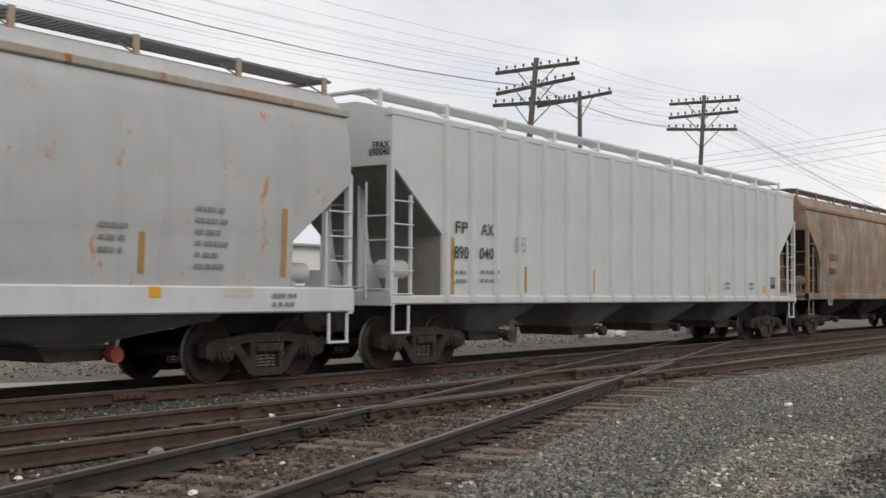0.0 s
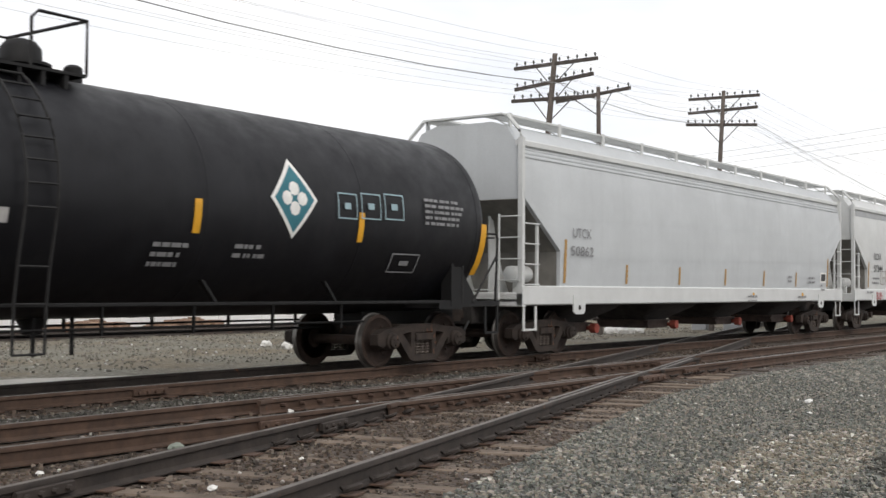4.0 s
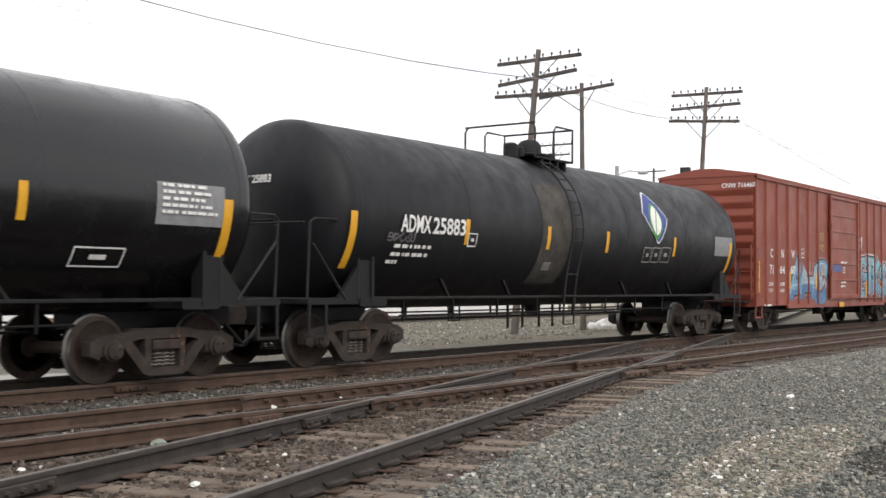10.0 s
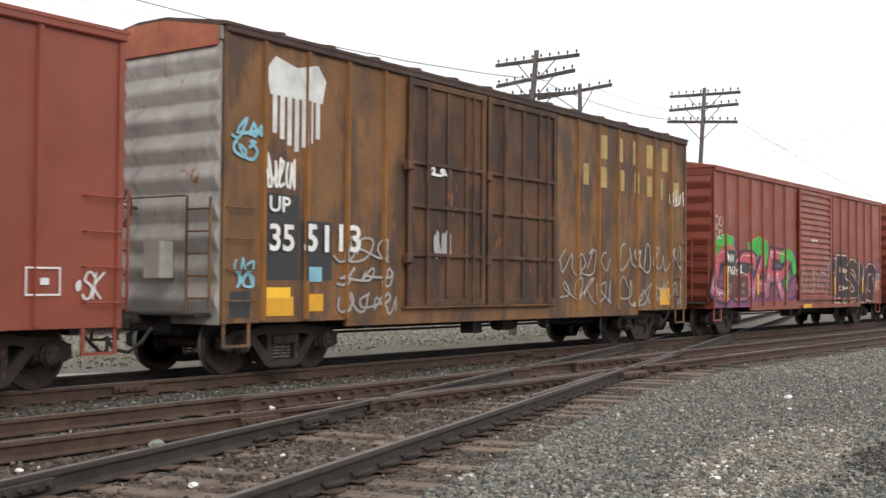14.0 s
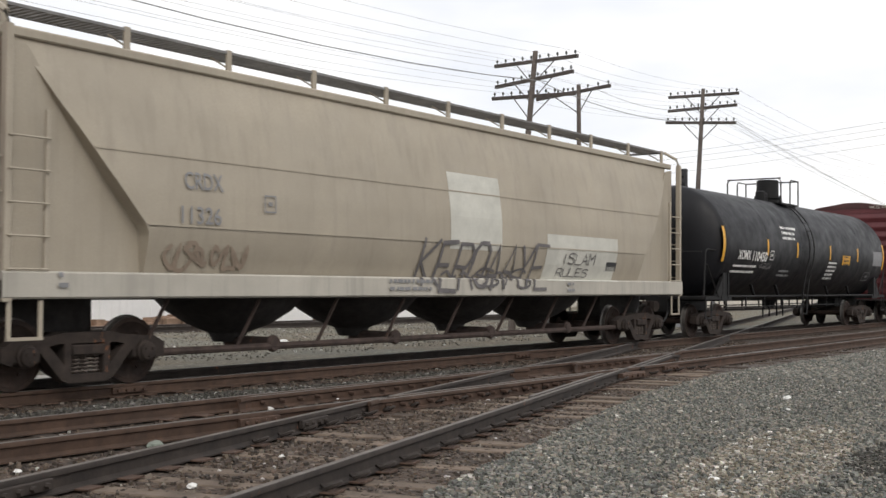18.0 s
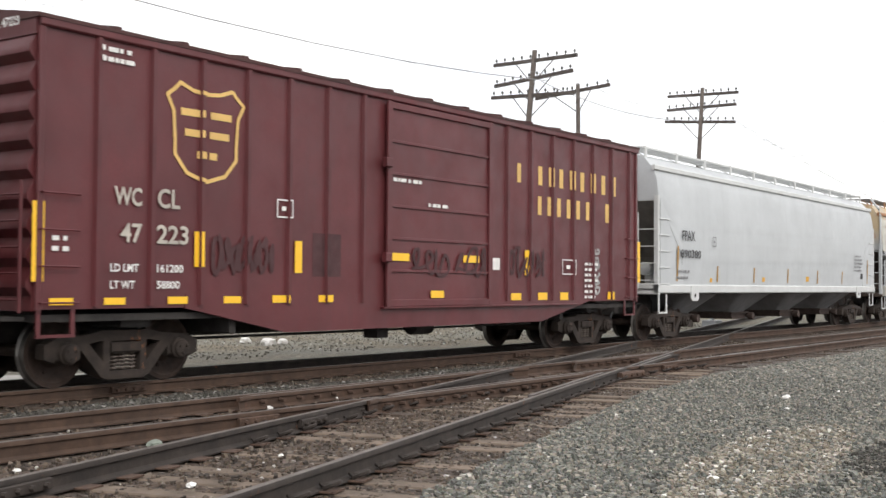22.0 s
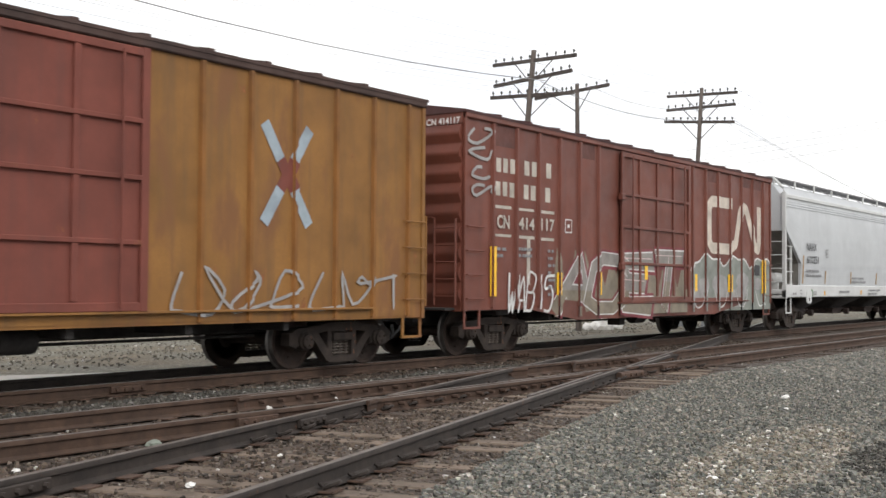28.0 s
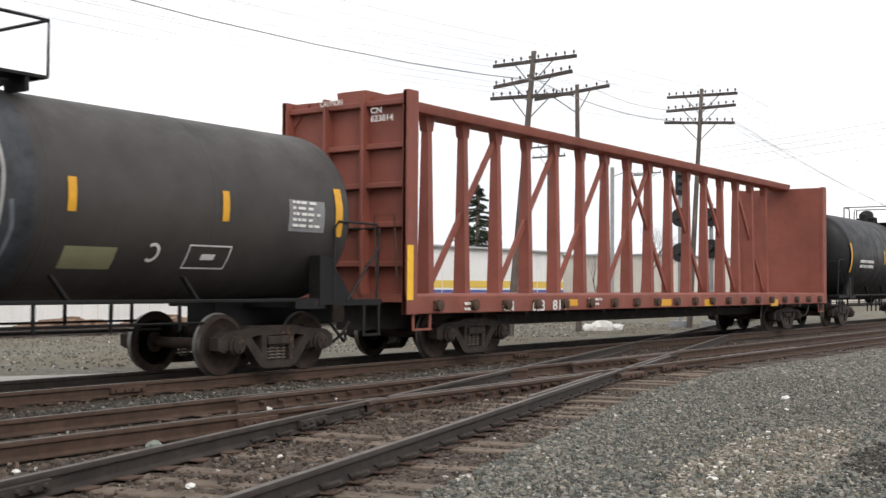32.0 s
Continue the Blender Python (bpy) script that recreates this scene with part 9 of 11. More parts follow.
letter(18, "161200", 1.87, 2.33, 1.52, 0.10, WHITE_LETTER)
letter(18, "58800", 1.87, 2.27, 1.30, 0.10, WHITE_LETTER)
frame_box(18, 4.17, 4.47, 2.37, 2.65, WHITE_LETTER)
frame_box(18, 12.85, 13.36, 1.61, 1.93, WHITE_LETTER)
fine_print(18, 0.89, 4.35, 0.64, 2, WHITE_LETTER, 0.13, 0.07)
fine_print(18, 6.93, 3.13, 0.93, 1, WHITE_LETTER, 0.13, 0.07)
fine_print(18, 7.95, 2.75, 0.79, 1, WHITE_LETTER, 0.13, 0.07)
fine_print(18, 0.22, 1.89, 0.27, 2, WHITE_LETTER, 0.13, 0.07)
patch(18, "patch", 10.15, 10.43, 1.67, 1.90, WHITE_LETTER, 0)
fine_print(18, 13.84, 1.82, 0.63, 7, WHITE_LETTER, 0.12, 0.07)
scrawl(18, 14.24, 14.56, 1.20, 2.20, 5, SPRAYS["GREYHAZE"], 0.060, 84)
scrawl(18, 2.84, 4.09, 1.47, 2.10, 6, MAROON_MARK, 0.070, 85)
scrawl(18, 7.31, 9.78, 1.51, 2.09, 5, MAROON_MARK, 0.060, 86)
patch(18, "patch", 5.00, 5.68, 1.49, 2.17, MAROON_MARK, 0)
scrawl(18, 10.66, 12.07, 1.43, 2.21, 4, MAROON_MARK, 0.060, 87)
letter(19, "FPAX", 1.36, 2.17, 2.55, 0.26, BLACK_LETTER)
letter(19, "890380", 1.28, 2.57, 2.11, 0.21, BLACK_LETTER)
fine_print(19, 1.14, 1.73, 0.95, 1, GREY_LETTER, 0.13, 0.07)
fine_print(19, 1.08, 1.57, 0.94, 1, GREY_LETTER, 0.13, 0.07)
frame_box(19, 3.35, 3.61, 2.45, 2.71, GREY_LETTER)
fine_print(19, 16.56, 2.48, 1.06, 5, GREY_LETTER, 0.13, 0.07)
patch(19, "patch", 17.43, 17.74, 1.68, 1.89, BLACK_LETTER, 0)
patch(19, "patch", 3.29, 3.45, 1.49, 1.60, STRIPE_YELLOW, 0)
patch(19, "patch", 7.25, 7.48, 1.53, 1.66, STRIPE_YELLOW, 0)
patch(19, "patch", 11.26, 11.56, 1.56, 1.72, STRIPE_YELLOW, 0)
for x, z, w, h, n, seed in ((6.0, 4.05, 5.8, 0.55, 60, 11), (14.5, 4.0, 5.6, 0.72, 60, 12), (10.0, 4.12, 9.8, 0.22, 60, 13), (4.6, 3.8, 1.4, 0.5, 60, 2), (7.2, 3.65, 1.1, 0.5, 160, 3), (9.6, 3.55, 1.1, 0.65, 60, 4), (12.9, 3.7, 1.7, 0.75, 150, 5), (15.9, 3.7, 1.6, 0.7, 160, 6), (18.7, 3.66, 1.9, 0.8, 260, 7), (16.6, 4.05, 3.2, 0.2, 160, 9)):
    rust_bloom(20, x, z, w, h, n, seed)
letter(20, "MLLX", 1.89, 2.81, 2.58, 0.25, GREY_LETTER)
letter(20, "97251", 1.87, 2.86, 2.11, 0.22, GREY_LETTER)
patch(20, "patch", 0.14, 0.56, 2.80, 4.14, PALE_PATCH, 0)
patch(20, "patch", 0.50, 1.59, 3.22, 4.06, PALE_PATCH, 0)
patch(20, "patch", 1.45, 3.10, 1.44, 1.82, PALE_PATCH, 0)
patch(20, "patch", 2.99, 9.42, 1.43, 2.16, CREAM_PATCH, 0)
patch(20, "patch", 10.72, 11.67, 1.48, 1.90, PALE_PATCH, 0)
patch(20, "patch", 13.57, 15.51, 1.50, 2.29, CREAM_PATCH, 0)
fine_print(20, 1.81, 1.83, 1.17, 1, GREY_LETTER, 0.16, 0.10)
fine_print(20, 1.72, 1.72, 0.36, 1, GREY_LETTER, 0.13, 0.07)
fine_print(20, 7.22, 1.86, 0.64, 3, GREY_LETTER, 0.13, 0.07)
fine_print(20, 9.48, 1.89, 1.05, 3, GREY_LETTER, 0.13, 0.07)
patch(20, "patch", 9.78, 10.41, 1.85, 2.01, SPRAYS["PINKWHITE"], 1)
frame_box(20, 3.57, 3.82, 2.34, 2.59, GREY_LETTER)
patch(20, "patch", 15.97, 16.31, 1.72, 1.94, BLACK_LETTER, 0)
patch(21, "patch", 0.82, 1.78, 1.86, 2.64, FADED_BLACK, 0)
patch(21, "patch", 1.78, 2.54, 1.90, 2.66, FADED_BLACK, 0)
letter(21, "CNA", 0.99, 1.55, 2.33, 0.21, FADED_WHITE)
letter(21, "553", 0.87, 1.51, 1.93, 0.25, FADED_WHITE)
letter(21, "183", 1.82, 2.47, 1.93, 0.24, FADED_WHITE)
patch(21, "patch", 0.44, 0.84, 3.69, 4.09, FADED_BLACK, 0)
patch(21, "patch", 1.06, 2.68, 3.71, 4.06, FADED_BLACK, 0)
patch(21, "patch", 1.29, 1.81, 3.53, 3.90, FADED_BLACK, 0)
patch(21, "patch", 2.56, 3.01, 3.59, 4.20, FADED_BLACK, 0)
patch(21, "patch", 0.14, 0.35, 2.94, 3.68, FADED_BLACK, 0)
patch(21, "patch", 0.26, 1.34, 3.38, 3.48, FADED_BLACK, 0)
patch(21, "patch", 0.15, 1.02, 2.79, 2.94, FADED_BLACK, 0)
patch(21, "patch", 1.01, 1.81, 3.32, 3.42, FADED_BLACK, 0)
patch(21, "patch", 2.70, 3.50, 2.94, 3.34, FADED_BLACK, 0)
patch(21, "patch", 3.60, 4.22, 2.92, 3.37, FADED_BLACK, 0)
patch(21, "patch", 4.37, 4.99, 2.97, 3.40, FADED_BLACK, 0)
patch(21, "patch", 2.67, 3.46, 1.08, 1.32, WHITE_LETTER, 0)
patch(21, "patch", 1.76, 2.49, 1.07, 1.57, FADED_WHITE, 0)
throw_up(21, "OCN", 3.6, 5.9, 0.9, 1.95, SPRAYS["GREYDARK"], SPRAYS["GREYMARK"], SPRAYS["FADEDGREY"], None, 0.24, 0.03, 0.05, 90, True)
tag(21, "TEVAL", 6.9, 9.9, 1.5, 2.1, 0.05, SPRAYS["GREYDARK"], 91)
tag(21, "~CW~S", 6.95, 9.6, 1.12, 1.5, 0.035, SPRAYS["GREYDARK"], 94)
throw_up(21, "UON", 10.0, 12.3, 1.05, 2.15, SPRAYS["GREYDARK"], SPRAYS["FADEDGREY"], None, SPRAYS["GREYMARK"], 0.20, 0.03, 0.0, 92, True)
patch(21, "patch", 0.15, 0.33, 1.08, 2.05, STRIPE_BRIGHT, 6)
patch(21, "patch", 1.27, 1.44, 1.14, 1.63, STRIPE_BRIGHT, 6)
patch(21, "patch", 3.77, 3.99, 1.11, 1.61, STRIPE_BRIGHT, 6)
patch(21, "patch", 10.55, 10.81, 1.16, 1.69, STRIPE_BRIGHT, 6)
patch(21, "patch", 12.40, 12.67, 1.30, 1.78, STRIPE_BRIGHT, 6)
patch(21, "patch", 15.99, 16.29, 1.14, 2.09, STRIPE_BRIGHT, 6)
letter(21, "The nationwide boxcar pool", 10.17, 15.99, 4.03, 0.25, FADED_BLACK)
cross_mark(21, 13.74, 3.02, 1.15, 1.7)
frame_box(21, 14.86, 15.48, 1.28, 2.12, WHITE_LETTER)
patch(21, "patch", 14.90, 15.44, 1.32, 1.67, BLACK_LETTER, 0)
scrawl(21, 9.77, 11.05, 0.69, 1.05, 3, SPRAYS["WHITE"], 0.060, 93)
patch(22, "patch", 0.79, 4.11, 1.90, 2.65, FADED_BLACK, 0)
patch(22, "patch", 0.80, 4.17, 0.78, 1.89, CREAM_YELLOW, 0)
letter(22, "CNA", 0.84, 1.65, 2.14, 0.28, WHITE_LETTER)
letter(22, "412", 2.06, 2.82, 2.13, 0.30, WHITE_LETTER)
letter(22, "562", 3.26, 4.04, 2.13, 0.30, WHITE_LETTER)
patch(22, "patch", 0.86, 1.64, 3.87, 4.40, CREAM_YELLOW, 0)
patch(22, "patch", 4.41, 5.29, 3.83, 4.42, CREAM_YELLOW, 0)
patch(22, "patch", 0.80, 1.52, 1.30, 1.70, CREAM_YELLOW, 0)
patch(22, "patch", 4.58, 5.33, 0.76, 1.40, CREAM_YELLOW, 0)
patch(22, "patch", 0.99, 1.51, 3.36, 3.86, FADED_BLACK, 0)
patch(22, "patch", 1.78, 2.90, 3.42, 3.99, FADED_BLACK, 0)
patch(22, "patch", 2.90, 3.64, 3.43, 4.15, FADED_BLACK, 0)
patch(22, "patch", 3.34, 4.26, 2.92, 3.46, FADED_BLACK, 0)
patch(22, "patch", 4.42, 5.39, 2.84, 3.39, FADED_BLACK, 0)
scrawl(22, 4.26, 5.73, 1.20, 2.29, 6, SPRAYS["WHITE"], 0.060, 95)
cross_mark(22, 13.13, 3.03, 1.0, 1.5)
scrawl(22, 10.79, 15.78, 0.86, 1.67, 5, SPRAYS["GREYHAZE"], 0.050, 96)
patch(22, "patch", 1.40, 1.96, 0.86, 1.23, RED_MARK, 2)
patch(22, "patch", 2.91, 3.44, 0.84, 1.23, RED_MARK, 2)
patch(23, "patch", 1.11, 1.28, 3.58, 3.85, FADED_WHITE, 0)
patch(23, "patch", 1.36, 1.53, 3.58, 3.86, FADED_WHITE, 0)
patch(23, "patch", 1.62, 1.80, 3.58, 3.87, FADED_WHITE, 0)
patch(23, "patch", 2.16, 2.35, 3.59, 3.88, FADED_WHITE, 0)
patch(23, "patch", 2.45, 2.64, 3.59, 3.89, FADED_WHITE, 0)
patch(23, "patch", 3.03, 3.23, 3.60, 3.91, FADED_WHITE, 0)
patch(23, "patch", 1.09, 1.26, 3.12, 3.39, FADED_WHITE, 0)
patch(23, "patch", 1.35, 1.51, 3.12, 3.40, FADED_WHITE, 0)
patch(23, "patch", 1.60, 1.77, 3.11, 3.40, FADED_WHITE, 0)
patch(23, "patch", 2.14, 2.32, 3.11, 3.40, FADED_WHITE, 0)
patch(23, "patch", 2.41, 2.60, 3.10, 3.40, FADED_WHITE, 0)
patch(23, "patch", 2.99, 3.19, 3.10, 3.40, FADED_WHITE, 0)
letter(23, "CN", 1.11, 1.56, 2.49, 0.25, FADED_WHITE)
letter(23, "414", 1.91, 2.52, 2.50, 0.23, FADED_WHITE)
letter(23, "117", 2.79, 3.33, 2.51, 0.24, FADED_WHITE)
patch(23, "patch", 1.05, 1.67, 2.87, 2.93, FADED_WHITE, 0)
patch(23, "patch", 1.93, 2.54, 2.87, 2.92, FADED_WHITE, 0)
patch(23, "patch", 2.78, 3.36, 2.86, 2.92, FADED_WHITE, 0)
patch(23, "patch", 1.06, 1.67, 2.32, 2.37, FADED_WHITE, 0)
patch(23, "patch", 1.91, 2.56, 2.31, 2.37, FADED_WHITE, 0)
patch(23, "patch", 2.78, 3.35, 2.30, 2.36, FADED_WHITE, 0)
worm_mark(23, 11.49, 2.28, 15.55, 3.79, flat_paint("worn_pale_logo_paint", (0.62, 0.55, 0.47), 0.7, 0.22))
scrawl(23, 0.05, 0.90, 2.99, 4.38, 7, SPRAYS["GREYHAZE"], 0.060, 100)
patch(23, "patch", 2.27, 2.40, 1.39, 2.32, FADED_WHITE, 0)
tag(23, "WABI5", 1.5, 3.3, 0.85, 1.6, 0.055, SPRAYS["WHITE"], 101)
flames(23, 3.4, 10.0, 1.2, 2.35, 12, SPRAYS["GREYTAN"], 102)
patch(23, "sprayed_ground", 3.4, 10.1, 0.72, 1.3, SPRAYS["GREYTAN"], -0.5)
throw_up(23, "AC", 3.6, 6.5, 0.66, 2.3, SPRAYS["FADEDGREY"], SPRAYS["WHITE"], None, SPRAYS["REDLINE"], 0.20, 0.028, 0.2, 102, rim=SPRAYS["REDLINE"], low_fill=SPRAYS["GREYTAN"])
throw_up(23, "ET", 6.55, 9.6, 0.66, 2.35, SPRAYS["FADEDGREY"], SPRAYS["WHITE"], SPRAYS["PINKWHITE"], SPRAYS["REDLINE"], 0.20, 0.028, 0.1, 103, rim=SPRAYS["REDLINE"], low_fill=SPRAYS["GREYTAN"])
mural(23, 10.26, 16.40, 0.72, 2.25, SPRAYS["GREYGREEN"], SPRAYS["GREYHAZE"], SPRAYS["WHITE"], 104)
patch(23, "patch", 0.88, 1.04, 1.16, 2.12, STRIPE_BRIGHT, 7)
patch(23, "patch", 3.45, 3.58, 1.18, 1.65, STRIPE_BRIGHT, 7)
patch(23, "patch", 5.32, 5.48, 1.17, 1.68, STRIPE_BRIGHT, 7)
patch(23, "patch", 7.55, 7.72, 1.53, 1.93, STRIPE_BRIGHT, 7)
patch(23, "patch", 10.66, 10.85, 1.25, 1.70, STRIPE_BRIGHT, 7)
patch(23, "patch", 12.97, 13.19, 1.23, 1.71, STRIPE_BRIGHT, 7)
patch(23, "patch", 15.61, 15.84, 1.19, 2.16, STRIPE_BRIGHT, 7)
frame_box(23, 3.79, 4.09, 2.50, 2.79, WHITE_LETTER)
fine_print(23, 1.08, 2.05, 0.40, 2, GREY_LETTER, 0.13, 0.07)
fine_print(23, 1.92, 2.07, 0.58, 2, GREY_LETTER, 0.13, 0.07)
fine_print(23, 3.08, 2.06, 0.27, 7, GREY_LETTER, 0.15, 0.07)
patch(23, "patch", 1.08, 1.79, 4.08, 4.53, PANEL_BROWN, 0)
patch(23, "patch", 4.54, 5.16, 4.16, 4.55, PANEL_BROWN, 0)
patch(23, "patch", 11.50, 12.17, 4.19, 4.56, PANEL_BROWN, 0)
patch(23, "patch", 14.87, 15.60, 4.21, 4.56, PANEL_BROWN, 0)
patch(23, "patch", 14.02, 14.74, 4.22, 4.53, PANEL_BROWN, 0)
patch(23, "patch", 14.88, 15.45, 1.71, 2.01, BLACK_LETTER, 6)
letter(24, "NAHX", 1.92, 2.94, 2.57, 0.25, BLACK_LETTER)
letter(24, "610251", 1.93, 3.14, 2.16, 0.24, BLACK_LETTER)
fine_print(24, 1.88, 1.87, 1.73, 1, GREY_LETTER, 0.13, 0.09)
fine_print(24, 1.86, 1.72, 1.75, 1, GREY_LETTER, 0.13, 0.09)
frame_box(24, 3.93, 4.20, 2.38, 2.65, GREY_LETTER)
fine_print(24, 7.06, 1.68, 1.79, 2, GREY_LETTER, 0.13, 0.07)
fine_print(24, 17.25, 2.19, 1.29, 4, GREY_LETTER, 0.13, 0.07)
patch(24, "patch", 17.18, 17.62, 1.66, 1.89, BLACK_LETTER, 0)
fine_print(24, 5.47, 1.19, 1.48, 1, GREY_LETTER, 0.13, 0.09)
fine_print(24, 1.26, 1.25, 0.24, 3, GREY_LETTER, 0.10, 0.05)
fine_print(24, 9.06, 1.25, 1.64, 2, GREY_LETTER, 0.13, 0.07)
ring_mark(24, 2.45, 1.19, 0.1, EMBLEM_GREEN)
patch(24, "patch", 3.78, 3.93, 1.11, 1.26, STRIPE_YELLOW, 0)
patch(24, "patch", 8.11, 8.28, 1.12, 1.28, STRIPE_YELLOW, 0)
fine_print(24, 0.53, 1.14, 0.42, 1, GREY_LETTER, 0.13, 0.07)
frame_box(24, 2.67, 2.90, 1.13, 1.24, GREY_LETTER)
letter(25, "IPBX", 1.26, 2.20, 1.93, 0.25, WHITE_LETTER)
letter(25, "17470", 2.39, 3.41, 1.93, 0.24, WHITE_LETTER)
fine_print(25, 1.13, 1.73, 1.88, 1, WHITE_LETTER, 0.13, 0.10)
fine_print(25, 1.07, 1.58, 2.73, 1, WHITE_LETTER, 0.13, 0.09)
patch(25, "patch", 8.87, 9.70, 1.56, 1.85, OLIVE_PATCH, 0)
frame_box(25, 10.91, 11.73, 1.59, 1.93, WHITE_LETTER)
patch(25, "patch", 12.83, 13.65, 2.20, 2.69, GREY_LETTER, 0)
fine_print(25, 12.89, 2.63, 0.70, 5, WHITE_LETTER, 0.09, 0.05)
ring_mark(25, 10.29, 1.80, 0.11, WHITE_LETTER)
patch(25, "patch", 5.09, 8.34, 1.22, 3.98, BAND_BLUE, 0)
r = random.Random(25)
for k in range(26):
    x, z0 = 5.15 + 3.1 * r.random() ** 0.6, r.uniform(1.3, 2.2)
    z1, w, bow = min(3.97, z0 + r.uniform(0.8, 2.2)), r.uniform(0.012, 0.075), r.uniform(-0.05, 0.05)
    paint("worn_streak", band([(x, z0), (x + bow, (2 * z0 + z1) / 3), (x - bow, (z0 + 2 * z1) / 3), (x + bow, z1)], w), C[25][1], BAND_PALE if k % 3 else SPRAYS["GREYHAZE"], C[25][0], 1 + 0.2 * (k % 3), "pale worn streak")
letter(26, "CN", 3.07, 3.46, 0.89, 0.19, WHITE_LETTER)
letter(26, "623", 4.18, 4.67, 0.88, 0.21, WHITE_LETTER)
letter(26, "814", 5.00, 5.60, 0.89, 0.20, WHITE_LETTER)
patch(26, "patch", 5.57, 6.12, 0.96, 1.10, STRIPE_YELLOW, 0)
patch(26, "patch", 10.38, 10.98, 0.91, 1.08, STRIPE_YELLOW, 0)
patch(26, "patch", 13.10, 13.68, 0.88, 1.06, STRIPE_YELLOW, 0)
patch(26, "patch", 18.16, 18.80, 0.83, 1.03, STRIPE_YELLOW, 0)
patch(26, "patch", -0.01, 0.17, 1.12, 2.08, STRIPE_BRIGHT, 2)
fine_print(26, 1.74, 1.02, 0.41, 2, WHITE_LETTER, 0.10, 0.06)
fine_print(26, 6.58, 1.07, 0.67, 2, WHITE_LETTER, 0.10, 0.06)
fine_print(27, 1.02, 2.32, 2.26, 2, WHITE_LETTER, 0.18, 0.12)
end_letter(2, "FPAX", 1.02, 1.39, 3.85, 0.12, BLACK_LETTER)
end_letter(2, "890040", 0.94, 1.40, 3.73, 0.12, BLACK_LETTER)
end_letter(3, "CGOX", 1.03, 1.38, 4.18, 0.11, GREY_LETTER)
end_letter(3, "5000", 1.03, 1.37, 4.03, 0.09, GREY_LETTER)
end_letter(6, "ROIX", 0.46, 0.83, 4.19, 0.12, GREY_LETTER)
end_letter(6, "57344", 0.44, 0.92, 3.99, 0.12, GREY_LETTER)
end_letter(10, "CNW 716460", 0.51, 1.53, 4.26, 0.13, WHITE_LETTER)
end_letter(14, "CNW", 0.61, 1.05, 4.28, 0.11, WHITE_LETTER)
end_letter(14, "716273", 0.61, 1.17, 3.68, 0.12, WHITE_LETTER)
end_letter(11, "CNW 716307", 0.47, 1.47, 4.32, 0.12, WHITE_LETTER)
end_letter(17, "WCCL 47400", 0.64, 1.48, 4.59, 0.11, FADED_WHITE)
end_letter(18, "WCCL 47223", 0.42, 1.25, 4.52, 0.11, WHITE_LETTER)
end_letter(19, "FPAX", 0.19, 0.65, 4.48, 0.12, GREY_LETTER)
end_letter(19, "890380", 0.17, 0.79, 4.34, 0.11, GREY_LETTER)
end_letter(24, "NAHX", 0.29, 0.75, 4.47, 0.12, GREY_LETTER)
end_letter(24, "610251", 0.23, 0.78, 4.30, 0.13, GREY_LETTER)
end_letter(26, "CN", 0.67, 0.92, 4.43, 0.10, WHITE_LETTER)
end_letter(26, "623814", 0.67, 1.18, 4.28, 0.11, WHITE_LETTER)
end_letter(23, "CN 414117", 0.70, 1.47, 4.38, 0.12, WHITE_LETTER)
end_letter(21, "CNA 553183", 0.66, 1.46, 4.51, 0.13, BLACK_LETTER)
end_letter(8, "25308", -0.97, 0.31, 3.18, 0.12, WHITE_LETTER)
end_letter(9, "ADMX 25883", -0.74, 0.25, 3.04, 0.13, WHITE_LETTER)
end_letter(16, "XOMX 110450", -0.93, 0.15, 3.06, 0.14, WHITE_LETTER)
end_letter(25, "IPBX 17470", -0.34, 0.65, 3.29, 0.14, WHITE_LETTER)
end_letter(26, "CAUTION", -0.53, 0.01, 4.64, 0.10, WHITE_LETTER)

# ---- poles, wires and the distance ----
POLE_WOOD = surface("weathered_pole_wood", (0.135, 0.112, 0.098), 0.9, spread=0.3, scale=2.0, streak=0.5, grain=40, bump=0.4)
ARM_WOOD = surface("dark_crossarm_wood", (0.082, 0.069, 0.061), 0.9, spread=0.3, scale=4.0, grain=40, bump=0.3)
GLASS_INSULATOR = surface("dark_insulator", (0.05, 0.055, 0.05), 0.3, spread=0.2, scale=9)
WIRE = surface("dull_wire", (0.24, 0.245, 0.25), 0.7, spread=0.1, scale=9)
BRACE_IRON = surface("grey_brace_iron", (0.16, 0.16, 0.165), 0.7, spread=0.2, scale=9)


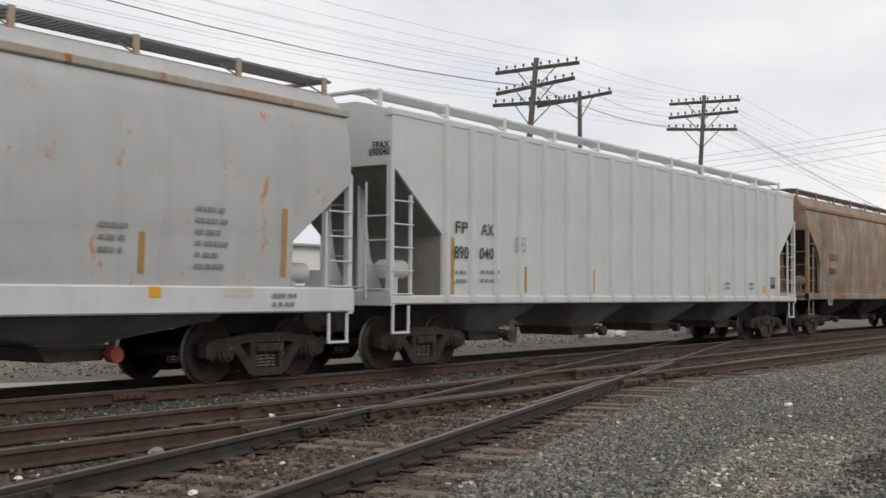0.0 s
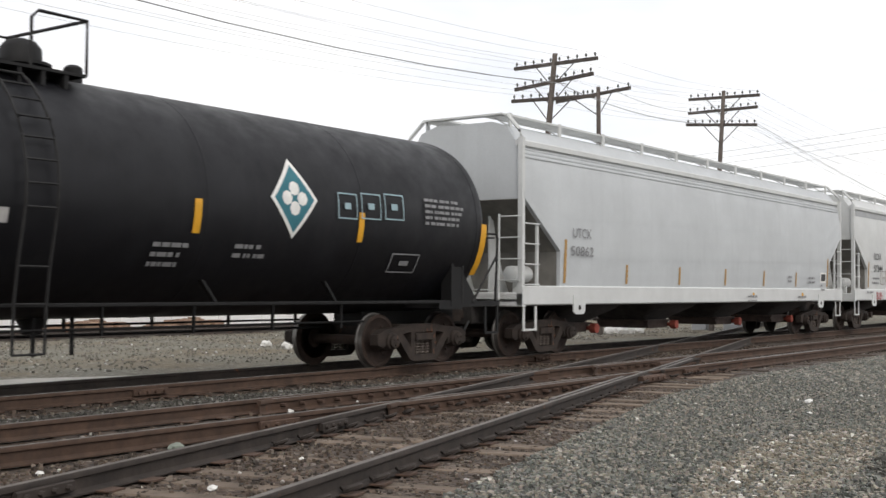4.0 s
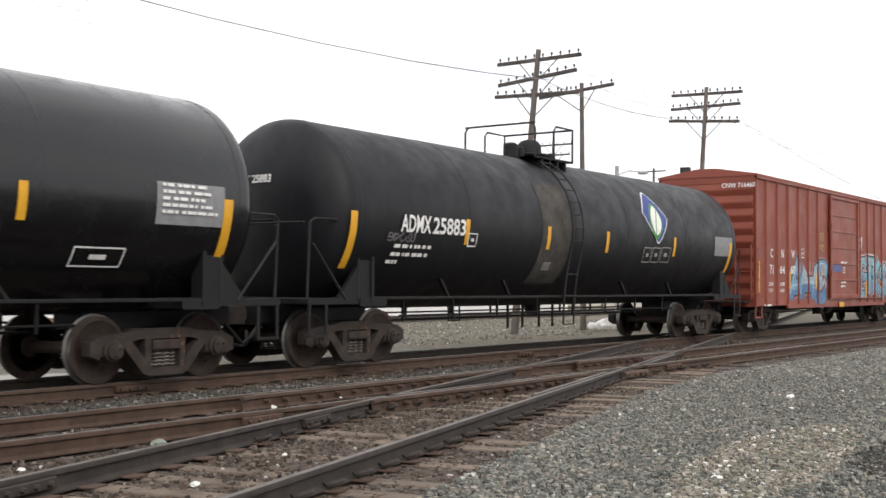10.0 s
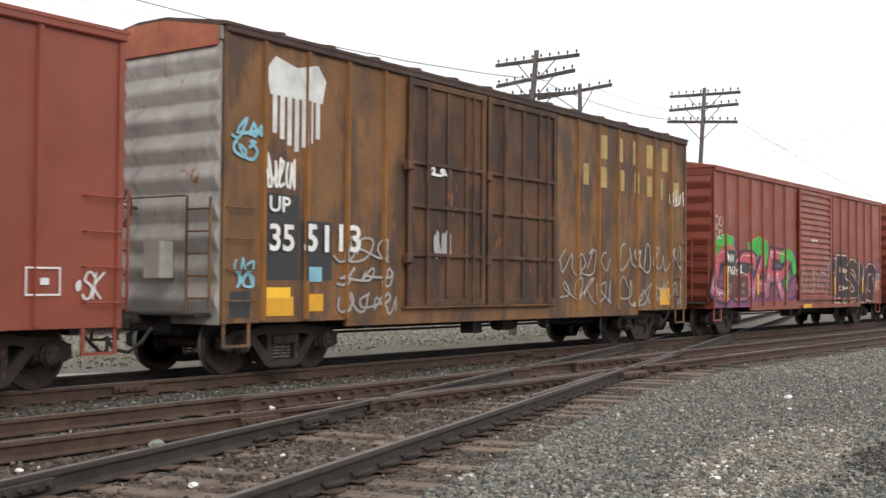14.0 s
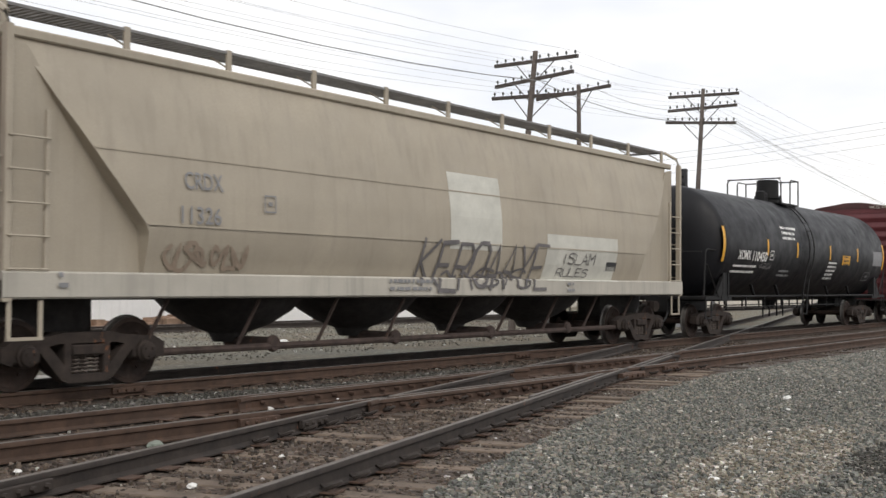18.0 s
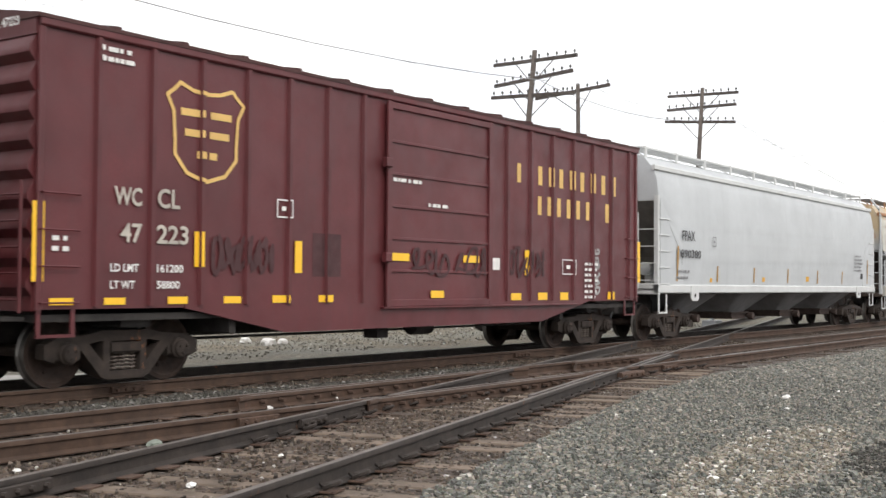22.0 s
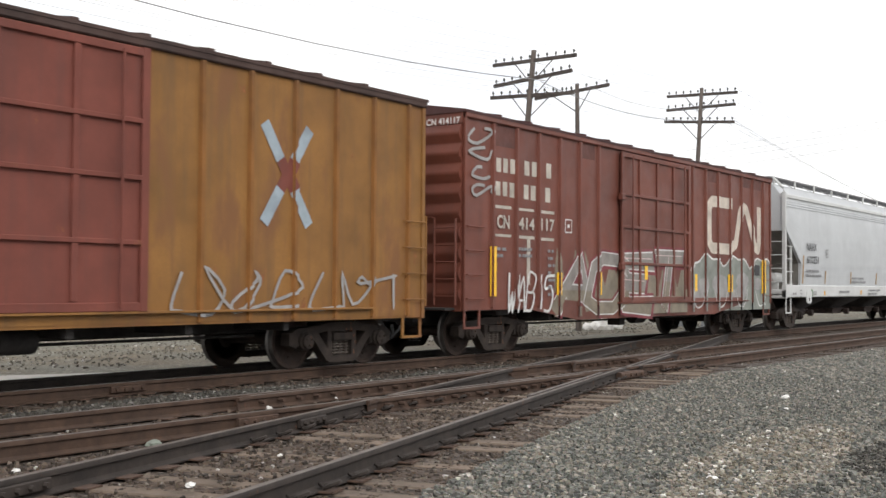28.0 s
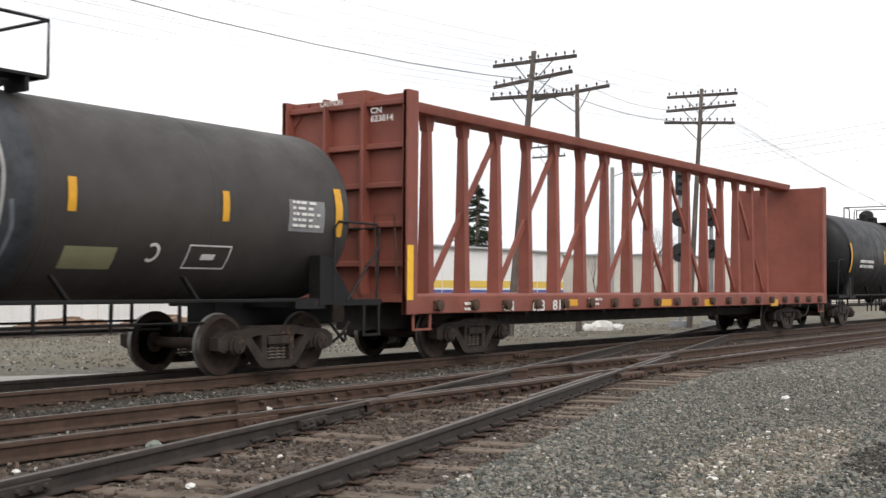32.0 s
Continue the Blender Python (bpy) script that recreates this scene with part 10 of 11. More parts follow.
def utility_pole(base, top, arms, label, r=0.15):
    """A wooden pole that leans from base to top; arms: rows of (height, end a, end b, pins)."""
    p = thing("utility_pole", label, "utility pole", "poles along the line", base)
    b, t = Vector(base), Vector(top) - Vector(base)
    m = Mesh()
    m.loft([[(t.x * k + r * (1 - 0.35 * k) * math.cos(a * math.tau / 10), t.y * k + r * (1 - 0.35 * k) * math.sin(a * math.tau / 10), t.z * k - 0.3 * (k == 0)) for a in range(10)] for k in (0, 0.5, 1)])
    part("shaft", m, POLE_WOOD, p)
    ends = []
    for a, c, pins in arms:
        a, c = Vector(a) - b, Vector(c) - b
        way = (c - a).normalized()
        side = Vector((0, 0, 1)).cross(way).normalized()
        m = Mesh()
        m.loft([[e + side * u + Vector((0, 0, w)) for u, w in ((-0.045, -0.055), (0.045, -0.055), (0.045, 0.055), (-0.045, 0.055))] for e in (a, c)])
        arm = part("crossarm", m, ARM_WOOD, p)
        mid = (a + c) / 2
        br = Mesh()
        for s in (-1, 1):
            k = (mid.z) / t.z
            foot = Vector((t.x * (k - 0.09), t.y * (k - 0.09), mid.z - 0.75))
            br.tube([mid + way * (s * 0.75), foot], 0.02, 5)
        part("arm_brace", br, BRACE_IRON, arm)
        for i in range(pins):
            q = a.lerp(c, 0.03 + 0.94 * i / (pins - 1))
            im = Mesh()
            im.disc([(q.z + 0.05, 0.015), (q.z + 0.11, 0.015), (q.z + 0.11, 0.036), (q.z + 0.15, 0.042), (q.z + 0.18, 0.03), (q.z + 0.20, 0.024)], "z", (q.x, q.y, 0), 7)
            part("insulator", im, GLASS_INSULATOR, arm)
            ends.append(q + b + Vector((0, 0, 0.17)))
    return p, ends


_, pins_a = utility_pole((31.2, 5.9, -0.25), (32.0, 5.50, 8.95), [((31.95, 7.02, 8.60), (31.95, 3.92, 8.62), 10), ((31.9, 6.96, 7.90), (31.9, 4.05, 8.14), 10), ((31.85, 7.05, 7.52), (31.85, 3.95, 7.42), 10)], "leaning wooden pole with three crossarms and insulators", 0.13)
utility_pole((35.7, 5.85, -0.25), (35.7, 5.95, 8.45), [((35.6, 7.6, 8.05), (35.8, 4.75, 8.32), 8)], "wooden pole with a single crossarm", 0.11)
_, pins_c = utility_pole((42.3, 4.62, -0.25), (43.0, 4.38, 9.2), [((43.0, 5.85, 8.98), (43.0, 2.92, 8.90), 10), ((42.95, 5.85, 8.42), (42.95, 2.98, 8.44), 10), ((42.9, 5.92, 7.96), (42.9, 3.0, 7.74), 10)], "wooden pole with three crossarms and insulators", 0.115)


def wire(points, sag=0.6, r=0.008):
    m = Mesh()
    a, b = Vector(points[0]), Vector(points[1])
    m.tube([a.lerp(b, k / 12) - Vector((0, 0, sag * 4 * (k / 12) * (1 - k / 12))) for k in range(13)], r, 4)
    return tagged(part("overhead_wire", m, WIRE), "thin dark overhead line wire", "wire", "overhead wires")


for i in range(0, 30, 3):
    wire((pins_a[i], pins_c[i]), 0.25, 0.0035)
    wire((pins_a[i], pins_a[i] + Vector((-44, 0, 0.2))), 1.0, 0.0035)
    wire((pins_c[i], pins_c[i] + Vector((40, 0, 0.3))), 0.8, 0.0045)
wire(((31.9, 5.0, 7.9), (-12.0, 5.0, 9.5)), 1.5, 0.013)
wire(((31.9, 5.2, 7.9), (42.9, 4.5, 7.9)), 0.35, 0.013)
wire(((42.9, 3.0, 7.8), (70.0, -1.5, 3.6)), 0.5, 0.010)
wire(((42.9, 3.4, 7.8), (80.0, 0.5, 5.0)), 0.9, 0.006)
wire(((35.7, 5.2, 8.2), (42.9, 4.4, 8.4)), 0.3, 0.008)

for drop in (0.0, 0.55, 1.1, 1.9):
    wire(((104.0, 35.2, 14.2 - drop), (92.0, 3.0, 14.9 - drop * 0.9)), 0.2, 0.014)
wire(((42.9, 3.2, 7.85), (75.0, -0.5, 4.4)), 0.7, 0.007)

# ---- loose stones: crushed ballast with faces that catch the light ----
def stone_material(name, stops):
    m = bpy.data.materials.new(name)
    m.use_nodes = True
    n, l = m.node_tree.nodes, m.node_tree.links
    bsdf = n["Principled BSDF"]
    bsdf.inputs["Roughness"].default_value = 0.85
    geo = n.new("ShaderNodeNewGeometry")
    r = n.new("ShaderNodeValToRGB")
    r.color_ramp.elements[0].position, r.color_ramp.elements[0].color = stops[0][0], (*stops[0][1], 1)
    r.color_ramp.elements[1].position, r.color_ramp.elements[1].color = stops[-1][0], (*stops[-1][1], 1)
    for at, colour in stops[1:-1]:
        r.color_ramp.elements.new(at).color = (*colour, 1)
    l.new(geo.outputs["Random Per Island"], r.inputs["Fac"])
    tc = n.new("ShaderNodeTexCoord")
    t = n.new("ShaderNodeTexNoise")
    t.inputs["Scale"].default_value = 60.0
    l.new(tc.outputs["Object"], t.inputs["Vector"])
    mx = n.new("ShaderNodeMix")
    mx.data_type, mx.blend_type = "RGBA", "MULTIPLY"
    mx.inputs["Factor"].default_value = 0.6
    l.new(r.outputs["Color"], mx.inputs["A"])
    l.new(t.outputs["Color"], mx.inputs["B"])
    bsdf_in = n.new("ShaderNodeMix")
    bsdf_in.data_type, bsdf_in.blend_type = "RGBA", "ADD"
    bsdf_in.inputs["Factor"].default_value = 0.35
    l.new(mx.outputs["Result"], bsdf_in.inputs["A"])
    l.new(r.outputs["Color"], bsdf_in.inputs["B"])
    l.new(bsdf_in.outputs["Result"], bsdf.inputs["Base Color"])
    return m


STONES_GREY = stone_material("crushed_grey_stone", [(0.0, (0.072, 0.073, 0.066)), (0.3, (0.118, 0.121, 0.108)), (0.6, (0.160, 0.160, 0.141)), (0.8, (0.212, 0.197, 0.165)), (0.988, (0.275, 0.245, 0.20)), (0.995, (0.52, 0.50, 0.45))])
STONES_BROWN = stone_material("dirty_brown_stone", [(0.0, (0.032, 0.025, 0.020)), (0.4, (0.066, 0.049, 0.037)), (0.8, (0.115, 0.084, 0.061)), (0.985, (0.17, 0.145, 0.12)), (0.995, (0.45, 0.43, 0.40))])
STONES_PALE = stone_material("pale_yard_stone", [(0.0, (0.12, 0.11, 0.094)), (0.4, (0.15, 0.138, 0.116)), (0.8, (0.18, 0.166, 0.14)), (0.95, (0.24, 0.225, 0.20)), (0.985, (0.55, 0.54, 0.51))])


def scatter_stones(name, label, count, inside, box, size, material, seed, top=-0.19):
    """Many rough stones as one object of stuff."""
    r = np.random.RandomState(seed)
    pts = np.empty((0, 2))
    while len(pts) < count:
        p = np.column_stack([r.uniform(box[0], box[1], count), r.uniform(box[2], box[3], count)])
        pts = np.vstack([pts, p[inside(p[:, 0], p[:, 1])]])
    pts = pts[:count]
    cube = np.array([(x, y, z) for x in (-1, 1) for y in (-1, 1) for z in (-1, 1)], float)
    quads = np.array([(0, 1, 3, 2), (4, 6, 7, 5), (0, 4, 5, 1), (2, 3, 7, 6), (0, 2, 6, 4), (1, 5, 7, 3)])
    half = r.uniform(size[0], size[1], (count, 1, 1)) * r.uniform(0.6, 1.1, (count, 1, 3)) * 0.5
    v = cube[None] * half * r.uniform(0.55, 1.15, (count, 8, 3))
    ang, tip = r.uniform(0, math.tau, count), r.uniform(-0.5, 0.5, count)
    ca, sa, ct, st = np.cos(ang)[:, None], np.sin(ang)[:, None], np.cos(tip)[:, None], np.sin(tip)[:, None]
    x, z = v[:, :, 0] * ct - v[:, :, 2] * st, v[:, :, 0] * st + v[:, :, 2] * ct
    y = v[:, :, 1]
    out = np.stack([pts[:, :1] + x * ca - y * sa, pts[:, 1:] + x * sa + y * ca, top + r.uniform(-0.015, 0.02, (count, 1)) + z], -1).reshape(-1, 3)
    faces = (quads[None] + 8 * np.arange(count)[:, None, None]).reshape(-1, 4)
    me = bpy.data.meshes.new(name)
    me.from_pydata(out.tolist(), [], faces.tolist())
    me.materials.append(material)
    return tagged(new(name, me), label, "gravel", kind="stuff")


def bed_edge(x):
    """Front edge of the dirty track bed."""
    return np.interp(x, [-12, 3.0, 6.7, 9.1, 11.9, 15.5, 19.7, 27.0], [-13.2, -9.55, -8.72, -8.05, -7.3, -6.35, -5.75, -5.75])


def near_any_rail(x, y):
    d = np.minimum.reduce([abs(y + 0.755), abs(y - 0.755), abs(y + 3.29), abs(y + 4.745), abs(y - (-9.56 + 0.2695 * x)), abs(y - (-7.70 + 0.2615 * x))])
    return d < 0.11


scatter_stones("gravel_stones", "loose crushed grey stones", 52000, lambda x, y: (y < bed_edge(x) + 0.15) & (y > -13.3 + 0.0 * x) & (y > -0.9 - 1.31 * x) & (y > -13.0 + 0.22 * x - 0.4), (5.0, 22.0, -11.8, -5.4), (0.02, 0.05), STONES_GREY, 11)
scatter_stones("gravel_stones", "loose crushed grey stones farther off", 20000, lambda x, y: (y < bed_edge(x) + 0.1) & (y > -12.2 + 0.2 * x), (20.0, 46.0, -8.6, -5.5), (0.035, 0.075), STONES_GREY, 12)
scatter_stones("bed_stones", "dirty brown ballast stones between the rails", 7000, lambda x, y: (y > bed_edge(x) - 0.1) & ~near_any_rail(x, y) & (y < -9.56 + 0.2695 * x), (4.0, 19.0, -8.8, -4.4), (0.02, 0.045), STONES_BROWN, 13, -0.210)
scatter_stones("bed_stones", "dirty ballast stones between the rails of the crossing track", 6000, lambda x, y: (y > -9.56 + 0.2695 * x) & ~near_any_rail(x, y) & (y < -4.9), (4.0, 17.0, -8.8, -4.9), (0.02, 0.05), STONES_BROWN, 17, -0.200)
scatter_stones("bed_stones", "dirty ballast stones between the tracks", 9000, lambda x, y: ~near_any_rail(x, y) & (y > bed_edge(x)), (5.0, 32.0, -5.0, 0.6), (0.03, 0.06), STONES_BROWN, 14, -0.195)
STONES_MID = stone_material("dull_ridge_stone", [(0.0, (0.028, 0.026, 0.022)), (0.5, (0.062, 0.058, 0.049)), (0.93, (0.115, 0.107, 0.092)), (0.99, (0.3, 0.29, 0.27))])
STONES_SAND = stone_material("sandy_pebble", [(0.0, (0.12, 0.105, 0.08)), (0.5, (0.22, 0.19, 0.145)), (0.9, (0.34, 0.31, 0.26)), (0.96, (0.6, 0.58, 0.53))])
scatter_stones("ridge_stones", "dull grey stones heaped between the two tracks", 4500, lambda x, y: abs(y + 2.05 + 0.2 * np.sin(x)) < 0.6 - 0.02 * x, (5.5, 19.0, -2.9, -1.2), (0.03, 0.06), STONES_MID, 15, -0.165)
scatter_stones("sandy_pebbles", "sandy pale pebbles among the grey gravel", 3200, lambda x, y: (np.hypot((x - 10.4) / 2.8, (y + 9.95 - 0.12 * (x - 10.4)) / 0.6) < 1.0), (7.6, 13.2, -10.9, -9.0), (0.02, 0.05), STONES_SAND, 18, -0.183)
STONES_DAMP = stone_material("damp_dark_grit", [(0.0, (0.028, 0.027, 0.023)), (0.6, (0.062, 0.058, 0.049)), (1.0, (0.13, 0.12, 0.10))])
scatter_stones("damp_grit", "damp dark grit in a shallow hollow", 1700, lambda x, y: (np.hypot((x - 11.1) / 1.3, (y + 10.78 - 0.1 * (x - 11.1)) / 0.34) < 0.72 + 0.3 * np.sin(9 * x + 3 * y) * np.sin(23 * y - 5 * x) + 0.15 * np.sin(61 * x + 47 * y)), (9.5, 12.3, -11.3, -10.2), (0.02, 0.045), STONES_DAMP, 19, -0.175)
scatter_stones("yard_stones", "pale yard stones behind the track", 7000, lambda x, y: y > 4.2 + 0.5 * np.sin(x * 1.7), (12.0, 46.0, 3.6, 15.0), (0.03, 0.065), STONES_PALE, 16, -0.197)


# ---- small fittings of the track ----
def clip_mesh():
    """A sprung rail clip: a flat loop that leans out from the foot of the rail."""
    m = Mesh()
    m.tube([(0.062 * math.cos(a), -0.02 - 0.062 * math.sin(a), 0.012 + 0.030 * math.sin(a)) for a in np.linspace(-0.7, math.pi + 0.7, 11)], 0.017, 5)
    m.tube([(-0.045, 0.02, 0.0), (0.0, 0.075, 0.012), (0.045, 0.02, 0.0)], 0.016, 5)
    return m.data("rail_clip", RAIL_DARK)


CLIP = clip_mesh()
pm = Mesh()
pm.box(-0.10, 0.10, -0.19, 0.19, -0.175, -0.160, 0.003)
PLATE = pm.data("tie_plate", RUST_IRON)
bm_ = Mesh()
bm_.box(-0.3, 0.3, -0.022, 0.022, -0.13, -0.045, 0.008)
for bx in (-0.22, -0.07, 0.07, 0.22):
    bm_.disc([(-0.06, 0.022), (-0.022, 0.024)], "y", (bx, 0, -0.09), 6)
JOINT = bm_.data("joint_bar", RUST_IRON)
JOINT_DARK = bm_.data("joint_bar", RAIL_DARK)

for near in (True, False):
    turn = 15.1 if near else 14.65
    for x in np.arange(4.6, 19.5, 0.5):
        y = crossing_y(float(x), near)
        ob = part("tie_plate", PLATE, None, crossing_track)
        ob.matrix_local = pose(float(x), y, 0, 0, 0, turn)
        if near or 8.0 < x < 15.5:
            ob = part("rail_clip", CLIP, None, crossing_track)
            ob.matrix_local = pose(float(x) + 0.02, y - 0.115, -0.135, 0, 0, turn)
for x in np.arange(9.0, 21.0, 0.54):
    for y in (-4.745, -3.29):
        part("tie_plate", PLATE, None, side_track, at=(float(x), y, 0))
    ob = part("rail_clip", CLIP, None, side_track)
    ob.matrix_local = pose(float(x), -4.745 - 0.115, -0.135)
for x in np.arange(6.0, 24.0, 0.54):
    part("tie_plate", PLATE, None, main_track, at=(float(x), -0.755, 0))
for parent, x, y, turn, me in ((crossing_track, 9.35, crossing_y(9.35, False) - 0.045, 14.65, JOINT_DARK), (crossing_track, 5.0, crossing_y(5.0, False) - 0.045, 14.65, JOINT_DARK), (side_track, 9.05, -4.79, 0, JOINT),
                              (side_track, 15.9, -3.335, 0, JOINT), (main_track, 10.6, -0.80, 0, JOINT), (side_track, 19.6, -4.79, 0, JOINT), (crossing_track, 17.9, crossing_y(17.9, True) - 0.045, 15.1, JOINT_DARK), (main_track, 21.0, -0.80, 0, JOINT)):
    ob = part("joint_bar", me, None, parent)
    ob.matrix_local = pose(x, y, 0, 0, 0, turn)


def guard_rail(parent, a, b, spacers, material=RAIL_SIDE):
    """A short guard rail with flared ends and spacer blocks."""
    rail(parent, a, b, material, -0.004, "guard_rail")
    a, b = Vector((*a, 0)), Vector((*b, 0))
    way = (b - a).normalized()
    side = Vector((-way.y, way.x, 0))
    for e, s in ((a, -1), (b, 1)):
        m = Mesh()
        p, q = e, e + way * (s * 0.30) - side * 0.10
        m.loft([[c + side * u + Vector((0, 0, w)) for u, w in RAIL_RING] for c in (p, q)])
        part("rail_flare", m, material, parent)
    for k in range(spacers):
        c = a.lerp(b, (k + 0.5) / spacers) + side * 0.05
        m = Mesh()
        m.disc([(-0.16, 0.026), (-0.02, 0.026), (-0.02, 0.016), (0.0, 0.016)], "y", (0, 0, -0.085), 7)
        ob = part("spacer_bolt", m, RUST_IRON, parent)
        ob.matrix_local = Matrix.Translation(c) @ pose(0, 0, 0, 0, 0, math.degrees(math.atan2(way.y, way.x)))


guard_rail(side_track, (11.0, -4.86), (16.2, -4.86), 18)
guard_rail(side_track, (10.3, -3.42), (16.4, -3.42), 18)
guard_rail(side_track, (18.6, -3.41), (22.6, -3.41), 12)
guard_rail(crossing_track, (18.6, crossing_y(18.6, True) - 0.115), (21.8, crossing_y(21.8, True) - 0.115), 12, RAIL_DARK)
guard_rail(crossing_track, (12.6, crossing_y(12.6, True) + 0.12), (16.6, crossing_y(16.6, True) + 0.12), 10, RAIL_DARK)
guard_rail(side_track, (22.5, -4.635), (27.0, -4.635), 12)
for x, y in ((15.8, -5.05), (21.2, -3.55), (17.6, -4.98)):
    m = Mesh()
    m.box(-0.42, 0.42, -0.07, 0.07, -0.16, -0.04, 0.03)
    for k in range(4):
        m.disc([(-0.10, 0.03), (-0.07, 0.032)], "y", (-0.3 + 0.2 * k, 0, -0.09), 6)
    ob = part("frog_brace", m, RUST_IRON, side_track, "rusty bolted brace")
    ob.location = (x, y, 0)

# ---- single stones that catch the eye ----
for x, y, r, mat, lab in ((16.03, -8.14, 0.06, STONE_WHITE, "white"), (14.63, -8.63, 0.035, STONE_WHITE, "white"), (8.9, -9.97, 0.05, STONE_WHITE, "white"), (6.2, -6.86, 0.035, STONE_WHITE, "white"), (5.81, -5.21, 0.03, STONE_WHITE, "white"),
                          (7.46, -4.98, 0.07, STONE_GREEN, "grey-green"), (7.52, -4.93, 0.05, STONE_WHITE, "white"), (7.77, -6.32, 0.025, STONE_WHITE, "white"), (17.49, -8.43, 0.035, STONE_WHITE, "white"), (8.94, -4.58, 0.045, STONE_WHITE, "white"), (11.91, -3.42, 0.05, STONE_WHITE, "white"), (10.58, -3.48, 0.04, STONE_WHITE, "white"),
                          (21.92, 8.29, 0.15, STONE_WHITE, "white"), (21.6, 7.15, 0.18, STONE_WHITE, "white"), (22.3, 7.3, 0.13, STONE_WHITE, "white"), (37.2, 5.74, 0.38, STONE_WHITE, "white"), (36.6, 5.9, 0.25, STONE_WHITE, "white"), (38.1, 5.6, 0.22, STONE_WHITE, "white")):
    bm = bmesh.new()
    bmesh.ops.create_icosphere(bm, subdivisions=2, radius=r)
    for v in bm.verts:
        k = 1 + 0.45 * noise.noise(v.co * (1.6 / r) + Vector((x, y, 0)))
        v.co = Vector((v.co.x * k * 1.2, v.co.y * k, v.co.z * k * 0.7))
    me = bpy.data.meshes.new("stone")
    bm.to_mesh(me)
    bm.free()
    me.materials.append(mat)
    ob = tagged(new("stone", me), lab + " lump of broken stone on the ballast", "stone", "loose stones")
    ob.location = (x, y, -0.19 + r * 0.35)

# ---- the distance behind the train ----
SHED_WHITE = surface("white_metal_cladding", (0.84, 0.84, 0.83), 0.55, spread=0.06, scale=0.5, streak=0.15, grain=20, bump=0.03)
SHED_YELLOW = surface("yellow_stripe_paint", (0.75, 0.52, 0.10), 0.55, spread=0.06, scale=0.5)
SHED_BLUE = surface("blue_stripe_paint", (0.06, 0.09, 0.33), 0.55, spread=0.06, scale=0.5)
SHED_CREAM = surface("cream_cladding", (0.66, 0.62, 0.55), 0.6, spread=0.08, scale=0.4, streak=0.2)
SHED_ROOF = surface("grey_sheet_roof", (0.42, 0.43, 0.44), 0.6, spread=0.1, scale=0.6)
SIGNAL_BLACK = surface("black_signal_paint", (0.018, 0.018, 0.02), 0.6, spread=0.2, scale=4.0)
SIGNAL_GREY = surface("aluminium_paint", (0.36, 0.37, 0.38), 0.5, 0.3, spread=0.1, scale=4.0)
BARK = surface("grey_brown_bark", (0.13, 0.105, 0.085), 0.9, spread=0.3, scale=6.0, grain=40, bump=0.4)
NEEDLES = surface("dark_green_needles", (0.035, 0.06, 0.032), 0.85, spread=0.5, scale=3.0)
RUBBLE = surface("orange_brown_rubble", (0.30, 0.20, 0.14), 0.9, spread=0.4, scale=3.0, grain=20, bump=0.4)


def shed(name, label, x0, x1, y0, y1, height, wall, stripes, stripe_from=0.0):
    b = thing(name, label, "building", at=(x0, y0, -0.2))
    m = Mesh()
    m.box(0, x1 - x0, 0, y1 - y0, -0.1, height)
    w = part("wall", m, wall, b)
    for k in range(int((x1 - x0) / 2.4)):
        m = Mesh()
        m.box(k * 2.4 - 0.025, k * 2.4 + 0.025, -0.03, 0.0, 0.0, height - 0.05)
        part("cladding_seam", m, wall, b)
    for z0, z1, mat in stripes:
        m = Mesh()
        m.box(stripe_from, x1 - x0, -0.018, -0.004, z0, z1)
        part("stripe", m, mat, b)
    m = Mesh()
    m.box(-0.2, x1 - x0 + 0.2, -0.25, y1 - y0 + 0.2, height, height + 0.12, 0.02)
    part("roof", m, SHED_ROOF, b)
    return b


shed("warehouse", "long low white shed with a yellow and a blue stripe", 8.0, 61.5, 21.0, 33.0, 3.55, SHED_WHITE, [(1.47, 1.85, SHED_YELLOW), (1.08, 1.36, SHED_BLUE)], 39.5)
shed("warehouse", "low cream shed far behind the yard", 78.0, 130.0, 22.0, 40.0, 3.9, SHED_CREAM, [])
pile = Mesh()
for k in range(90):
    x, y = rng.gauss(0, 1.1), rng.gauss(0, 0.4)
    s = rng.uniform(0.08, 0.25)
    pile.box(x - s, x + s, y - s, y + s, -0.1, max(0.1, 0.30 - 0.14 * abs(x) + rng.uniform(-0.1, 0.15)), 0.02)
for px, lab in ((25.0, "heap of brown rubble against the shed"), (29.4, "heap of reddish rubble against the shed"), (40.0, "heap of broken bricks against the shed")):
    tagged(part("rubble_heap", pile, RUBBLE, at=(px, 19.6, -0.2)), lab, "rubble", kind="stuff")


def lamp_post(x, y, h):
    p = thing("street_lamp", "pale tall lamp post beyond the tracks", "lamp post", at=(x, y, -0.2))
    m = Mesh()
    m.tube([(0, 0, -0.1), (0, 0, h * 0.5), (0, 0, h)], 0.11, 8)
    part("post", m, SIGNAL_GREY, p)
    m = Mesh()
    m.tube([(0, 0, h - 0.5), (0.4, -0.5, h - 0.25), (0.9, -1.0, h - 0.3)], 0.035, 6)
    m.box(0.75, 1.15, -1.25, -0.85, h - 0.42, h - 0.28, 0.03)
    part("lamp_arm", m, SIGNAL_GREY, p)


lamp_post(55.2, 14.5, 7.9)


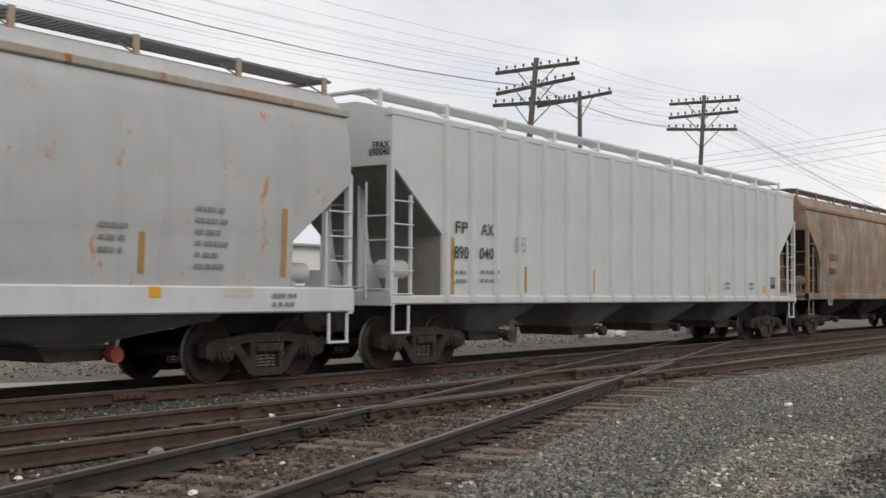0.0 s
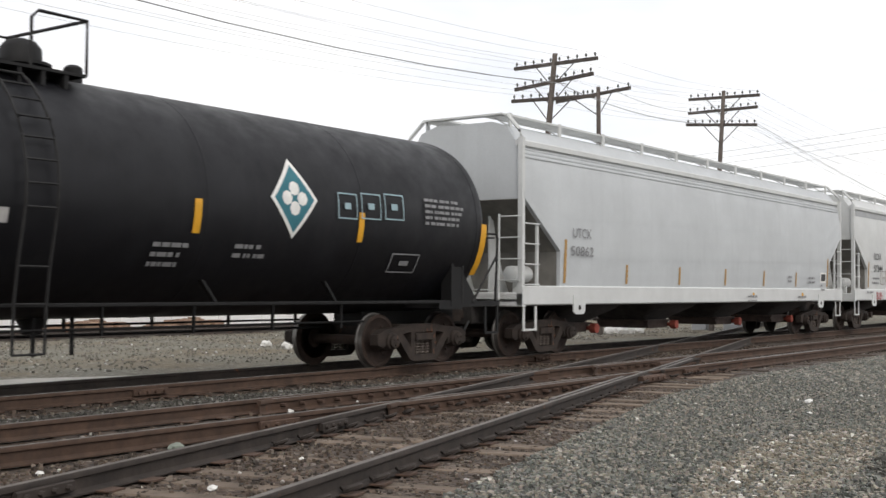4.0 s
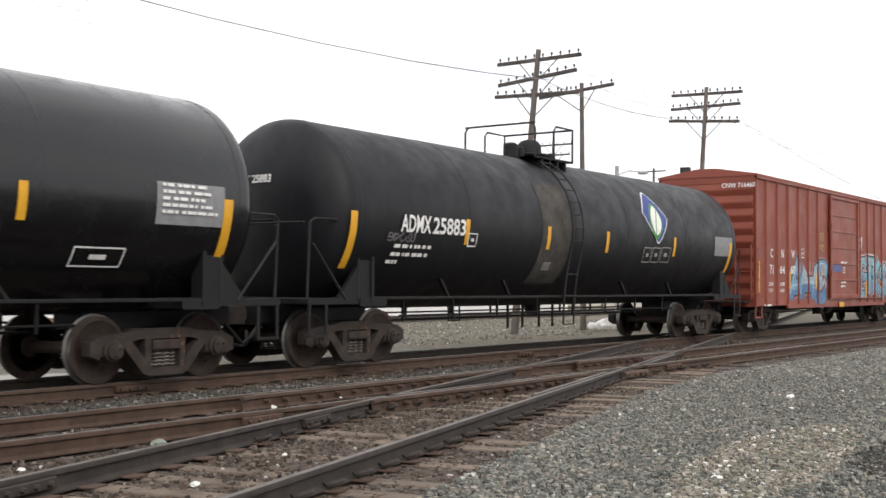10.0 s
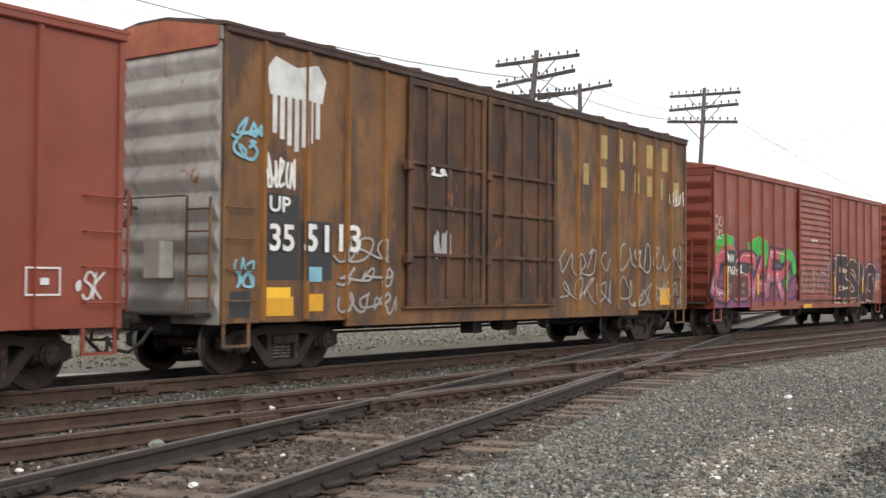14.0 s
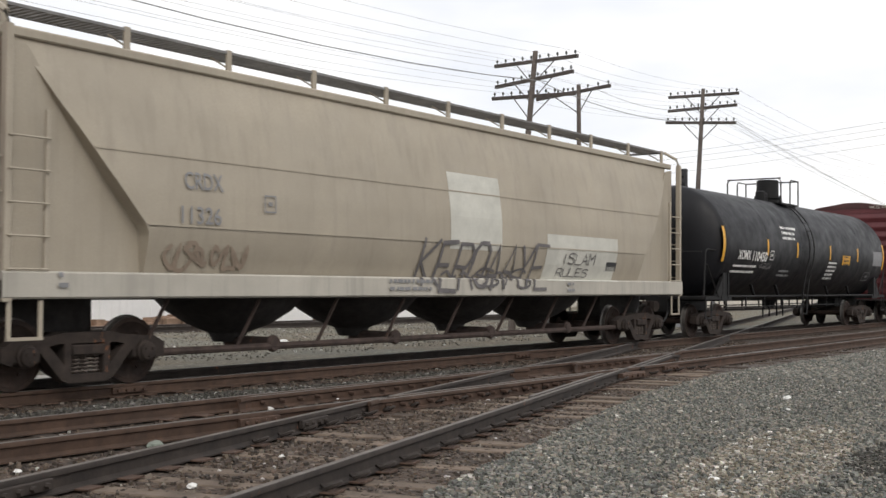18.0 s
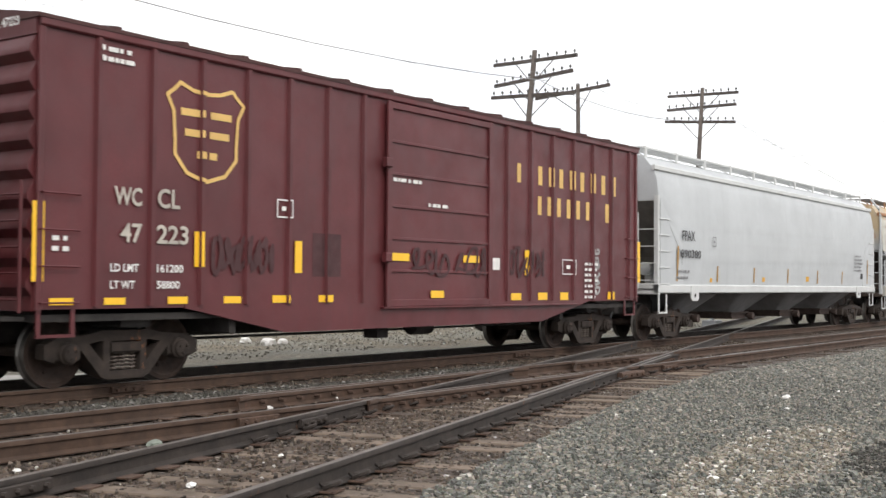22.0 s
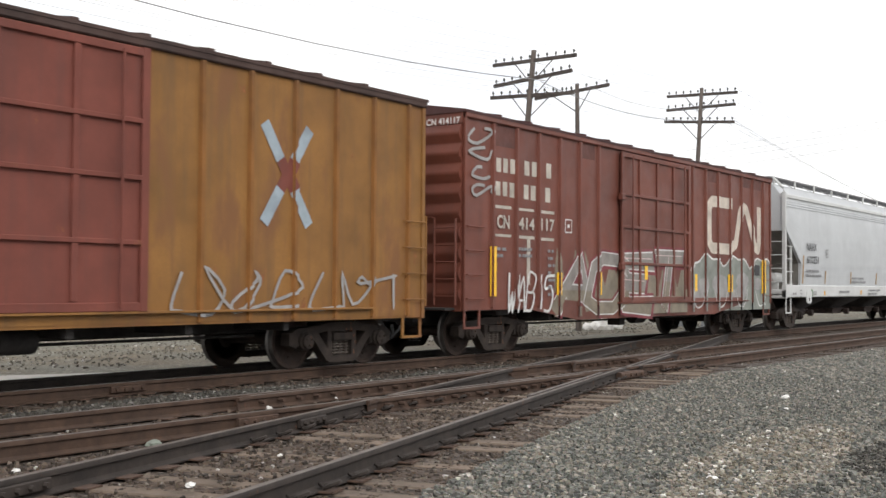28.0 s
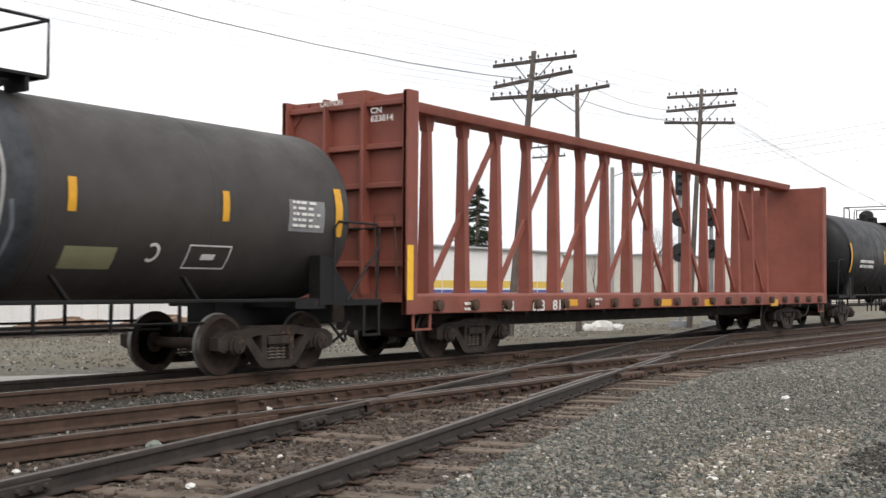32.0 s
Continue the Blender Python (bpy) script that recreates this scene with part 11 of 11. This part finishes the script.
def signal_mast(x, y, h, heads, label):
    s = thing("signal_mast", label, "railway signal", "signals", at=(x, y, -0.2))
    m = Mesh()
    m.tube([(0, 0, -0.1), (0, 0, h)], 0.085, 8)
    m.box(-0.3, 0.3, -0.3, 0.3, -0.1, 0.25, 0.02)
    part("mast", m, SIGNAL_GREY, s)
    for z, style in heads:
        m = Mesh()
        if style == "tall":
            m.box(-0.20, 0.12, -0.24, 0.14, z - 0.52, z + 0.52, 0.06)
            for k in range(3):
                m.tube([(-0.2, -0.1, z - 0.3 + 0.3 * k), (-0.42, -0.22, z - 0.28 + 0.3 * k)], 0.10, 10)
        else:
            m.disc([(-0.14, 0.36), (-0.11, 0.38), (-0.08, 0.36)], "x", (0, -0.05, z), 22)
            m.tube([(-0.12, -0.05, z), (-0.4, -0.05, z + 0.02)], 0.12, 10)
            m.box(-0.1, 0.25, -0.2, 0.1, z - 0.16, z + 0.16, 0.03)
        part("signal_head", m, SIGNAL_BLACK, s)
    return s


signal_mast(43.0, 5.3, 6.1, [(5.75, "tall"), (4.35, "round"), (2.95, "round")], "black railway signal with three heads on a mast")
signal_mast(43.4, 4.15, 4.9, [(4.35, "round"), (3.1, "round")], "railway signal with two round heads on a mast")
utility_pole((69.2, 26.5, -0.2), (69.2, 26.5, 11.3), [((69.2, 28.0, 11.0), (69.2, 25.0, 11.0), 6), ((69.2, 27.8, 10.3), (69.2, 25.2, 10.3), 5)], "distant wooden pole with two crossarms", 0.14)
utility_pole((99.0, 33.0, -0.2), (99.0, 33.0, 12.3), [((99.0, 34.2, 12.0), (99.0, 31.8, 12.0), 4)], "far wooden pole with a short crossarm", 0.16)


def conifer(x, y, h, spread):
    t = thing("conifer", "dark green spruce behind the shed", "tree", at=(x, y, -0.2))
    m = Mesh()
    m.tube([(0, 0, -0.1), (0.05, 0, h * 0.5), (0, 0, h)], 0.16, 7)
    part("trunk", m, BARK, t)
    r = random.Random(3)
    v, f = [], []
    for k in range(150):
        u = k / 150
        z = h * (0.10 + 0.9 * u)
        reach = spread * (1 - u) ** 0.8 * r.uniform(0.55, 1.15) + 0.12
        a = r.uniform(0, math.tau)
        for j in range(26):
            s = reach * (j + 1) / 26
            px, py, pz = s * math.cos(a), s * math.sin(a), z - 0.28 * s + 0.16 * s * s / max(reach, 0.3)
            for w in (-1, 1):
                L = r.uniform(0.16, 0.34)
                da = a + w * r.uniform(0.5, 1.2)
                n = len(v)
                v += [(px, py, pz), (px + L * math.cos(da), py + L * math.sin(da), pz - r.uniform(0.02, 0.2)), (px + 0.08 * math.cos(a), py + 0.08 * math.sin(a), pz + 0.06)]
                f.append((n, n + 1, n + 2))
    me = bpy.data.meshes.new("crown")
    me.from_pydata(v, [], f)
    me.materials.append(NEEDLES)
    part("crown", me, None, t, "uneven needle boughs")


conifer(70.8, 33.4, 9.0, 2.7)
conifer(73.5, 36.0, 6.2, 2.2)


def bare_tree(x, y, h, seed):
    t = thing("bare_tree", "leafless thin grey tree", "tree", "bare trees", (x, y, -0.2))
    r = random.Random(seed)
    trunk, twigs = Mesh(), Mesh()

    def grow(p, way, length, rad, depth):
        q = p + way * length
        (trunk if depth < 2 else twigs).tube([p, (p + q) / 2 + Vector((r.uniform(-1, 1), r.uniform(-1, 1), 0)) * length * 0.05, q], rad, 5)
        if depth < 5:
            for k in range(3 if depth < 4 else 2):
                d = (way + Vector((r.uniform(-0.7, 0.7), r.uniform(-0.7, 0.7), r.uniform(-0.1, 0.5)))).normalized()
                grow(p.lerp(q, r.uniform(0.5, 1.0)), d, length * r.uniform(0.6, 0.8), rad * 0.48, depth + 1)

    grow(Vector((0, 0, -0.1)), Vector((0, 0, 1)), h * 0.34, 0.075, 0)
    part("trunk", trunk, BARK, t)
    part("crown", twigs, BARK, t, "bare twigs")


bare_tree(66.3, 21.0 - 3.0, 7.2, 1)
bare_tree(71.5, 19.0, 6.6, 2)
bare_tree(62.5, 19.2, 5.0, 4)


# ---- what moves: every car runs along the line, every wheel turns ----
def run(t):
    """Metres that the train has gone at t seconds."""
    return 14.26135 * t - 0.0017377 * t * t + 0.0000751 * t ** 3


def motions():
    for car, x in CARS:
        walk(car, [(t, pose(x - run(t), 0, 0)) for t in range(33)])
    for w, dx, axle in WHEELS:
        t0, t1 = 0.0, 32.0
        shown = [k / FPS for k in range(0, 32 * FPS + 1) if 3.0 < axle - run(k / FPS) < 48.0]
        times = [0.0] + [t for t in shown if 0 < t < 32] + [32.0]
        first, last = (shown[0], shown[-1]) if shown else (0.0, 0.0)
        walk(w, [(t, pose(dx, 0, WHEEL_R, 0, -math.degrees((run(min(max(t, first), last)) - run(first)) / WHEEL_R) % 360.0, 0)) for t in times])


motions()
